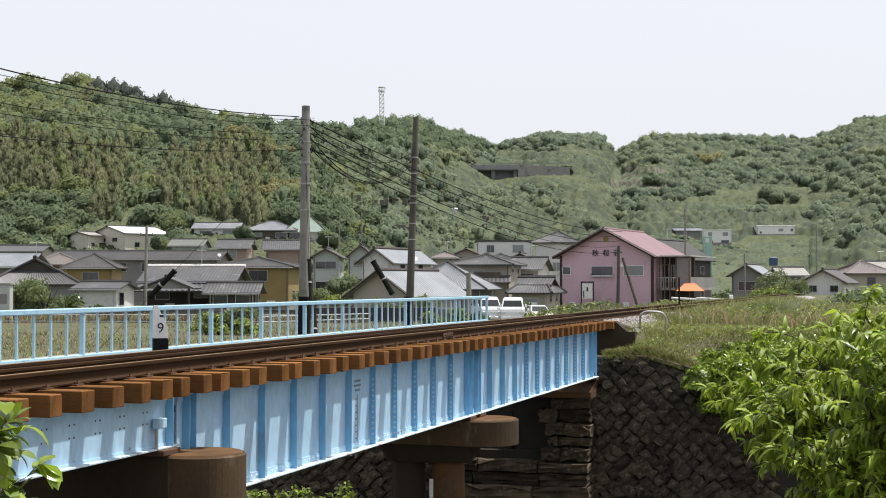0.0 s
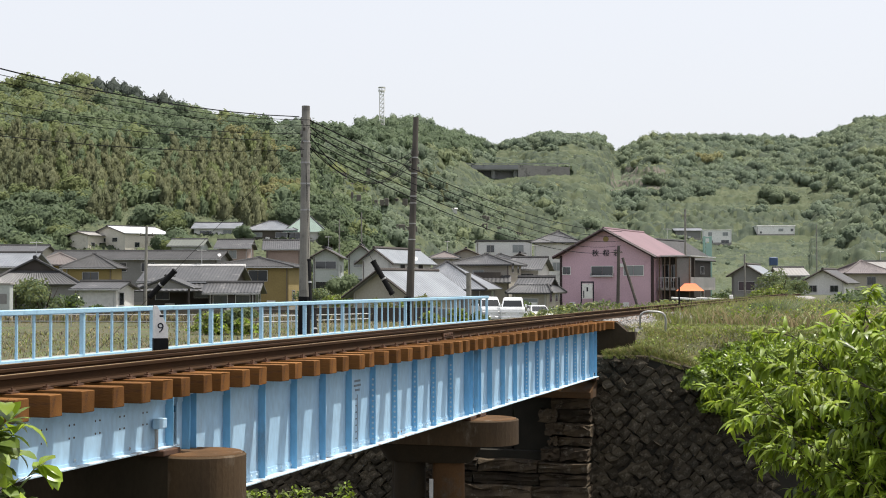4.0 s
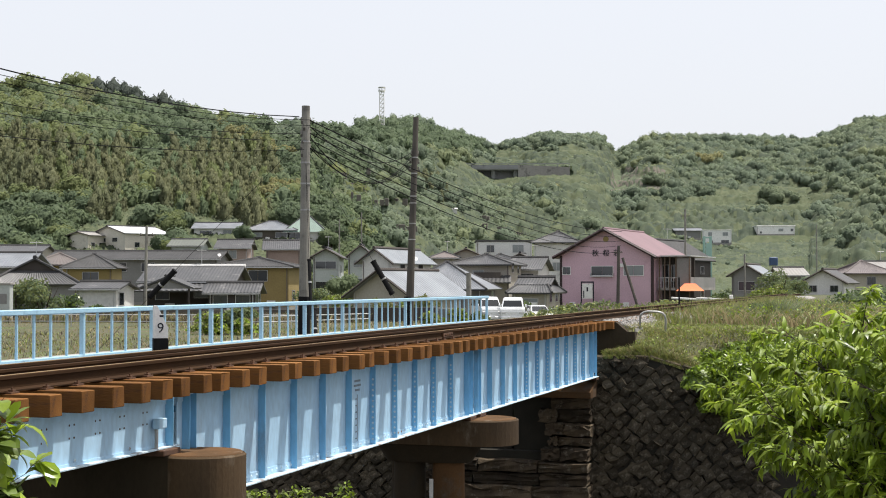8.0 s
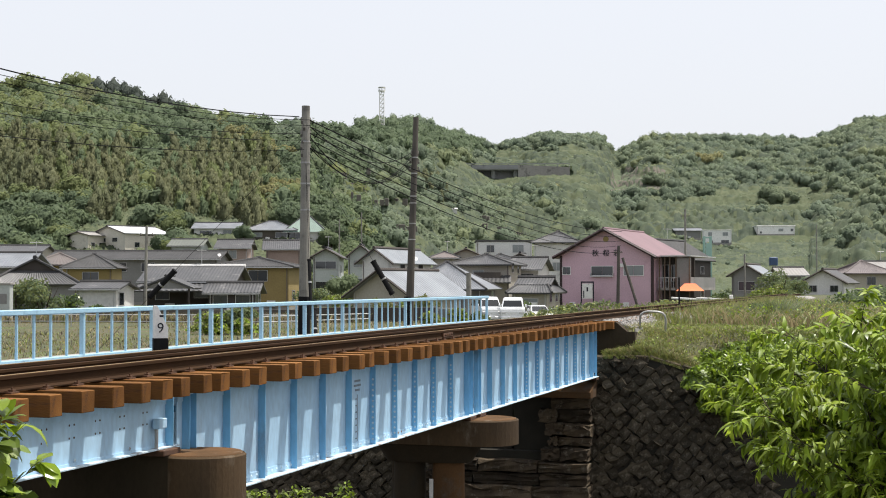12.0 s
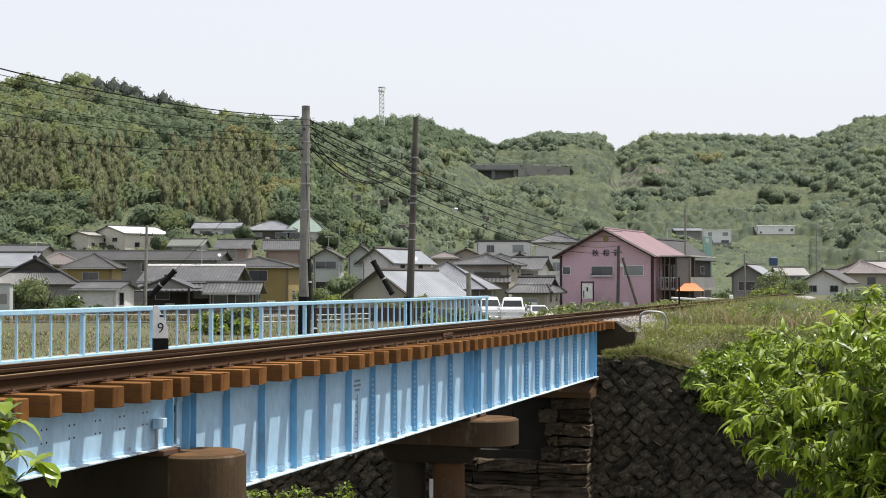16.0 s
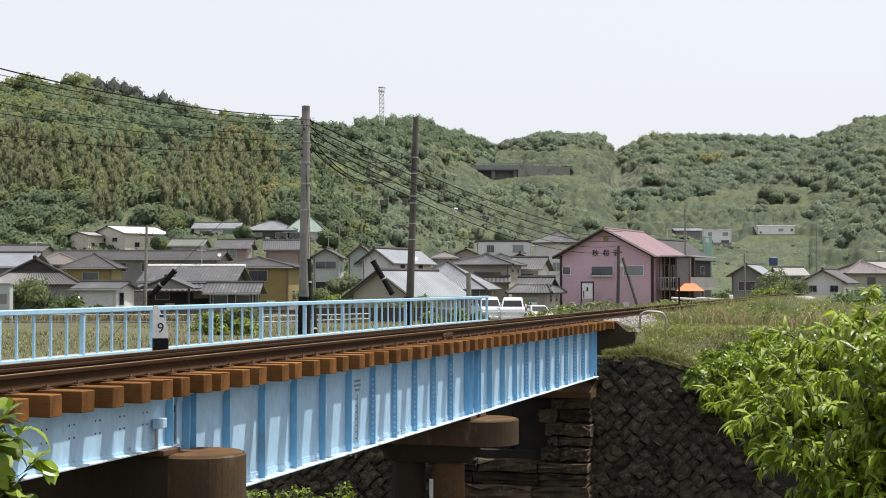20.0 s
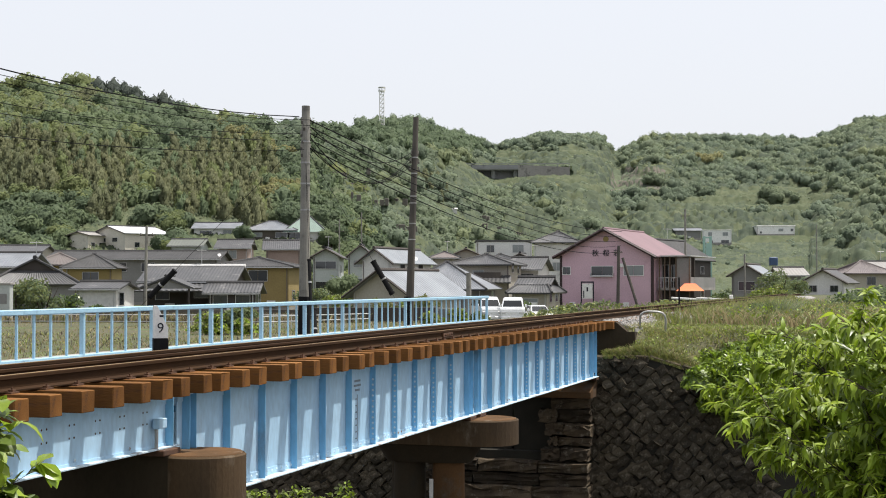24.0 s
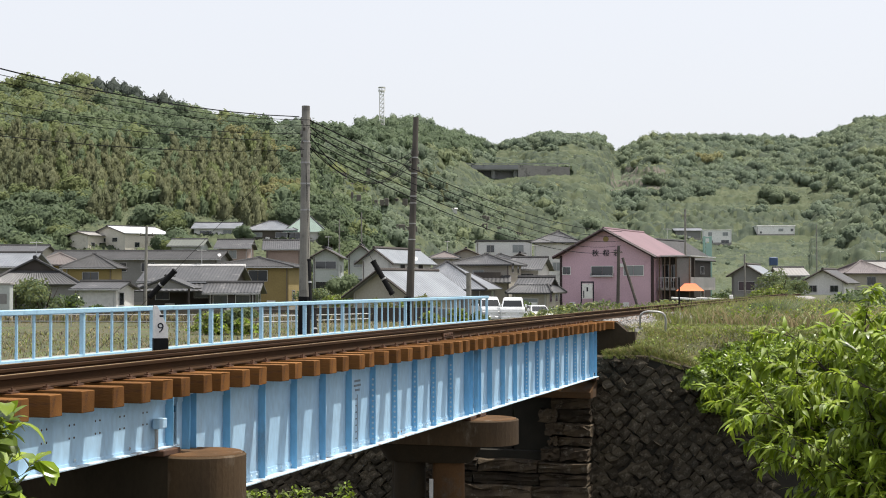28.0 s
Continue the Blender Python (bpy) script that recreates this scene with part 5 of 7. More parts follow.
# down to the village and the lodge's pole
for z, z2, sag, r in ((7.6, 7.0, 0.9, 0.02), (7.4, 6.6, 1.0, 0.018), (7.2, 6.2, 1.1, 0.018), (7.0, 5.8, 1.2, 0.017), (6.75, 5.3, 1.2, 0.02)):
    wire(P1 + Vector((0.15, 0, z)), (13.6 + 0.2 * z, 124.0, z2), sag, r)


# ---- guy wires with black sleeves ----
def guy(top, foot, k0, k1, r=0.085):
    top, foot = Vector(top), Vector(foot)
    g = thing("guy_wire", "guy wire with a thick black protective sleeve", "guy wire", None, "guy wires")
    bm = bmesh.new()
    tube(bm, [top, foot], 0.006, 4)
    part("cable", bm, WIRE, g)
    a, b = foot.lerp(top, k0), foot.lerp(top, k1)
    bm = bmesh.new()
    tube(bm, [a, b], r, 10)
    part("sleeve", bm, BLACK, g, "black rubber sleeve")
    for k in (0.02, 0.45, 0.98):
        c = a.lerp(b, k)
        bm = bmesh.new()
        tube(bm, [c, c + (b - a).normalized() * 0.05], r + 0.012, 10)
        part("ring", bm, STEEL if k == 0.45 else BLACK, g)


guy((-4.26, 45, 7.1), (-11.2, 45.6, 0.0), 0.305, 0.42)
guy((-4.22, 45, 6.8), (-0.5, 45.0, 0.5), 0.28, 0.44)
guy((-4.22, 45, 6.5), (-3.62, 42.0, 0.6), 0.03, 0.21, 0.07)
guy((-4.22, 45, 6.3), (-3.80, 43.0, 0.3), 0.29, 0.50, 0.05)

# village poles
pole("weathered utility pole in the village", -22.3, 110, 0, 6.9, 0.14, 0.09, (0.1, 0), POLE, (), ((0.9, 0.5, 10),))
pole("brown timber utility pole before the pink lodge", 16.35, 137.5, 0, 6.1, 0.17, 0.14, (0.1, 0), POLE_DARK, (), ((0.9, 0.5, 40),))
pole("utility pole behind the dark-roofed house", 26.4, 160, 0, 10.7, 0.16, 0.1, (0, 0), POLE, (), ((0.93, 0.5, 0), (0.5, 0.5, 0)))
pole("utility pole among the shrubs by the grey house", 30.8, 150, 0, 5.6, 0.12, 0.08, (0, 0), POLE, (), ())
pole("short grey post beside the car park", 1.7, 97, 0, 3.3, 0.17, 0.17, (0, 0), POLE, (), ())
pole("utility pole at the hill foot", -16.8, 238, 0, 13.0, 0.16, 0.1, (0, 0), POLE, (), ((0.93, 0.8, 0), (0.85, 0.8, 0)))
pole("utility pole at the hill foot", -13.1, 236, 0, 14.0, 0.15, 0.1, (0, 0), POLE, (), ((0.93, 0.6, 0),))
pole("utility pole on the slope", 72.5, 285, 0, 14.0, 0.15, 0.1, (0, 0), POLE, (), ())
bm = bmesh.new()
tube(bm, [(16.8, 137.4, 5.0), (18.3, 137.2, 0)], 0.13, 8)
tagged(part("pole_strut", bm, POLE_DARK, None, "slanting timber strut propping a pole"), "", "strut")
bm = bmesh.new()
tube(bm, [(9.72, 60.5, 1.1), (9.72, 60.5, 2.85)], 0.035, 8)
tagged(part("marker_stake", bm, BLACK, None, "thin dark stake in the weeds by the track"), "", "stake")


# ---- mast on the hilltop, viaduct and walls on the slope ----
def ground_at(x, y):
    return float(height(np.array([x]), np.array([y]))[0])


def on_slope(b, e, lo=240.0):
    """The place on the hillside that is seen at a bearing and an elevation (tangents)."""
    y = np.arange(lo, 850, 1.0)
    z = height(b * y, y)
    k = int(np.argmax((z - EYE) / y >= e))
    k = k if k else len(y) - 1
    return b * y[k], y[k], z[k]


def mast():
    x, y = -21.4, 512.0
    z0 = ground_at(x, y) - 1
    z1 = EYE + 0.1337 * y
    g = thing("radio_mast", "white steel lattice mast with a round platform on the hilltop", "mast", pose(x, y, z0))
    H = z1 - z0
    w = 0.75
    for sx in (-1, 1):
        for sy in (-1, 1):
            bm = bmesh.new()
            tube(bm, [(sx * w * 1.1, sy * w * 1.1, 0), (sx * w, sy * w, H - 1.2)], 0.13, 5)
            part("leg", bm, WHITE, g)
    n = 10
    for i in range(n):
        za, zb = H * i / n * 0.93, H * (i + 1) / n * 0.93
        bm = bmesh.new()
        for sy in (-1, 1):
            tube(bm, [(-w, sy * w, za), (w, sy * w, zb)], 0.07, 4)
            tube(bm, [(sy * w, -w, za), (sy * w, w, zb)], 0.07, 4)
            tube(bm, [(-w, sy * w, zb), (w, sy * w, zb)], 0.07, 4)
        part("brace", bm, WHITE, g)
    bm = bmesh.new()
    tube(bm, [(0, 0, H - 1.5), (0, 0, H - 0.9)], 1.25, 14)
    part("platform", bm, WHITE, g)
    bm = bmesh.new()
    tube(bm, [(0, 0, H - 0.1), (0, 0, H + 0.15)], 1.35, 14)
    part("top_ring", bm, WHITE, g)
    for k in range(8):
        a = k * 0.7854
        bm = bmesh.new()
        tube(bm, [(1.25 * math.cos(a), 1.25 * math.sin(a), H - 0.9), (1.25 * math.cos(a), 1.25 * math.sin(a), H - 0.1)], 0.06, 4)
        part("rail_post", bm, WHITE, g)


mast()
# Viaduct greys lightened to stand for the haze in front of it.
VIA = mat("hazed_viaduct", (0.28, 0.28, 0.285), (0.24, 0.24, 0.245), rough=0.9, big=0.1, fine=2, bump=0.2)
VIA_PALE = mat("viaduct_parapet", (0.24, 0.24, 0.235), (0.19, 0.19, 0.185), rough=0.9, big=0.1, fine=2, bump=0.2)
VIA_WALL = mat("brownish_retaining_wall", (0.29, 0.275, 0.255), (0.245, 0.23, 0.215), rough=0.9, big=0.1, fine=2, bump=0.3, stain=(0.09, 0.085, 0.075), stain_amount=0.4, stain_scale=0.3)
vd = thing("road_viaduct", "long grey road viaduct across the wooded slope", "viaduct", pose(-3.5, 600, 0.2, 0, 0, 0))
part("deck", boxed(5, 34, -4, 4, 48.4, 49.5), VIA_PALE, vd)
part("parapet", boxed(5, 34, -4.3, -4, 48.9, 50.6), VIA, vd)
for u in (16, 24, 33):
    part("pillar", boxed(u - 0.8, u + 0.8, -2.5, 2.5, 36, 48.4), VIA_PALE, vd)
# wall added behind the pillars for the dark void under the deck
part("back_wall", boxed(5, 34, 1, 2, 36, 48.4), VIA, vd)
bm = bmesh.new()
prism(bm, [(34, 38), (55, 38), (55, 49.6), (34, 50.6)], -4.3, 4, "y")
part("retaining_wall", bm, VIA_WALL, vd)
part("guard_rail", boxed(5, 55, -4.25, -4.15, 50.9, 51.15), VIA, vd)
for u in range(5, 56, 5):
    part("rail_post", boxed(u - 0.1, u + 0.1, -4.3, -4.1, 49.4, 51.1), VIA, vd)
# retaining walls and terraces on the slope
TERR = mat("terrace_stone", (0.155, 0.142, 0.122), (0.115, 0.104, 0.09), rough=0.95, big=0.1, fine=1.5, bump=0.4)
REDSOIL = mat("bare_soil", (0.135, 0.118, 0.096), (0.11, 0.105, 0.08), rough=0.95, big=0.08, fine=1.0, bump=0.4, stain=(0.12, 0.13, 0.075), stain_amount=0.45, stain_scale=0.15)
# bearing, elevation, width, height, turn
SLOPE_WALLS = ((-0.072, 0.0590, 11, 1.7, 3), (-0.061, 0.0640, 6, 2.6, -3), (-0.045, 0.0655, 7, 1.8, 4), (-0.080, 0.0740, 9, 1.4, 0), (-0.062, 0.0770, 8, 1.3, 4), (-0.034, 0.0560, 6, 2.0, 0), (-0.088, 0.0530, 8, 1.4, 2), (-0.055, 0.0560, 13, 1.2, 0),
               (0.020, 0.0440, 10, 1.5, -12), (0.030, 0.0410, 14, 1.4, -12), (0.042, 0.0375, 16, 1.4, -12), (0.054, 0.0340, 15, 1.3, -12), (0.030, 0.0365, 12, 1.2, -12), (0.020, 0.0395, 9, 1.2, -12), (0.042, 0.0330, 12, 1.2, -10), (-0.044, 0.0385, 10, 1.4, 0), (-0.030, 0.0370, 9, 1.2, 0))
rw = random.Random(44)
for b, e, w, hh, t in SLOPE_WALLS:
    x, y, z = on_slope(b, e)
    g = thing("retaining_wall", "weathered stone retaining wall on the slope", "retaining wall", pose(x, y, z, 0, 0, t), "slope walls")
    u = -w / 2
    while u < w / 2:
        v = rw.uniform(0.6, 1.8)
        part("stone_block", boxed(u, u + v - 0.12, -0.5 + rw.uniform(-0.3, 0.3), 0.6, -1.2, hh * rw.uniform(0.15, 0.65), bevel=0.08), TERR, g)
        u += v + (rw.uniform(0.3, 1.2) if rw.random() < 0.25 else 0)
# grassy banks that carry the buildings on the slope
for x, y, z, w in ((107.7, 478.5, 18.15, 26), (83.0, 456.0, 14.75, 24)):
    bm = bmesh.new()
    hi = [bm.verts.new(p) for p in ((-w / 2 + 4, -4.6, -0.04), (w / 2 - 4, -4.6, -0.04), (w / 2 - 4, 9, -0.04), (-w / 2 + 4, 9, -0.04))]
    lo = [bm.verts.new(p) for p in ((-w / 2 - 6, -13, -5.5), (w / 2 + 6, -13, -5.5), (w / 2 + 6, 14, -5.5), (-w / 2 - 6, 14, -5.5))]
    bm.faces.new(hi)
    bm.faces.new(lo[::-1])
    for k in range(4):
        bm.faces.new((lo[k], lo[(k + 1) % 4], hi[(k + 1) % 4], hi[k]))
    ob = part("grass_bank", bm, S_FRESH, None, "level grassy bank cut into the slope under a building")
    ob.matrix_basis = pose(x, y, z)
    tagged(ob, "", "bank", "", "structure")
shed = thing("hillside_shed", "small white shed with a lean-to roof on the wooded slope", "shed", pose(*on_slope(0.007, 0.0485)) @ Matrix.Scale(0.6, 4))
part("wall", boxed(-2.0, 2.0, -1.5, 1.5, -1.5, 1.6, bevel=0.03), W_WHITE, shed)
bm = bmesh.new()
slope(bm, (-2.3, -1.8, 1.5), (2.3, -1.8, 1.5), (-2.3, 1.8, 2.4), (2.3, 1.8, 2.4))
part("roof", bm, W_WHITE, shed)
# ---- woods ----
def ball(n):
    b = bmesh.new()
    bmesh.ops.create_icosphere(b, subdivisions=n, radius=1)
    out = np.array([v.co[:] for v in b.verts]), np.array([[v.index for v in f.verts] for f in b.faces])
    b.free()
    return out


ICO = {1: ball(1), 2: ball(2)}


def crown(seed, kind):
    """A tree crown of radius 1: an inner mass of lobes and a shell of leaf sprays. Returns vertices and triangles."""
    r = np.random.RandomState(seed)
    lobes = []
    if kind == "broad":
        n = r.randint(6, 10)
        for i in range(n):
            a, e = r.rand() * 6.28, r.uniform(-0.2, 0.9)
            d = r.uniform(0.3, 0.62)
            lobes.append((d * math.cos(a) * math.cos(e), d * math.sin(a) * math.cos(e), 0.55 + d * math.sin(e) * 0.9, r.uniform(0.34, 0.52)))
    elif kind == "bamboo":  # a leaning plume
        lx, ly = r.uniform(-0.25, 0.25), r.uniform(-0.25, 0.25)
        for i in range(5):
            t = i / 4
            lobes.append((lx * t * t + r.uniform(-.14, .14), ly * t * t + r.uniform(-.14, .14), 0.25 + 1.15 * t, 0.50 - 0.24 * t * t))
    if kind == "mid":
        for i in range(4):
            a, d = i * 1.57 + r.rand(), r.uniform(0.25, 0.5)
            lobes.append((d * math.cos(a), d * math.sin(a), r.uniform(0.35, 0.85), r.uniform(0.44, 0.62)))
    if kind == "scrub":
        lobes = [(r.uniform(-0.5, 0.5), r.uniform(-0.5, 0.5), r.uniform(0.1, 0.35), r.uniform(0.45, 0.65)) for i in range(2)]
    V, T, D = [], [], []
    off = 0
    iv, it = ICO[1]
    m = {"broad": 84, "mid": 28, "scrub": 12, "bamboo": 32}.get(kind, 34)
    mid = np.array([q[:3] for q in lobes]).mean(0) - (0, 0, 0.25)

    def shade(p, u):
        d = p - mid
        d /= np.linalg.norm(d, axis=1)[:, None] + 1e-6
        d = 0.75 * u + 0.45 * d + np.array((0, 0, 0.3))
        return d / (np.linalg.norm(d, axis=1)[:, None] + 1e-6)

    for x, y, z, q in lobes:
        knob = 1 + 0.10 * np.sin(iv[:, :1] * 5 + x * 9) * np.cos(iv[:, 1:2] * 5 + y * 7) + 0.05 * r.randn(len(iv), 1)
        p = iv * q * 0.80 * knob + (x, y, z)
        V.append(p)
        D.append(shade(p, iv))
        T.append(it + off)
        off += len(iv)
        u = r.randn(m, 3)
        u /= np.linalg.norm(u, axis=1)[:, None]
        u[:, 2] = np.abs(u[:, 2]) * 0.8 + u[:, 2] * 0.2
        c = u * q * r.uniform(0.76, 1.10, (m, 1)) + (x, y, z)
        nrm = u * 0.9 + np.array((0.05, -0.15, 0.25)) + 0.25 * r.randn(m, 3)
        nrm /= np.linalg.norm(nrm, axis=1)[:, None]
        t1 = np.cross(nrm, r.randn(m, 3))
        t1 /= np.linalg.norm(t1, axis=1)[:, None]
        t2 = np.cross(nrm, t1)
        sz = r.uniform(0.09, 0.17, (m, 1)) * (0.25 + q) * (1.0 if kind == "broad" else 1.15)
        if kind == "bamboo":
            t1 = t1 * 0.4 + np.array((0, 0, -0.9))
            flip = (np.cross(t1, t2) * nrm).sum(1) < 0
            t2[flip] *= -1
        p = np.stack([c - t1 * sz, c - t2 * sz * 0.6, c + t1 * sz * 1.2, c + t2 * sz * 0.6], 1)
        V.append(p.reshape(-1, 3))
        D.append(np.repeat(shade(c, u), 4, 0))
        k = np.arange(m)[:, None] * 4 + off
        T.append(np.concatenate([k + (0, 1, 2), k + (0, 2, 3)]))
        off += 4 * m
    return np.concatenate(V), np.concatenate(T), np.concatenate(D)


BROAD = [crown(i, "broad") for i in range(8)]
MIDC = [crown(80 + i, "mid") for i in range(7)]
SCRUB = [crown(60 + i, "scrub") for i in range(6)]
PLUME = [crown(40 + i, "bamboo") for i in range(5)]
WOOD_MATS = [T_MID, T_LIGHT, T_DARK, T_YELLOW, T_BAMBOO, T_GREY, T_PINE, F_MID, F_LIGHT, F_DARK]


def woods(name, rows, label):
    """rows: (x, y, z, radius, height factor, template, material)."""
    r = np.random.RandomState(len(rows))
    V, T, M, D, off = [], [], [], [], 0
    for x, y, z, q, hf, (v, t, d), mi in rows:
        a = r.rand() * 6.28
        c, s = math.cos(a), math.sin(a)
        D.append(np.stack([d[:, 0] * c - d[:, 1] * s, d[:, 0] * s + d[:, 1] * c, d[:, 2]], 1))
        p = np.stack([(v[:, 0] * c - v[:, 1] * s) * q + x, (v[:, 0] * s + v[:, 1] * c) * q + y, v[:, 2] * q * hf + z], 1)
        V.append(p)
        T.append(t + off)
        M.append(np.full(len(t), mi))
        off += len(v)
    return soup(name, np.concatenate(V), np.concatenate(T), WOOD_MATS, None, np.concatenate(M), label, "woods", "stuff", smooth=True, normals=np.concatenate(D))


SCRUB_MATS = [S_GREEN, S_FRESH, S_DEEP, REDSOIL]


def scrub_cover():
    """One rolling canopy of low shrubs over the hillsides: domes on a jittered lattice, with loose sprays."""
    r = np.random.RandomState(77)
    lat = np.arange(-0.34, 0.34, 0.0011)
    V, F, M, C = [], [], [], []
    off = 0
    for lo, hi, stepy, cell in ((-0.34, -0.02, 1.4, 2.4), (-0.0215, 0.34, 1.4, 3.4)):
        bs = lat[(lat >= lo) & (lat <= hi)]
        ys = np.arange(236, 450, stepy) if hi < 0 else np.arange(320, 850, stepy)
        B, Y = np.meshgrid(bs, ys, indexing="xy")
        X = B * Y
        g = height(X, Y)
        # domes
        ci, cj = np.floor(X / cell).astype(int), np.floor(Y / cell).astype(int)
        best = np.zeros_like(X)
        ident = np.zeros(X.shape, dtype=int)
        meadow = smooth01((wobble(X * 0.021, Y * 0.03, 3.1) + 0.25) / 0.5)
        for di in (-1, 0, 1):
            for dj in (-1, 0, 1):
                k = ((ci + di) * 7919 + (cj + dj) * 104729) & 4095
                jx, jy, jr = RND[k], RND[(k + 1111) & 4095], RND[(k + 2222) & 4095]
                cx, cy = (ci + di + 0.1 + 0.8 * jx) * cell, (cj + dj + 0.1 + 0.8 * jy) * cell
                R = cell * (0.45 + 0.45 * jr)
                h = np.sqrt(np.clip(R * R - (X - cx) ** 2 - (Y - cy) ** 2, 0, None)) * (0.75 + 0.5 * RND[(k + 3333) & 4095])
                up = h > best
                best = np.where(up, h, best)
                ident = np.where(up, k, ident)
        soft = (0.35 + 0.65 * meadow) * (0.15 + 0.85 * smooth01((Y - ridge_of(B)[1] - 15) / 30)) * (1 - 0.85 * ((B > 0.15) & (B < 0.25) & (Y < 475)))
        Z = g + best * soft + 0.20 * r.randn(*X.shape) - 0.1
        # narrow cultivated terraces, red soil on the risers
        el = (g - EYE) / Y
        plot = (B > 0.110 + 0.4 * (el - 0.060)) & (B < 0.151) & (el > 0.0600) & (el < 0.0752)
        band = el / 0.0019 - np.floor(el / 0.0019)
        Z = np.where(plot, g + 0.5 * (1 - band) + 0.12 * r.randn(*X.shape), Z)
        n, m = X.shape
        idx = np.arange(n * m).reshape(n, m) + off
        f = np.stack([idx[:-1, :-1], idx[:-1, 1:], idx[1:, 1:], idx[1:, :-1]], -1).reshape(-1, 4)
        v = np.stack([X, Y, Z], -1).reshape(-1, 3)
        mk = RND[(ident + 512) & 4095][:-1, :-1].ravel()
        md = meadow[:-1, :-1].ravel()
        mi = np.where(mk < 0.55, 0, np.where(mk < 0.85, 2, 1))
        mi = np.where((md < 0.35) & (mk > 0.15), 1, mi)
        mi = np.where((plot & (band < 0.6))[:-1, :-1].ravel() & (r.rand(len(mi)) < 0.85), 3, mi)
        t = (Y - ridge_of(B)[1]) / (ridge_of(B)[2] - ridge_of(B)[1])
        ok = ((t > 0.0) & (t < 1.02))[:-1, :-1].ravel()
        ok &= ~((X > 0) & (X < 53) & (Y > 594) & (Y < 606))[:-1, :-1].ravel()
        V.append(v)
        F.append(f[ok])
        M.append(mi[ok])
        C.append(np.stack([v[f[ok][:, 0] - off], v[f[ok][:, 2] - off]], 1))
        off += len(v)
    soup("hillside_scrub", np.concatenate(V), np.concatenate(F), SCRUB_MATS, None, np.concatenate(M), "low continuous scrub and grass over the hillsides", "scrub", "stuff", smooth=True)
    C, M = np.concatenate(C), np.concatenate(M)
    k = r.choice(len(C), min(62000, len(C)), replace=False)
    k = k[~((C[k, 0, 0] / C[k, 0, 1] > 0.14) & (C[k, 0, 1] < 490))]
    p = C[k].mean(1) + r.uniform(-0.4, 0.4, (len(k), 3)) + (0, 0, 0.1)
    nrm = r.randn(len(k), 3) * 0.25 + (0.1, -0.3, 0.8)
    nrm /= np.linalg.norm(nrm, axis=1)[:, None]
    t1 = np.cross(nrm, r.randn(len(k), 3))
    t1 /= np.linalg.norm(t1, axis=1)[:, None]
    t2 = np.cross(nrm, t1)
    sz = r.uniform(0.2, 0.5, (len(k), 1))
    v = np.stack([p - t1 * sz, p + t2 * sz * 0.6, p + t1 * sz * 1.2, p - t2 * sz * 0.6], 1).reshape(-1, 3)
    f = np.arange(len(v)).reshape(-1, 4)
    soup("scrub_sprays", v, f, SCRUB_MATS, None, M[k], "loose leafy sprays over the hillside scrub", "scrub", "stuff")


RND = np.random.RandomState(5).rand(4096)
scrub_cover()
# thickets of the farther slope: bearings, elevations (tangents), share of ground under trees, dark evergreens or mixed
THICKETS = ((0.118, 0.34, 0.0665, 0.12, 0.75, 0), (0.262, 0.34, 0.030, 0.0665, 0.45, 0), (-0.06, 0.032, 0.066, 0.12, 0.75, 0), (-0.06, 0.045, 0.024, 0.066, 0.5, 0), (0.032, 0.118, 0.0905, 0.12, 0.8, 1),
            (0.047, 0.079, 0.052, 0.0665, 1.0, 1), (0.113, 0.138, 0.044, 0.0585, 1.0, 1), (0.152, 0.165, 0.052, 0.062, 0.9, 1), (0.175, 0.20, 0.064, 0.07, 0.9, 1), (0.205, 0.24, 0.066, 0.072, 0.9, 1), (0.212, 0.238, 0.046, 0.058, 0.9, 1), (0.247, 0.276, 0.042, 0.058, 0.8, 1),
            (0.080, 0.112, 0.055, 0.075, 0.22, 0), (0.045, 0.26, 0.02, 0.05, 0.06, 0))
GLADES = ((0.14, 0.262, 0.0, 0.044), (0.056, 0.100, 0.0795, 0.0905), (0.108, 0.152, 0.0575, 0.0752), (0.006, 0.088, 0.064, 0.0815), (0.17, 0.265, 0.050, 0.0635))


def thicket(b, e):
    share, dark = 0.03, 0
    if any(p < b < q and u < e < v for p, q, u, v in GLADES):
        return 0.0, 0
    for p, q, u, v, s, d in THICKETS:
        if p < b < q and u < e < v and s > share:
            share, dark = s, d
    return share, dark


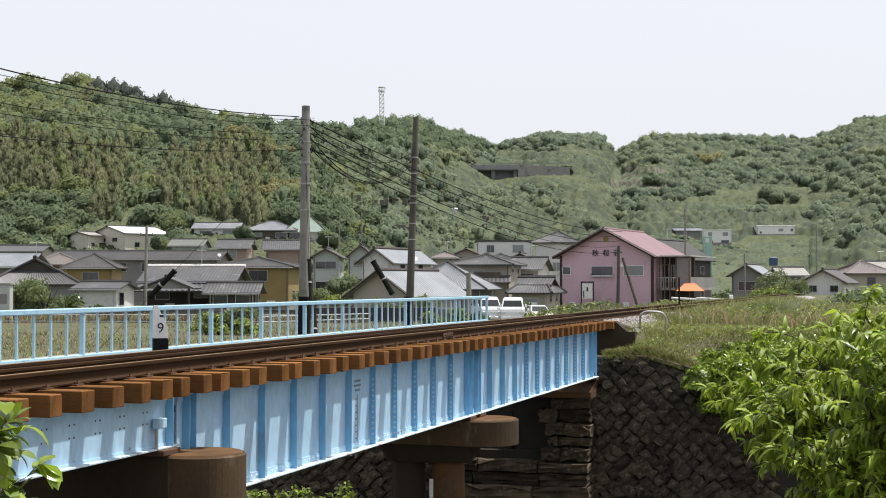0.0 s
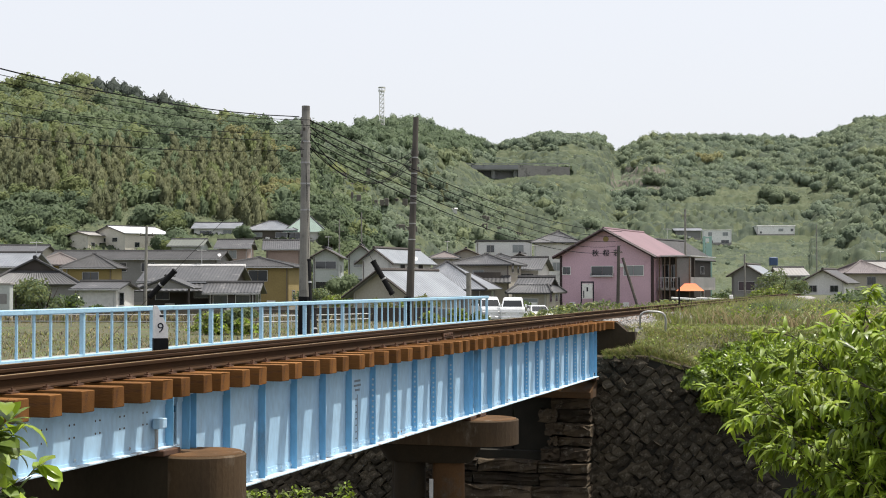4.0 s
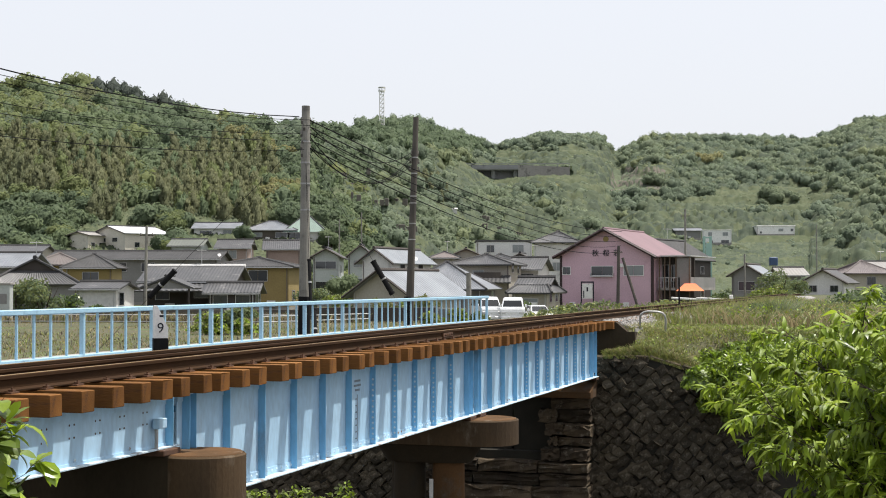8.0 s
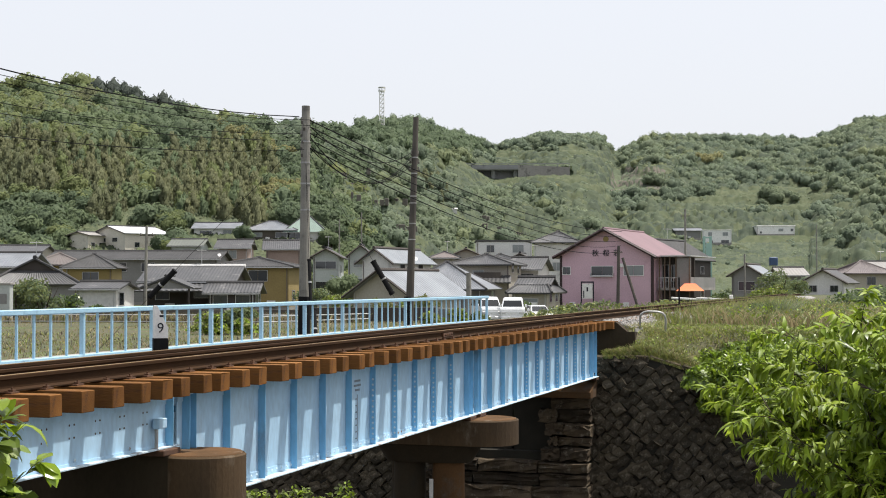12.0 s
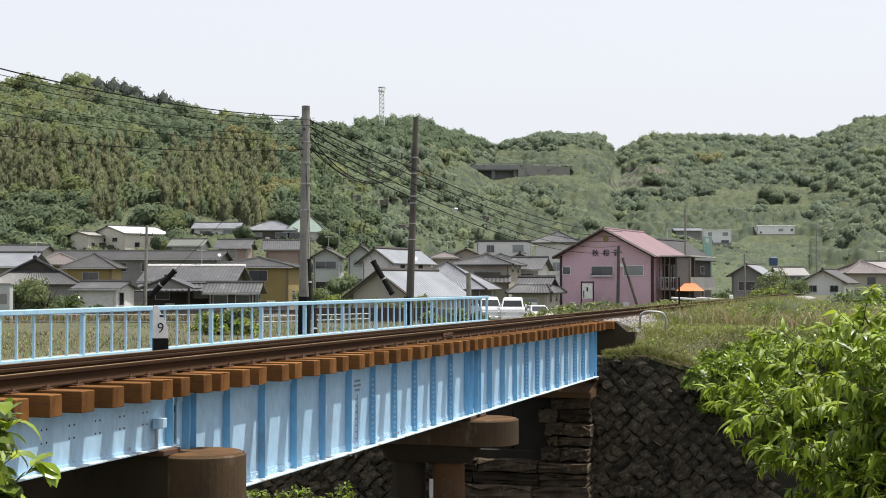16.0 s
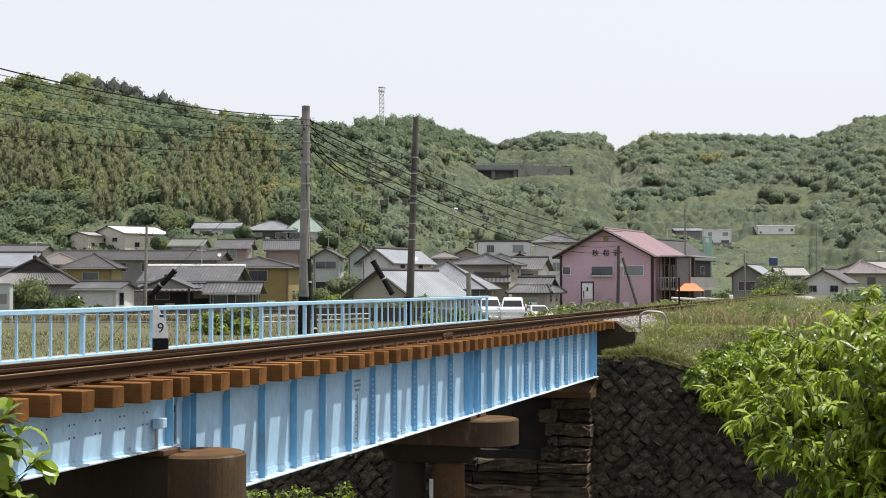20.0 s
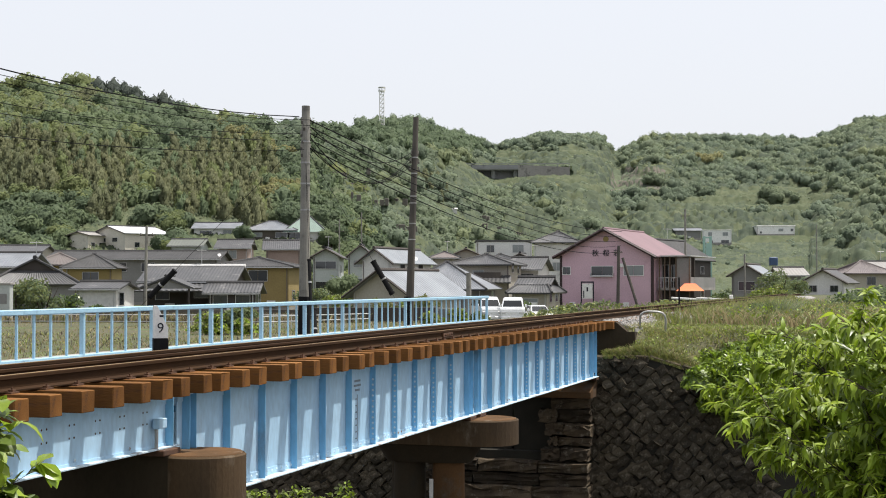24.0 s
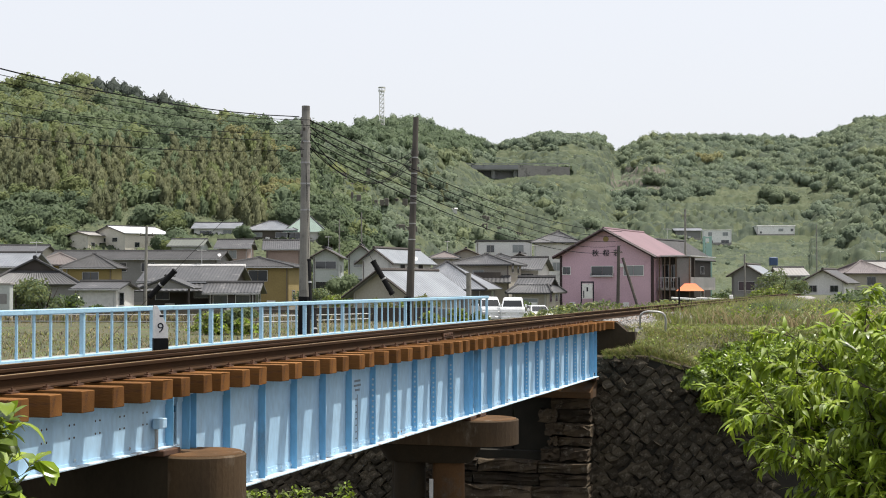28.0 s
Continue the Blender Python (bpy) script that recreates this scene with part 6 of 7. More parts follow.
def plant_hills():
    r = random.Random(21)
    near, far = [], []
    # the nearer hill: bamboo on its flank, broad trees at the foot and the crest
    for row in range(70):
        Y = 238 + row * 3.0
        b = -0.335 - r.random() * 0.02
        while b < -0.05:
            e, foot, top = ridge_of(np.array(b))
            foot, top = float(foot), float(top)
            lx = b
            t = (Y - foot) / (top - foot)
            b += 3.0 * (1.0 + 0.25 * r.random()) / Y
            if t < 0.02 or Y > top + 10:
                continue
            y = Y + r.uniform(-1.8, 1.8)
            x = lx * y
            if y < 262 or (y < 293 and -0.254 < lx < -0.186) or (y < 300 and -0.176 < lx < -0.136) or (y < 296 and -0.138 < lx < -0.077):
                continue
            z = ground_at(x, y)
            el = (z - EYE) / y
            patch2 = float(wobble(np.array(x * 0.11), np.array(y * 0.1), 4.2))
            n1 = 0.010 * float(wobble(np.array(x * 0.09), np.array(y * 0.08), 1.0))
            bamboo = 0.036 < el + n1 < 0.094 and (lx < -0.215 + n1 or -0.188 < lx + n1 < -0.118) and patch2 > -0.85
            if lx < -0.24 and el + n1 < 0.058:
                bamboo = False
            if -0.092 < lx < -0.030 and 0.050 < el < 0.0785 and r.random() < 0.5:
                continue
            if bamboo:
                q = r.uniform(2.1, 3.2)
                near.append((x, y, z - 0.3 * q, q, r.uniform(1.0, 1.5), r.choice(PLUME), 4 if r.random() < 0.8 else r.choice((0, 1))))
            elif r.random() < 0.72:
                if el > 0.112 and lx < -0.235:
                    mi = r.choices((0, 1, 4), (2, 4, 1.5))[0]
                elif el < 0.056:
                    mi = r.choices((0, 1, 2), (3, 0.8, 4))[0]
                else:
                    stand = float(wobble(np.array(x * 0.05), np.array(y * 0.045), 8.3)) + r.gauss(0, 0.25)
                    mi = 1 if stand > 0.25 else 0 if stand > -0.3 else 2
                if lx > -0.125 and el > 0.088:
                    mi = 2 if r.random() < 0.8 else 9
                if t > 0.93 and -0.235 < lx < -0.18:
                    near.append((x, y, z - 1.5, r.uniform(2.0, 3.2), r.uniform(1.3, 1.9), r.choice(MIDC), 6))
                else:
                    near.append((x, y, z - 2.0, r.uniform(2.6, 4.6), r.uniform(0.85, 1.2), r.choice(BROAD if y < 318 or r.random() < 0.15 else MIDC), mi))
    # the farther slope
    for row in range(122):
        Y = 335 + row * 4.35
        b = -0.06 - r.random() * 0.01
        while b < 0.335:
            e, foot, top = ridge_of(np.array(b))
            lx, t = b, (Y - float(foot)) / float(top - foot)
            b += 4.6 * (1.0 + 0.3 * r.random()) / Y
            if t < 0.02 or t > 1.03:
                continue
            y = Y + r.uniform(-2.2, 2.2)
            x = lx * y
            z = ground_at(x, y)
            el = (z - EYE) / y
            n1 = float(wobble(np.array(x * 0.06), np.array(y * 0.05), 1.7))
            share, dark = thicket(lx + 0.004 * n1, el + 0.0025 * n1)
            if 0.012 < lx < 0.062 and 0.030 < el < 0.046 and r.random() < 0.8:
                continue
            if r.random() > share:
                if r.random() < 0.38 and not (0.01 < lx < 0.09 and 0.064 < el < 0.084):
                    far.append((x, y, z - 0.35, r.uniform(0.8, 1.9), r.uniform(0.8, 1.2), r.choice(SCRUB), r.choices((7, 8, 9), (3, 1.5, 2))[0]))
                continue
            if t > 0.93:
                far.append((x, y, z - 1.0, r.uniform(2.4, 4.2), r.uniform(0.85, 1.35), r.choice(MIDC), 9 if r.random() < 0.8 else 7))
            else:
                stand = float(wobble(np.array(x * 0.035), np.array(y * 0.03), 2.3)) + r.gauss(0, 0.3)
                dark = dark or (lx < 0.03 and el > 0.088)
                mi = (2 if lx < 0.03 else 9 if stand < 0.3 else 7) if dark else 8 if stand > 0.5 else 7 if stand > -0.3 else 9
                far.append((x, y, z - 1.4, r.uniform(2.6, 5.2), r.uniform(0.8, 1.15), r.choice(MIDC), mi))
    # the big crowns on the left skyline and a blossoming tree on the slope
    for b in np.arange(-0.236, -0.178, 0.0052):
        y = 424 + r.uniform(-4, 4)
        near.append((b * y, y, ground_at(b * y, y) - 0.5, r.uniform(2.6, 3.6), r.uniform(1.2, 1.8), r.choice(MIDC), 6))
    for x, y, q in ((-119.5, 424, 7), (-127, 426, 6), (-105.5, 428, 6.5), (-109, 430, 6)):
        near.append((x, y, ground_at(x, y) - 3.2, q, 1.15, BROAD[3], 1))
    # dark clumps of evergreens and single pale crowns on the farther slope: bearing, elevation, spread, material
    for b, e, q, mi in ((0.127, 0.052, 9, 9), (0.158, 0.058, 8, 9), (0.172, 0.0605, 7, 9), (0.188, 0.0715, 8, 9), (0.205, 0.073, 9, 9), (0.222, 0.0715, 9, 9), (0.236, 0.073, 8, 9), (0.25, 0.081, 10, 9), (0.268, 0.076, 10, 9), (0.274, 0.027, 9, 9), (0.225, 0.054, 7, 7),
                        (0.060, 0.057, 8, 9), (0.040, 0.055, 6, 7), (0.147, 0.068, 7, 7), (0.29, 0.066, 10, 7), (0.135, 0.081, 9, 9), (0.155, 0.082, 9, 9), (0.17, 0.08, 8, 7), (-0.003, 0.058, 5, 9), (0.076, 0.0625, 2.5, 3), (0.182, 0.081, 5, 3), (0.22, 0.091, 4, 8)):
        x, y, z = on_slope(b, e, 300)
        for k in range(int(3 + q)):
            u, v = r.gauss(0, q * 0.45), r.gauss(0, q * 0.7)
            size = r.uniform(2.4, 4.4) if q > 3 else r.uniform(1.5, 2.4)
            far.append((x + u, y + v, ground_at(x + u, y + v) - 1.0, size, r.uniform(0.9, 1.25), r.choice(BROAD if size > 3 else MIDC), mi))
    # shrubs along the foot of the buildings on the slope
    for x0, x1, y in ((101, 115, 473.5), (79.5, 90, 448.5), (74, 84, 470.5)):
        x = x0
        while x < x1:
            v = y + r.uniform(-2.5, 0.5)
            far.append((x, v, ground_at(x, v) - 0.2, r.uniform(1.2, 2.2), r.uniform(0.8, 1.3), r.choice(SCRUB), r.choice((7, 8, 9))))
            x += r.uniform(0.7, 1.4)
    # a tan bamboo patch by the leaning pole, tan crowns on the nearer hill
    for b, e, n, su, mi in ((-0.012, 0.066, 9, 3.0, 4), (-0.003, 0.062, 8, 3.0, 4), (-0.128, 0.093, 8, 4.0, 3), (-0.118, 0.088, 6, 3.0, 3), (-0.112, 0.056, 7, 3.0, 3), (-0.105, 0.062, 5, 2.5, 3), (-0.142, 0.098, 5, 3.5, 3)):
        x, y, z = on_slope(b, e)
        for k in range(n):
            u, v = r.gauss(0, su), r.gauss(0, su)
            near.append((x + u, y + v, ground_at(x + u, y + v) - 0.6, r.uniform(2.0, 3.2), r.uniform(1.0, 1.3), r.choice(PLUME if mi == 4 else BROAD), mi))
    woods("hill_woods", near, "dense mixed woods and bamboo on the nearer hill")
    woods("far_woods", far, "scrub and trees on the farther terraced hill, haze in their colours")


plant_hills()


# ---- garden trees of the village ----
def garden_tree(x, y, q, hf, mi, z=0.0, trunk=None, seed=0, dense=3):
    r = random.Random(int(x * 31 + y * 17) + seed)
    trunk = (0.15 if q < 1.8 else 0.9) if trunk is None else trunk
    g = thing("tree", ("bushy light green garden tree", "light green leafy garden tree", "dark evergreen garden tree", "yellow-flowering garden tree", "bamboo-like garden tree", "grey-green garden tree")[mi] + " beside the houses", "tree", pose(x, y, z), "garden trees")
    bm = bmesh.new()
    tube(bm, [(0, 0, -0.2), (0.1 * q, 0, trunk), (0.05 * q, 0.05 * q, trunk + q * 0.7)], [0.10 * q * 0.5 + 0.05, 0.07 * q * 0.5 + 0.03, 0.03], 7)
    for k in range(4):
        a = k * 1.6 + r.random()
        tube(bm, [(0.1 * q, 0, trunk), (0.45 * q * math.cos(a), 0.45 * q * math.sin(a), trunk + 0.5 * q)], [0.04 * q * 0.5 + 0.02, 0.015], 5)
    part("trunk", bm, BARK, g)
    V, T, D, off = [], [], [], 0
    for k in range(dense):
        v, t, d = r.choice(BROAD)
        a = r.random() * 6.28
        c, s = math.cos(a), math.sin(a)
        f = 1.0 - 0.12 * k
        D.append(np.stack([d[:, 0] * c - d[:, 1] * s, d[:, 0] * s + d[:, 1] * c, d[:, 2]], 1))
        V.append(np.stack([(v[:, 0] * c - v[:, 1] * s) * q * f, (v[:, 0] * s + v[:, 1] * c) * q * f, v[:, 2] * q * hf * f + trunk * 0.6], 1))
        T.append(t + off)
        off += len(v)
    soup("crown", np.concatenate(V), np.concatenate(T), [WOOD_MATS[mi]], g, smooth=True, normals=np.concatenate(D))


GARDEN = ((-49.5, 272, 3.4, 1.0, 1), (-53, 276, 3.0, 1.0, 2), (-38.5, 284, 2.6, 0.9, 2), (-22.0, 286, 3.0, 1.0, 0), (-33, 262, 2.2, 0.9, 1), (-41, 262, 2.4, 0.9, 0), (-72, 262, 3.6, 1.0, 0), (-78, 255, 3.6, 1.1, 2), (-68.5, 252, 2.6, 1.0, 1), (-47, 250, 2.6, 1.0, 1), (-17, 262, 3.2, 1.0, 0), (-24, 258, 2.6, 0.9, 2), (-40.5, 226, 4.2, 1.1, 1), (-36, 230, 3.5, 1.0, 1), (-19, 222, 3.4, 1.0, 1), (-13, 200, 3.0, 1.1, 1), (-27, 225, 3, 1.0, 0), (26.5, 182, 3.0, 1.1, 2), (43.8, 182, 2.2, 0.9, 2),
          (8.5, 212, 3.0, 1.0, 0), (2.0, 215, 3.4, 1.0, 2), (-8.5, 212, 3.0, 1.0, 0), (-3, 205, 2.6, 0.9, 1), (-10, 150, 2.0, 1.2, 0))
for x, y, q, hf, mi in GARDEN:
    garden_tree(x, y, q, hf, mi, z=ground_at(x, y))


DULL_STALK = leaf_mat("dull_stalk", (0.16, 0.135, 0.10), (0.12, 0.105, 0.08), island=0.35, through=0.3, rough=0.8, big=0.8)


# ---- weeds on the levee and along the track ----
def blades(name, places, label, mats, weights, hmin, hmax, wmin, wmax, seed, bend=0.5):
    """places: n x 3 array of roots. Bent two-step blades."""
    r = np.random.RandomState(seed)
    n = len(places)
    h, w = r.uniform(hmin, hmax, n), r.uniform(wmin, wmax, n)
    a = r.rand(n) * 6.283
    d = np.stack([np.cos(a), np.sin(a), np.zeros(n)], 1)
    side = np.stack([-np.sin(a + 0.8), np.cos(a + 0.8), np.zeros(n)], 1)
    k = r.uniform(0.15, bend, n)[:, None]
    up = np.array((0, 0, 1.0))
    p0 = places
    p1 = places + up * (h * 0.6)[:, None] + d * (h[:, None] * k * 0.35)
    p2 = places + up * (h * 0.95)[:, None] + d * (h[:, None] * k)
    s = side * w[:, None]
    v = np.stack([p0 - s, p0 + s, p1 - s * 0.9, p1 + s * 0.9, p2], 1).reshape(-1, 3)
    o = np.arange(n)[:, None] * 5
    f = np.stack([o + (0, 1, 3), o + (0, 3, 2), o + (2, 3, 4)], 1).reshape(-1, 3)
    mi = np.repeat(r.choice(len(mats), n, p=np.array(weights) / sum(weights)), 3)
    return soup(name, v, f, mats, None, mi, label, "grass", "stuff")


def places(n, s0, s1, l0, l1, seed, keep=None, lift=0.0):
    r = np.random.RandomState(seed)
    s, L = r.uniform(s0, s1, n), r.uniform(l0, l1, n)
    if keep is not None:
        ok = keep(s, L, r)
        s, L = s[ok], L[ok]
    x, y = s * ST - L * CT, s * CT + L * ST
    return np.stack([x, y, height(x, y) - 0.02 + lift], 1)


def clumpy(s, L, r, f=0.9, cut=-0.3, seed=2.0):
    return wobble(s * f, L * f, seed) + 0.5 * r.randn(len(s)) > cut


def leaf_cloud(name, pts, label, mats, size, seed, category="shrub", kind="stuff", up=0.6, parent=None):
    """Ovate leaves of five triangles, facing roughly upwards."""
    r = np.random.RandomState(seed)
    n = len(pts)
    nrm = r.randn(n, 3) * 0.8 + np.array((0, -0.3, up))
    nrm /= np.linalg.norm(nrm, axis=1)[:, None]
    t1 = np.cross(nrm, r.randn(n, 3))
    t1 /= np.linalg.norm(t1, axis=1)[:, None]
    t2 = np.cross(nrm, t1)
    s = r.uniform(size[0], size[1], n)[:, None]
    v = np.stack([pts - t1 * s, pts - t1 * s * 0.2 + t2 * s * 0.55 + nrm * s * 0.12, pts - t1 * s * 0.2 - t2 * s * 0.55 + nrm * s * 0.12, pts + t1 * s * 0.5 + t2 * s * 0.35, pts + t1 * s * 0.5 - t2 * s * 0.35, pts + t1 * s], 1).reshape(-1, 3)
    o = np.arange(n)[:, None] * 6
    f = np.stack([o + (0, 2, 1), o + (1, 2, 4), o + (1, 4, 3), o + (3, 4, 5)], 1).reshape(-1, 3)
    mi = np.repeat(r.choice(len(mats), n), 4)
    return soup(name, v, f, mats, parent, mi, label, category if parent is None else "", kind if parent is None else "")


P = places(52000, 42.5, 84, -13, 6.6, 1, lambda s, L, r: clumpy(s, L, r) & (s > 43.0 + np.clip(L - 2.0, 0, 9) * 1.1))
blades("tall_weeds", P, "tall green and straw-coloured weeds on the river levee", [GRASS, GRASS_DRY, T_LIGHT], (4, 4, 2.5), 0.2, 0.75, 0.012, 0.03, 1, 1.3)
P = places(34000, 39.66, 47, 0.5, 7.7, 2, lambda s, L, r: clumpy(s, L, r, 1.8, -0.6, 6.0))
blades("short_grass", P, "short yellow-green grass on top of the river wall", [GRASS, GRASS_DRY, T_LIGHT], (6, 2, 4), 0.05, 0.20, 0.008, 0.018, 2, 1.7)
P = places(9000, 39.75, 46, 0.5, 7.0, 41, lambda s, L, r: clumpy(s, L, r, 1.4, -0.2, 3.0))
P[:, 2] += np.random.RandomState(41).uniform(0.03, 0.17, len(P))
leaf_cloud("clover", P, "low clover and small leafy weeds on the wall top", [T_LIGHT, GRASS, LEAF_BUSH], (0.02, 0.045), 41, "weeds")
P = places(6200, 39.66, 40.0, 4.0, 7.7, 22)
P[::2] -= np.array((0.16 * ST, 0.16 * CT, 0.03))
blades("wall_tufts", P, "grass tufts hanging over the wall's edge", [GRASS, GRASS_DRY, T_LIGHT], (6, 2, 4), 0.06, 0.24, 0.01, 0.02, 22, 1.4)
P = places(9000, 46, 110, 6.4, 7.6, 3, lambda s, L, r: clumpy(s, L, r, 0.6, -0.2))
blades("trackside_weeds", P, "weeds growing along the ballast", [GRASS, GRASS_DRY, T_LIGHT], (6, 2, 3), 0.15, 0.6, 0.01, 0.025, 3, 0.6)
P = places(15000, 41, 110, 10.3, 15, 4, lambda s, L, r: clumpy(s, L, r, 0.5, -0.1))
blades("trackside_weeds", P, "weeds behind the track before the car park", [GRASS, GRASS_DRY, T_LIGHT], (6, 3, 3), 0.25, 0.85, 0.012, 0.03, 4, 0.6)
P = places(5000, 50, 105, 7.3, 10.4, 6, lambda s, L, r: s > 50 + 10 * r.rand(len(s)), 0.22)
blades("track_grass", P, "sparse green grass between the rails", [GRASS, T_LIGHT], (3, 3), 0.08, 0.28, 0.01, 0.02, 6, 0.6)
P = places(60000, 40, 150, 14, 75, 5, lambda s, L, r: clumpy(s, L, r, 0.12, -0.1, 5.0))
blades("meadow_grass", P, "rough yellow-green grass on the fields behind the bridge", [GRASS, GRASS_DRY, T_LIGHT], (1, 5, 2), 0.03, 0.12, 0.012, 0.03, 5, 1.6)

# a ragged strip of dry weeds along the far edge of the field
r_ = np.random.RandomState(61)
P = np.stack([r_.uniform(-34, -5, 7000), 97 + r_.rand(7000) ** 1.5 * 6, np.zeros(7000)], 1)
P = P[wobble(P[:, 0] * 0.9, P[:, 1] * 0.7, 2.2) + 0.5 * r_.randn(len(P)) > -0.1]
blades("dry_field_weeds", P, "ragged dry brown weeds along the field's far edge", [GRASS_DRY, DULL_STALK, GRASS], (3, 4, 1.5), 0.2, 0.75, 0.02, 0.045, 61, 1.2)
P = places(26000, 44, 98, 14, 44, 62, lambda s, L, r: clumpy(s, L, r, 0.35, -0.05, 1.1))
blades("field_tufts", P, "tufts of dry and green grass on the fields", [GRASS_DRY, DULL_STALK, GRASS, T_LIGHT], (3, 3, 3, 1), 0.06, 0.24, 0.012, 0.03, 62, 1.6)
P = places(9000, 44.5, 62, -2, 6.0, 12, lambda s, L, r: clumpy(s, L, r, 0.8, 0.55, 7.0))
RUSSET = leaf_mat("russet_stalk", (0.26, 0.17, 0.10), (0.20, 0.15, 0.08), island=0.35, through=0.3, rough=0.7, big=0.8)
blades("russet_weeds", P, "reddish brown dry stalks among the weeds", [RUSSET, GRASS_DRY], (4, 1), 0.2, 0.6, 0.006, 0.014, 12, 1.5)

# leafy weeds among the grass
P = places(26000, 43.5, 76, -10, 6.0, 31, lambda s, L, r: clumpy(s, L, r, 1.3, 0.1, 9.0) & (s > 43.0 + np.clip(L - 2.0, 0, 9) * 1.1))
P[:, 2] += np.random.RandomState(31).uniform(0.1, 0.65, len(P))
leaf_cloud("leafy_weeds", P, "leafy green weeds scattered over the levee", [T_LIGHT, LEAF_BUSH, T_MID], (0.03, 0.075), 31, "weeds")

# a big tuft of pampas-like grass
r_ = np.random.RandomState(9)
c = np.array([11.3, 50.5, 0.80])
a = r_.rand(620) * 6.28
q = r_.rand(620) ** 0.7 * 0.32
roots = c + np.stack([q * np.cos(a) * 1.3, q * np.sin(a), -0.05 + 0 * q], 1)
PAMPAS = leaf_mat("pampas_blade", (0.115, 0.15, 0.07), (0.17, 0.205, 0.105), island=0.35, through=0.25, rough=0.5, big=0.5)
blades("pampas_tuft", roots, "large grey-green tuft of arching pampas grass", [PAMPAS, GRASS], (4, 1), 0.8, 1.55, 0.012, 0.022, 9, 1.0)


def mounds(n, spec, seed):
    """Points spread over leafy mounds (x, y, z, rx, ry, rz)."""
    r = np.random.RandomState(seed)
    out = []
    for x, y, z, rx, ry, rz, share in spec:
        m = int(n * share)
        u = r.randn(m, 3)
        u /= np.linalg.norm(u, axis=1)[:, None]
        u[:, 2] = np.abs(u[:, 2])
        bump = 1 + 0.22 * wobble(u[:, 0] * 5, u[:, 2] * 5 + u[:, 1] * 4, x)[:, None]
        out.append(np.array((x, y, z)) + u * np.array((rx, ry, rz)) * bump * r.uniform(0.75, 1.03, (m, 1)))
    return np.concatenate(out)


# creepers that hang over the wall and the low shrubs on the levee
pts = mounds(9000, ((6.75, 38.75, -0.15, 0.42, 0.4, 0.6, 0.14), (7.5, 38.6, -0.35, 0.6, 0.5, 0.95, 0.2), (8.2, 38.6, -0.35, 0.9, 0.9, 1.1, 0.25), (9.2, 39.2, -0.1, 1.2, 1.2, 1.15, 0.3), (7.2, 38.55, -0.75, 0.5, 0.4, 0.7, 0.12), (8.0, 38.4, -1.0, 0.7, 0.5, 1.0, 0.16), (10.6, 40, 0.1, 1.4, 1.4, 1.1, 0.2), (7.6, 39.9, 0.05, 0.9, 0.8, 0.75, 0.22), (8.8, 40.6, 0.25, 1.2, 1.0, 0.85, 0.3), (10.2, 41.6, 0.45, 1.3, 1.0, 0.8, 0.3)), 5)
leaf_cloud("creeper", pts, "leafy green creeper hanging over the stone wall", [LEAF_DARK, LEAF_DARK, LEAF_BUSH, LEAF_BUSH], (0.04, 0.085), 5, "creeper")
pts = mounds(6500, ((19.5, 66, 0.9, 2.6, 2.4, 1.55, 0.5), (22.5, 70, 0.9, 2.6, 2.4, 1.6, 0.3), (17.3, 58, 0.8, 1.8, 2, 1.05, 0.25)), 6)
leaf_cloud("levee_shrub", pts, "dense green shrub on the levee", [LEAF_DARK, T_MID, T_DARK], (0.07, 0.15), 6)
pts = mounds(2600, ((11.2, 52.3, 0.9, 0.7, 0.5, 0.95, 0.6), (10.5, 52.0, 0.9, 0.5, 0.5, 0.45, 0.3)), 7)
leaf_cloud("levee_shrub", pts, "dark shrub behind the pampas tuft", [LEAF_DARK, T_DARK], (0.05, 0.11), 7)
pts = mounds(2500, ((11.8, 78, 0.9, 2.4, 1.2, 0.8, 0.4), (8.6, 84, 0.6, 2.2, 1.2, 1.0, 0.3), (6.0, 80, 0.3, 2.0, 1.2, 1.05, 0.3)), 8)
leaf_cloud("levee_shrub", pts, "leafy weeds along the far side of the track", [T_LIGHT, T_MID, GRASS], (0.07, 0.14), 8)
# moss and seedlings on the bank under the bridge
pts = mounds(1100, ((-3.0, 38.2, -3.55, 1.2, 0.6, 0.6, 0.3), (-1.9, 38.4, -3.7, 0.8, 0.5, 0.4, 0.2), (-3.9, 38.5, -3.45, 0.7, 0.5, 0.75, 0.25), (-2.6, 38.6, -3.3, 0.35, 0.4, 0.65, 0.1), (-4.9, 38.6, -3.3, 0.5, 0.4, 0.5, 0.15)), 9)
leaf_cloud("bank_plants", pts, "small plants at the foot of the river wall", [T_LIGHT, LEAF_BUSH], (0.05, 0.10), 9)


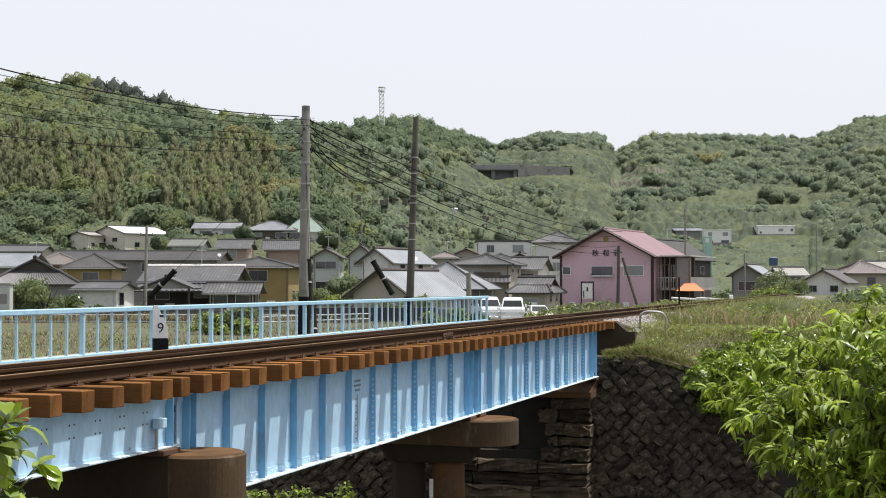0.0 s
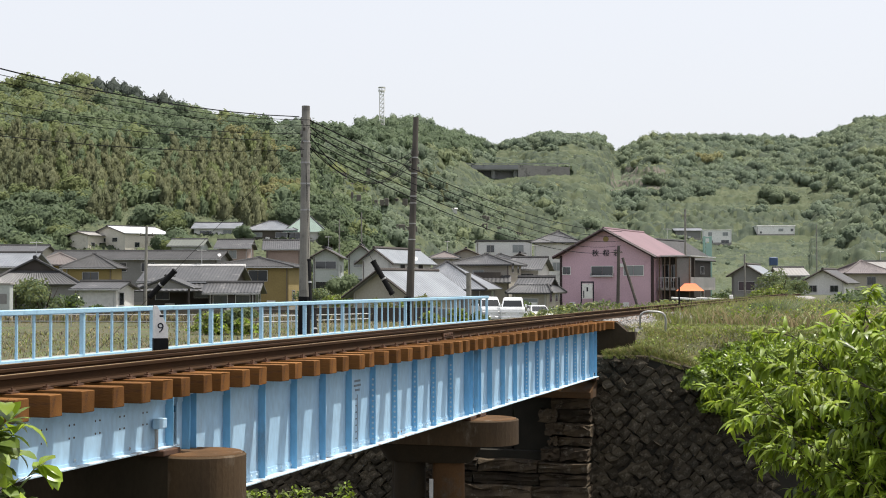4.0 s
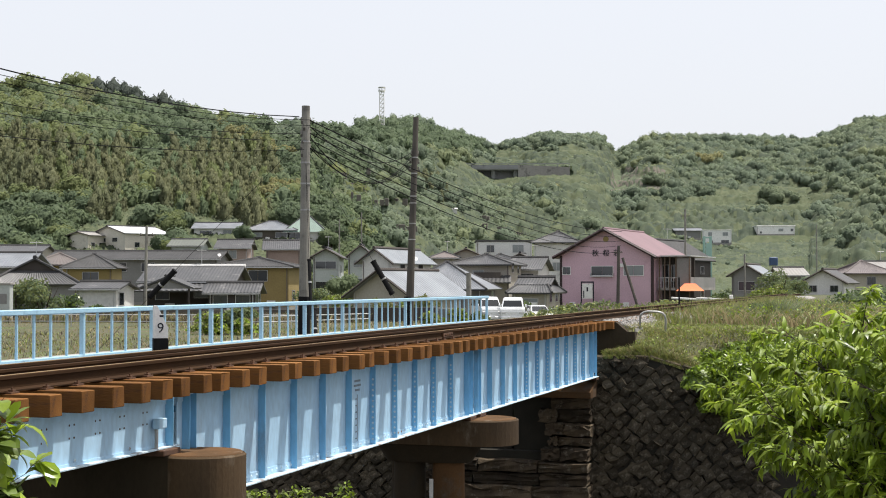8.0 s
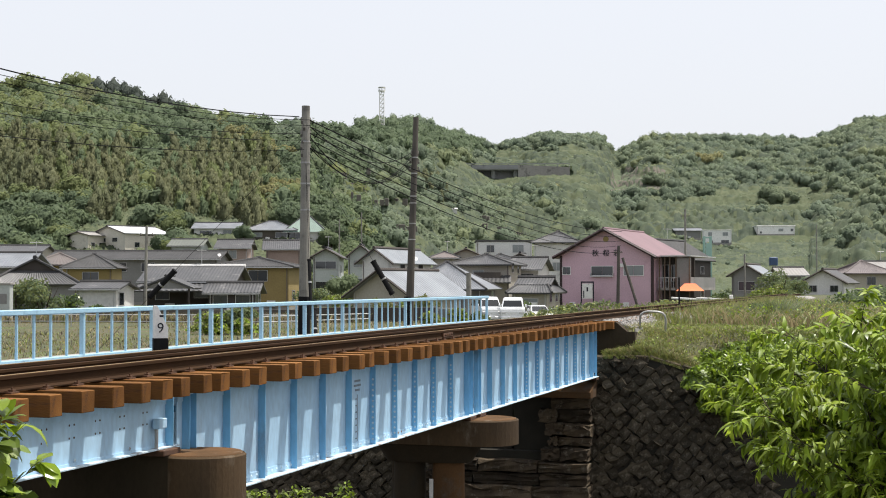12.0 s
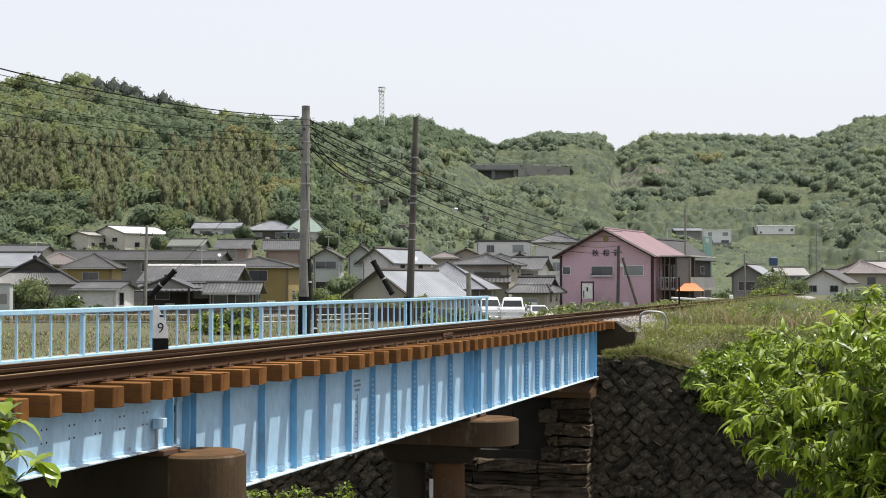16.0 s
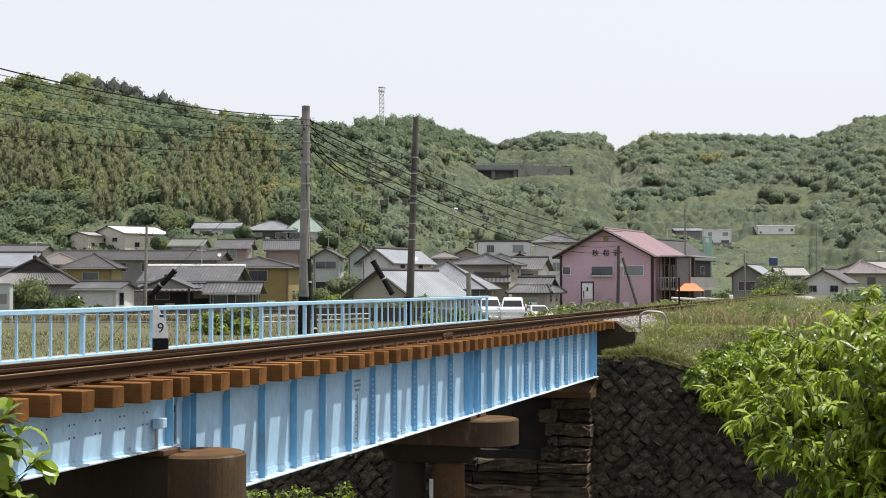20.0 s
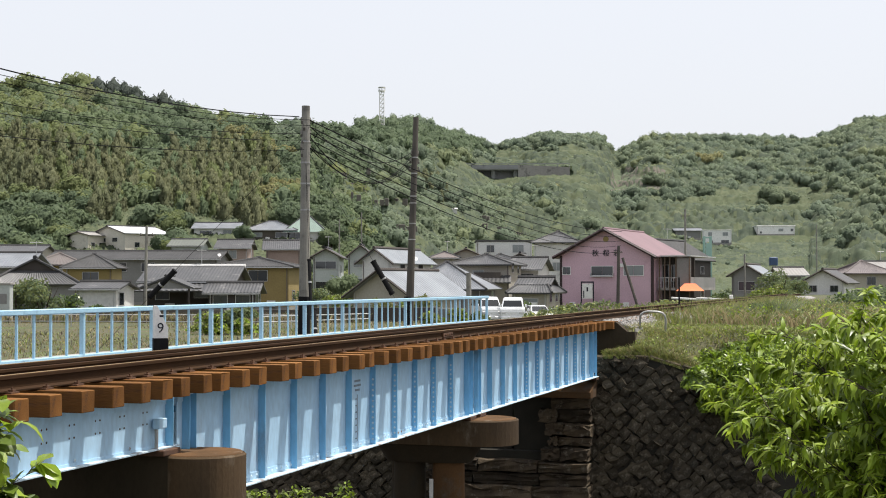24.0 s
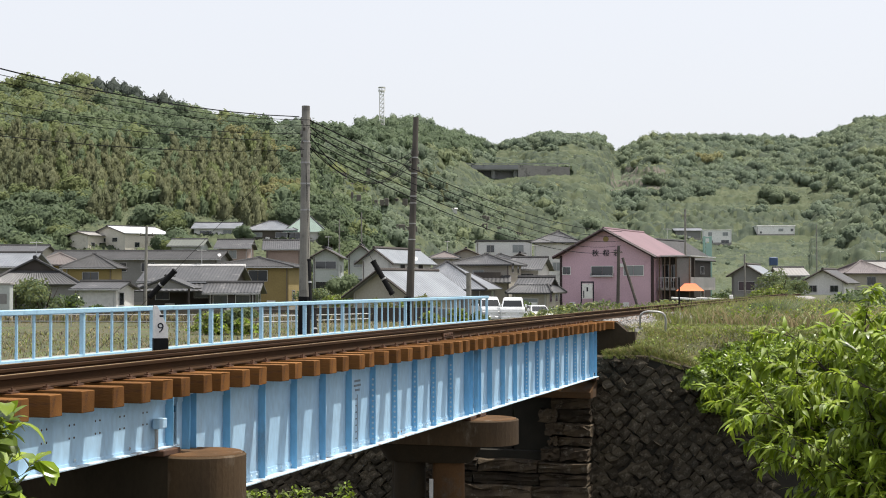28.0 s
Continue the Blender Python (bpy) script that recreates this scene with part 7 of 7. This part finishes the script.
# ---- garden shrubs and small trees between the houses ----
def garden_shrub(x, y, q, hf, mats, label, seed, z=0.0):
    r = random.Random(seed)
    g = thing("garden_shrub", label, "shrub", pose(x, y, z), "garden shrubs")
    bm = bmesh.new()
    for k in range(4):
        a = k * 1.57 + r.random()
        tube(bm, [(0, 0, -0.1), (0.25 * q * math.cos(a), 0.25 * q * math.sin(a), 0.5 * q * hf), (0.55 * q * math.cos(a), 0.55 * q * math.sin(a), 1.0 * q * hf)], [0.05 * q, 0.03 * q, 0.008], 5)
    part("stems", bm, BARK, g)
    spec = [(r.uniform(-0.55, 0.55) * q, r.uniform(-0.4, 0.4) * q, r.uniform(0.05, 0.75) * q * hf, r.uniform(0.35, 0.6) * q, r.uniform(0.35, 0.6) * q, r.uniform(0.35, 0.6) * q * hf, 1 / 7) for _ in range(7)]
    leaf_cloud("foliage", mounds(int(750 * q), spec, seed), "", mats, (0.07, 0.16), seed, parent=g)


LG, MG, DG, YG = [T_LIGHT, LEAF_BUSH, GRASS], [T_MID, T_LIGHT], [LEAF_DARK, T_DARK, T_MID], [T_YELLOW, T_LIGHT]
for i, (x, y, q, hf, mats, label) in enumerate((
        (-30.5, 105, 1.9, 1.3, MG, "olive green garden shrub before a tiled house"), (-28.2, 104, 1.9, 1.25, MG, "olive green garden shrub before a tiled house"), (-26.6, 105, 1.5, 1.05, DG, "green garden shrub beside the storehouse"),
        (-32.2, 103, 1.8, 1.25, MG, "green garden shrub before a tiled house"), (-24.9, 106, 1.0, 0.9, DG, "dark clipped garden shrub by the storehouse"),
        (-11.7, 75, 1.0, 0.9, LG, "loose green shrub on the field"), (-10.7, 76, 1.2, 1.0, MG, "loose green shrub on the field"), (-9.8, 74, 0.9, 0.8, LG, "loose green shrub on the field"), (-12.5, 77, 0.8, 0.7, LG, "loose green shrub on the field"),
        (-9.4, 135, 2.0, 0.9, LG, "leafy green garden tree between houses"), (-12, 137, 2.0, 1.0, MG, "leafy green garden tree between houses"), (-7.0, 134, 2.0, 1.0, MG, "leafy green garden tree between houses"),
        (-4.7, 112, 1.1, 1.1, YG, "yellowish garden shrub before a gabled house"), (-3.2, 112, 1.0, 1.0, LG, "yellowish garden shrub before a gabled house"), (-1.4, 112, 1.3, 1.1, YG, "yellowish garden shrub before a gabled house"),
        (6.2, 122, 1.3, 0.9, DG, "dark garden shrub beside the parked vans"), (4.0, 122, 1.2, 0.9, MG, "green garden shrub beside the parked vans"), (1.2, 92, 0.9, 1.1, LG, "tangled green shrub behind the railing"), (-0.6, 90, 0.8, 0.9, LG, "tangled green shrub behind the railing"), (2.1, 90, 0.8, 1.0, MG, "tangled green shrub behind the railing"),
        (34.3, 150, 2.7, 1.35, MG, "broad green tree between the levee and houses"), (33.0, 148, 2.2, 1.0, LG, "light green tree between the levee and houses"), (36.0, 153, 2.3, 1.25, MG, "broad green tree between the levee and houses"), (32.3, 150, 1.7, 1.0, MG, "green shrub beside a grey house"),
        (50.0, 150, 2.0, 1.0, LG, "light green tree by the pale house"), (29.3, 152, 1.7, 0.9, DG, "dark shrub beside the annex"), (33.5, 140, 1.7, 0.9, MG, "green shrub on the levee's far side"), (31.0, 142, 1.5, 0.8, LG, "light green shrub beside the levee"), (42.5, 150, 1.3, 0.8, DG, "dark green shrub beside the pale house"))):
    garden_shrub(x, y, q, hf, mats, label, 500 + i)


# ---- leafy branches near the camera ----
def leaf_shape(length, width, droop, fold=0.25, broad=False):
    """A pointed leaf along +x, bent down, with a folded midrib: rows of (left, rib, right)."""
    rows = []
    for t, w in ((0.0, 0.05), (0.28, 0.68), (0.58, 1.0), (0.84, 0.72), (1.0, 0.05)) if broad else ((0.0, 0.04), (0.22, 0.72), (0.45, 1.0), (0.72, 0.62), (1.0, 0.0)):
        x, z = length * (t - droop * 0.12 * t * t), -droop * length * t * t * 0.55
        y = width * 0.5 * w
        rows.append(((x, -y, z + y * fold), (x, 0, z), (x, y, z + y * fold)))
    return rows


def branch(name, parent, path, radius, leaves, size, mats, weights, seed, shoots=0, droop=(0.3, 1.2), aspect=0.33, tipwise=0.25, broad=False):
    """A stem along path with leaves, in its parent's space; returned as one part with its leaves as a second mesh under it."""
    r = random.Random(seed)
    path = [Vector(p) for p in path]
    root = path[0].copy()
    bm = bmesh.new()
    n = len(path)
    stems = [(path, radius)]
    for k in range(shoots):
        i = r.uniform(0.3, 0.95) * (n - 1)
        a = path[int(i)].lerp(path[min(int(i) + 1, n - 1)], i - int(i))
        d = (path[-1] - path[0]).normalized()
        o = Vector((r.uniform(-1, 1), r.uniform(-1, 1), r.uniform(-0.3, 0.8))).normalized()
        ln = r.uniform(0.25, 0.5) * (path[-1] - path[0]).length * 0.6
        q = (d * 0.7 + o * 0.8).normalized()
        sub = [a + q * ln * t - Vector((0, 0, 1)) * (0.35 * ln * t * t) for t in (0, 0.33, 0.66, 1)]
        stems.append((sub, radius * 0.5))
    for p, rad in stems:
        tube(bm, [v - root for v in p], [rad * (1 - 0.8 * i / (len(p) - 1)) for i in range(len(p))], 5)
    ob = part(name, bm, BARK, parent)
    ob.matrix_basis = Matrix.Translation(root)
    V, F, M = [], [], []
    per = leaves // len(stems)
    for p, rad in stems:
        for k in range(per):
            t = 1 - (1 - tipwise) * r.random() ** 1.15 if p is not path else 1 - 0.8 * r.random() ** 1.1
            i = min(t * (len(p) - 1), len(p) - 1.001)
            a, b = p[int(i)], p[int(i) + 1]
            c = a.lerp(b, i - int(i)) - root
            along = (b - a).normalized()
            out = along.cross(Vector((r.gauss(0, 1), r.gauss(0, 1), r.gauss(0, 1)))).normalized()
            dirn = (out * 0.8 + along * 0.6 + Vector((0, 0, r.uniform(-0.5, 0.15)))).normalized()
            up = Vector((r.gauss(0, 0.35), r.gauss(0, 0.35) - 0.15, 1))
            side = up.cross(dirn).normalized()
            nz = dirn.cross(side)
            ln = r.uniform(*size)
            o = len(V)
            for row in leaf_shape(ln, ln * aspect * r.uniform(0.85, 1.15), r.uniform(*droop), broad=broad):
                for x, y, z in row:
                    V.append(c + dirn * x + side * y + nz * z)
            mi = r.choices(range(len(mats)), weights)[0]
            for j in range(4):
                for h in (0, 1):
                    q = o + j * 3 + h
                    F.append((q, q + 1, q + 4, q + 3))
                    M.append(mi)
    me = soup("leaves", [tuple(v) for v in V], F, mats, ob, M, smooth=True)
    return ob


def near_bush():
    r = random.Random(33)
    g = thing("peach_like_bush", "lush green bush with long drooping pointed leaves on the bank", "bush", pose(3.6, 11.2, 0.0))
    base = Vector((3.6, 11.2, 0.0))
    out = []
    zt = lambda x: float(np.interp(x, (2.0, 2.2, 2.4, 2.7, 3.0, 3.4, 4.2), (1.70, 1.84, 2.05, 2.34, 2.50, 2.58, 2.62)))
    zl = lambda x: float(np.interp(x, (2.0, 2.15, 2.35, 2.55, 2.75, 3.2), (1.70, 1.44, 1.25, 1.08, 0.85, 0.6)))
    for i in range(158):
        x = 2.22 + 1.9 * ((i + 0.5) / 96) ** 0.85 if i < 96 else r.uniform(2.75, 4.1)
        k = r.random()
        z = zl(x) + (zt(x) - zl(x)) * (0.15 + (0.80 if i < 136 else 0.45) * k)
        y = 11.2 + r.uniform(-1.1, 1.0)
        tip = Vector((x, y, z))
        root = Vector((3.7 + r.uniform(-0.3, 0.6), 11.4 + r.uniform(-0.4, 0.4), r.uniform(-0.1, 0.9)))
        mid = root.lerp(tip, 0.55) + Vector((0, 0, 0.16 * (tip - root).length))
        path = []
        for t in (0, 0.2, 0.4, 0.6, 0.8, 1.0):
            p = root * (1 - t) ** 2 + mid * 2 * t * (1 - t) + tip * t * t
            path.append(p - base)
        young = z > zt(x) - 0.3
        out.append((branch("branch", g, path, 0.010, 200, (0.065, 0.132), [LEAF_BUSH, LEAF_YOUNG, LEAF_DARK], (5, 5 if young else 3.4, 0.6 if young else 1.3), 100 + i, shoots=5, droop=(0.8, 2.0)), tip - root))
    bm = bmesh.new()
    tube(bm, [(0.1, 0.2, -1.0), (0.1, 0.2, 0.4), (0.3, 0.1, 1.2)], [0.06, 0.045, 0.02], 8)
    part("trunk", bm, BARK, g)
    return out


def near_sprig():
    g = thing("sprig", "glossy light green sprig at the edge of the bank", "sprig", pose(-1.75, 5.0, 1.6))
    base = Vector((-1.75, 5.0, 1.6))
    out = []
    for i, (root, tip, n) in enumerate((((-1.72, 5.0, 1.7), (-1.40, 4.95, 2.13), 26), ((-1.75, 5.05, 1.75), (-1.48, 5.0, 2.21), 22), ((-1.70, 5.0, 1.65), (-1.37, 4.95, 1.97), 26), ((-1.70, 4.95, 1.62), (-1.36, 4.9, 1.89), 26),
                                        ((-1.75, 5.1, 1.65), (-1.47, 5.1, 2.02), 28), ((-1.68, 5.0, 1.6), (-1.42, 5.0, 1.88), 26), ((-1.74, 4.95, 1.7), (-1.47, 4.95, 2.10), 24), ((-1.74, 5.0, 1.66), (-1.52, 5.0, 1.98), 24), ((-1.70, 4.9, 1.6), (-1.44, 4.95, 1.94), 24), ((-1.74, 4.95, 1.6), (-1.50, 4.9, 1.87), 24), ((-1.72, 5.05, 1.7), (-1.50, 5.05, 2.14), 20))):
        a, b = Vector(root), Vector(tip)
        mid = a.lerp(b, 0.5) + Vector((-0.03, 0, 0.07))
        path = [a * (1 - t) ** 2 + mid * 2 * t * (1 - t) + b * t * t - base for t in (0, 0.25, 0.5, 0.75, 1)]
        out.append((branch("twig", g, path, 0.004, int(n * 1.3), (0.065, 0.11), [LEAF_YOUNG, LEAF_GLOSS, LEAF_DARK], (2.2, 4, 2.5) if i < 3 else (1, 3, 5), 300 + i, shoots=2, droop=(0.2, 1.1), aspect=0.54, broad=True), b - a))
    return out


BUSH = near_bush()
SPRIG = near_sprig()


# ---- parked vehicles ----
CAR_WHITE = mat("white_car_paint", (0.78, 0.79, 0.80), (0.74, 0.75, 0.76), rough=0.25, big=1, fine=10, bump=0, spec=0.6)
TYRE = mat("tyre", (0.02, 0.02, 0.02), (0.03, 0.03, 0.03), rough=0.85, big=5, fine=40, bump=0.1)
LAMP = mat("headlight_glass", (0.6, 0.6, 0.6), (0.5, 0.5, 0.5), rough=0.15, big=5, fine=40, bump=0)


def vehicle(label, x, y, z, turn, L, W, H, hood, cab):
    """hood: length of the bonnet; cab: (front slope, rear slope). Its front looks to local -y."""
    g = thing("car" if hood > 0.6 else "van", label, "car" if hood > 0.6 else "van", pose(x, y, z, 0, 0, turn), "parked vehicles")
    a = W / 2
    zc = 0.28
    belt = H * 0.60 if hood < 0.6 else H * 0.64
    f0 = -L / 2
    prof = [(f0, zc), (f0, belt * 0.8), (f0 + hood * 0.2, belt), (f0 + hood, belt * 1.04), (L / 2, belt * 1.04), (L / 2, zc)]
    bm = bmesh.new()
    prism(bm, prof, -a, a, "x")
    bmesh.ops.bevel(bm, geom=bm.edges[:], offset=0.05, segments=2, affect="EDGES")
    part("body", bm, CAR_WHITE, g)
    bm = bmesh.new()
    w1 = a - 0.05
    w2 = a - 0.18
    y0, y1, y2, y3 = f0 + hood, f0 + hood + cab[0], L / 2 - cab[1], L / 2 - 0.02
    zb = belt * 1.02
    lo = [bm.verts.new(p) for p in ((-w1, y0, zb), (w1, y0, zb), (w1, y3, zb), (-w1, y3, zb))]
    hi = [bm.verts.new(p) for p in ((-w2, y1, H), (w2, y1, H), (w2, y2, H), (-w2, y2, H))]
    bm.faces.new(hi)
    for i in range(4):
        j = (i + 1) % 4
        bm.faces.new((lo[i], lo[j], hi[j], hi[i]))
    bm.faces.new(lo[::-1])
    bmesh.ops.recalc_face_normals(bm, faces=bm.faces[:])
    bmesh.ops.bevel(bm, geom=bm.edges[:], offset=0.05, segments=2, affect="EDGES")
    part("cabin", bm, CAR_WHITE, g)
    # glass, set a little proud of the cabin
    def pane(name, p):
        bm = bmesh.new()
        p = [Vector(q) for q in p]
        n = (p[1] - p[0]).cross(p[3] - p[0]).normalized() * 0.012
        a_, b_ = [bm.verts.new(q + n) for q in p], [bm.verts.new(q - n) for q in p]
        bm.faces.new(a_)
        bm.faces.new(b_[::-1])
        for i in range(4):
            j = (i + 1) % 4
            bm.faces.new((a_[i], b_[i], b_[j], a_[j]))
        bmesh.ops.recalc_face_normals(bm, faces=bm.faces[:])
        part(name, bm, PANE_CAR, g, "dark tinted glass")
    k0, k1 = 0.10, 0.86 if hood > 0.6 else 0.70
    LO = [Vector((-w1, y0, zb)), Vector((w1, y0, zb)), Vector((w1, y3, zb)), Vector((-w1, y3, zb))]
    HI = [Vector((-w2, y1, H)), Vector((w2, y1, H)), Vector((w2, y2, H)), Vector((-w2, y2, H))]
    at = lambda i, j, u, k: LO[i].lerp(LO[j], u).lerp(HI[i].lerp(HI[j], u), k)
    pane("windscreen", [at(0, 1, 0.06, k0), at(0, 1, 0.94, k0), at(0, 1, 0.94, k1), at(0, 1, 0.06, k1)])
    for i, j in ((1, 2), (3, 0)):
        for u0, u1 in ((0.06, 0.36), (0.40, 0.66), (0.70, 0.94)):
            pane("side_window", [at(i, j, u0, k0), at(i, j, u1, k0), at(i, j, u1, k1), at(i, j, u0, k1)])
    for sx in (-1, 1):
        part("headlight", boxed(sx * (a - 0.22) - 0.13, sx * (a - 0.22) + 0.13, f0 - 0.015, f0 + 0.05, belt * 0.6, belt * 0.75, bevel=0.02), LAMP, g)
        part("mirror", boxed(sx * (a + 0.08) - 0.06, sx * (a + 0.08) + 0.06, y0 + 0.25, y0 + 0.37, zb + 0.05, zb + 0.22, bevel=0.02), CAR_WHITE, g)
        for wy in (f0 + 0.65, L / 2 - 0.65):
            bm = bmesh.new()
            tube(bm, [(sx * (a - 0.2), wy, 0.29), (sx * (a + 0.01), wy, 0.29)], 0.29, 14)
            wh = part("wheel", bm, TYRE, g)
            bm = bmesh.new()
            tube(bm, [(sx * (a + 0.0), wy, 0.29), (sx * (a + 0.02), wy, 0.29)], 0.17, 12)
            part("rim", bm, STEEL, wh)
    part("bumper", boxed(-a + 0.05, a - 0.05, f0 - 0.05, f0 + 0.1, 0.25, 0.45, bevel=0.03), CAR_WHITE, g)
    part("number_plate", boxed(-0.16, 0.16, f0 - 0.06, f0 - 0.05, 0.33, 0.45), WHITE, g)


vehicle("white van with dark windows parked behind the railing", 2.86, 97.5, 0.0, 12, 3.4, 1.48, 1.72, 0.35, (0.45, 0.15))
vehicle("white van with a tinted windscreen parked beside the track", 4.62, 97, 0.0, -4, 3.4, 1.56, 1.68, 0.35, (0.45, 0.15))
vehicle("low white car parked behind the weeds", 6.27, 97, -0.05, 8, 3.4, 1.36, 1.2, 0.85, (0.75, 0.6))

# ---- thin pale fences on the fields ----
def fence(label, x0, y0, x1, y1, z, rails=(0.35, 0.75), posts=8, r=0.03):
    g = thing("pipe_fence", label, "fence", None, "field fences")
    a, b = Vector((x0, y0, z)), Vector((x1, y1, z))
    for h in rails:
        bm = bmesh.new()
        tube(bm, [a + Vector((0, 0, h)), b + Vector((0, 0, h))], r, 6)
        part("rail", bm, FRAME, g)
    for i in range(posts + 1):
        p = a.lerp(b, i / posts)
        bm = bmesh.new()
        tube(bm, [p, p + Vector((0, 0, rails[-1] + 0.05))], r, 6)
        part("post", bm, FRAME, g)


fence("thin pale pipe fence across the fields", -27, 88, -7.5, 86, 0.0)
fence("thin pale pipe fence before the houses", -9.8, 80, -4.4, 88, 0.0, (0.5, 0.8), 4)

for x0, x1, y, h, m_ in ((-36, -9.5, 104, 0.75, W_BROWN), (-9, -0.5, 98, 1.0, W_DARK), (-0.3, 2.0, 100, 0.9, W_GREY)):
    ob = part("garden_wall", boxed(x0, x1, y, y + 0.25, -0.2, h, bevel=0.02), m_, None, "low brown wall along the gardens")
    tagged(ob, "", "wall", "garden walls")

# ---- odd things of the village ----
PALE_GREEN = mat("pale_green_paint", (0.34, 0.52, 0.44), (0.29, 0.46, 0.39), rough=0.6, big=1, fine=10, bump=0.05)
BLUE_SHEET = mat("dull_blue_sheet", (0.05, 0.09, 0.19), (0.04, 0.075, 0.15), rough=0.6, big=1, fine=10, bump=0.1)
gt = thing("green_tower", "pale green steel frame tower behind the dark roof", "frame tower", pose(34.2, 190, 0))
for sx in (-0.42, 0.42):
    for sy in (-0.42, 0.42):
        part("leg", boxed(sx - 0.09, sx + 0.09, sy - 0.09, sy + 0.09, 0, 8.7), PALE_GREEN, gt)
for i in range(6):
    z = 1.2 + 1.45 * i
    for sy in (-0.42, 0.42):
        part("rung", boxed(-0.33, 0.33, sy - 0.06, sy + 0.06, z, z + 0.16), PALE_GREEN, gt)
part("panel", boxed(-0.25, 0.35, -0.5, -0.44, 5.9, 7.8), PALE_GREEN, gt)
# unidentified blue shape, its height set to fit the camera's view
tp = thing("blue_shape", "dull blue shape raised on thin posts", "cover", pose(41.6, 185, 0))
part("sheet", boxed(-0.5, 0.5, -0.4, 0.4, 4.85, 5.9, bevel=0.08), BLUE_SHEET, tp)
for sx in (-0.45, 0.42):
    part("post", boxed(sx, sx + 0.05, -0.03, 0.03, 0, 4.85), FRAME, tp)
ws = thing("white_stake", "short white marker stake in the weeds", "stake", pose(16.6, 84, 0.9, 0, -8, 0))
part("stake", boxed(-0.1, 0.1, -0.05, 0.05, 0, 1.05, bevel=0.02), WHITE, ws)
gp = thing("gate_pillar", "grey-green concrete gate pillar beside the garden", "pillar", pose(-30.1, 101, 0))
part("shaft", boxed(-0.45, 0.45, -0.4, 0.4, -0.2, 2.5, bevel=0.03), W_MINT, gp)
part("cap", boxed(-0.52, 0.52, -0.47, 0.47, 2.5, 2.65, bevel=0.02), CONC_PALE, gp)
part("plate", boxed(-0.25, 0.25, -0.42, -0.405, 1.2, 1.9), W_GREY, gp)
for x, y, z in ((-27.0, 177.3, 6.0), (-2.6, 138.0, 4.9)):
    d = thing("satellite_dish", "small white satellite dish on a thin arm", "satellite dish", pose(x, y, z, 55, 0, 20) @ Matrix.Scale(0.62, 4), "dishes")
    bm = bmesh.new()
    tube(bm, [(0, 0, 0), (0, 0, 0.07), (0, 0, 0.12)], [0.08, 0.3, 0.36], 12)
    part("bowl", bm, WHITE, d)
    part("arm", boxed(-0.025, 0.025, -0.025, 0.025, -0.7, 0.0), FRAME, d)
build_revetment()


# ---- wind in the near leaves ----
# how far the gusts push the leaves, by time (1: the strongest gust)
GUST_T = (0, 3.5, 6.5, 7.5, 8.0, 8.5, 9.0, 9.5, 10.0, 10.5, 11.0, 11.5, 12.5, 14.5, 15.0, 16.0, 16.5, 17.0, 18.0, 20.0, 21.5, 24.0, 25.0, 26.0, 27.5, 28.0)
GUST_A = (-0.1, 0.0, -0.2, 0.0, 0.05, 0.25, 0.5, 1.0, 0.0, 0.7, -0.15, 0.3, 0.25, 0.3, 0.0, 0.25, -0.2, -0.1, 0.05, 0.05, 0.15, 0.45, 0.0, 0.0, 0.25, -0.1)


def motions():
    r = random.Random(77)
    for group, amp, own in ((BUSH, 1.5, 0.35), (SPRIG, 5.5, 2.2)):
        for ob, way in group:
            rest = ob.matrix_basis.copy()
            p1, p2, f1, k = r.uniform(0, 6.28), r.uniform(0, 6.28), r.uniform(0.7, 1.3), r.uniform(0.7, 1.25)
            late = r.uniform(0, 0.12)
            rows = []
            for i in range(71):
                t = 0.4 * i
                gust = float(np.interp(t - late, GUST_T, GUST_A))
                # leaves are nearly still in the first seconds
                calm = 0.15 + 0.85 * min(1.0, max(0.0, (t - 7.5) / 1.5))
                lean = amp * k * gust + own * calm * math.sin(f1 * t * 2 + p1)
                turn = own * calm * 0.6 * math.sin(1.7 * f1 * t + p2)
                rows.append((t, rest @ pose(0, 0, 0, turn, -lean, turn * 0.5)))
            walk(ob, rows)


motions()
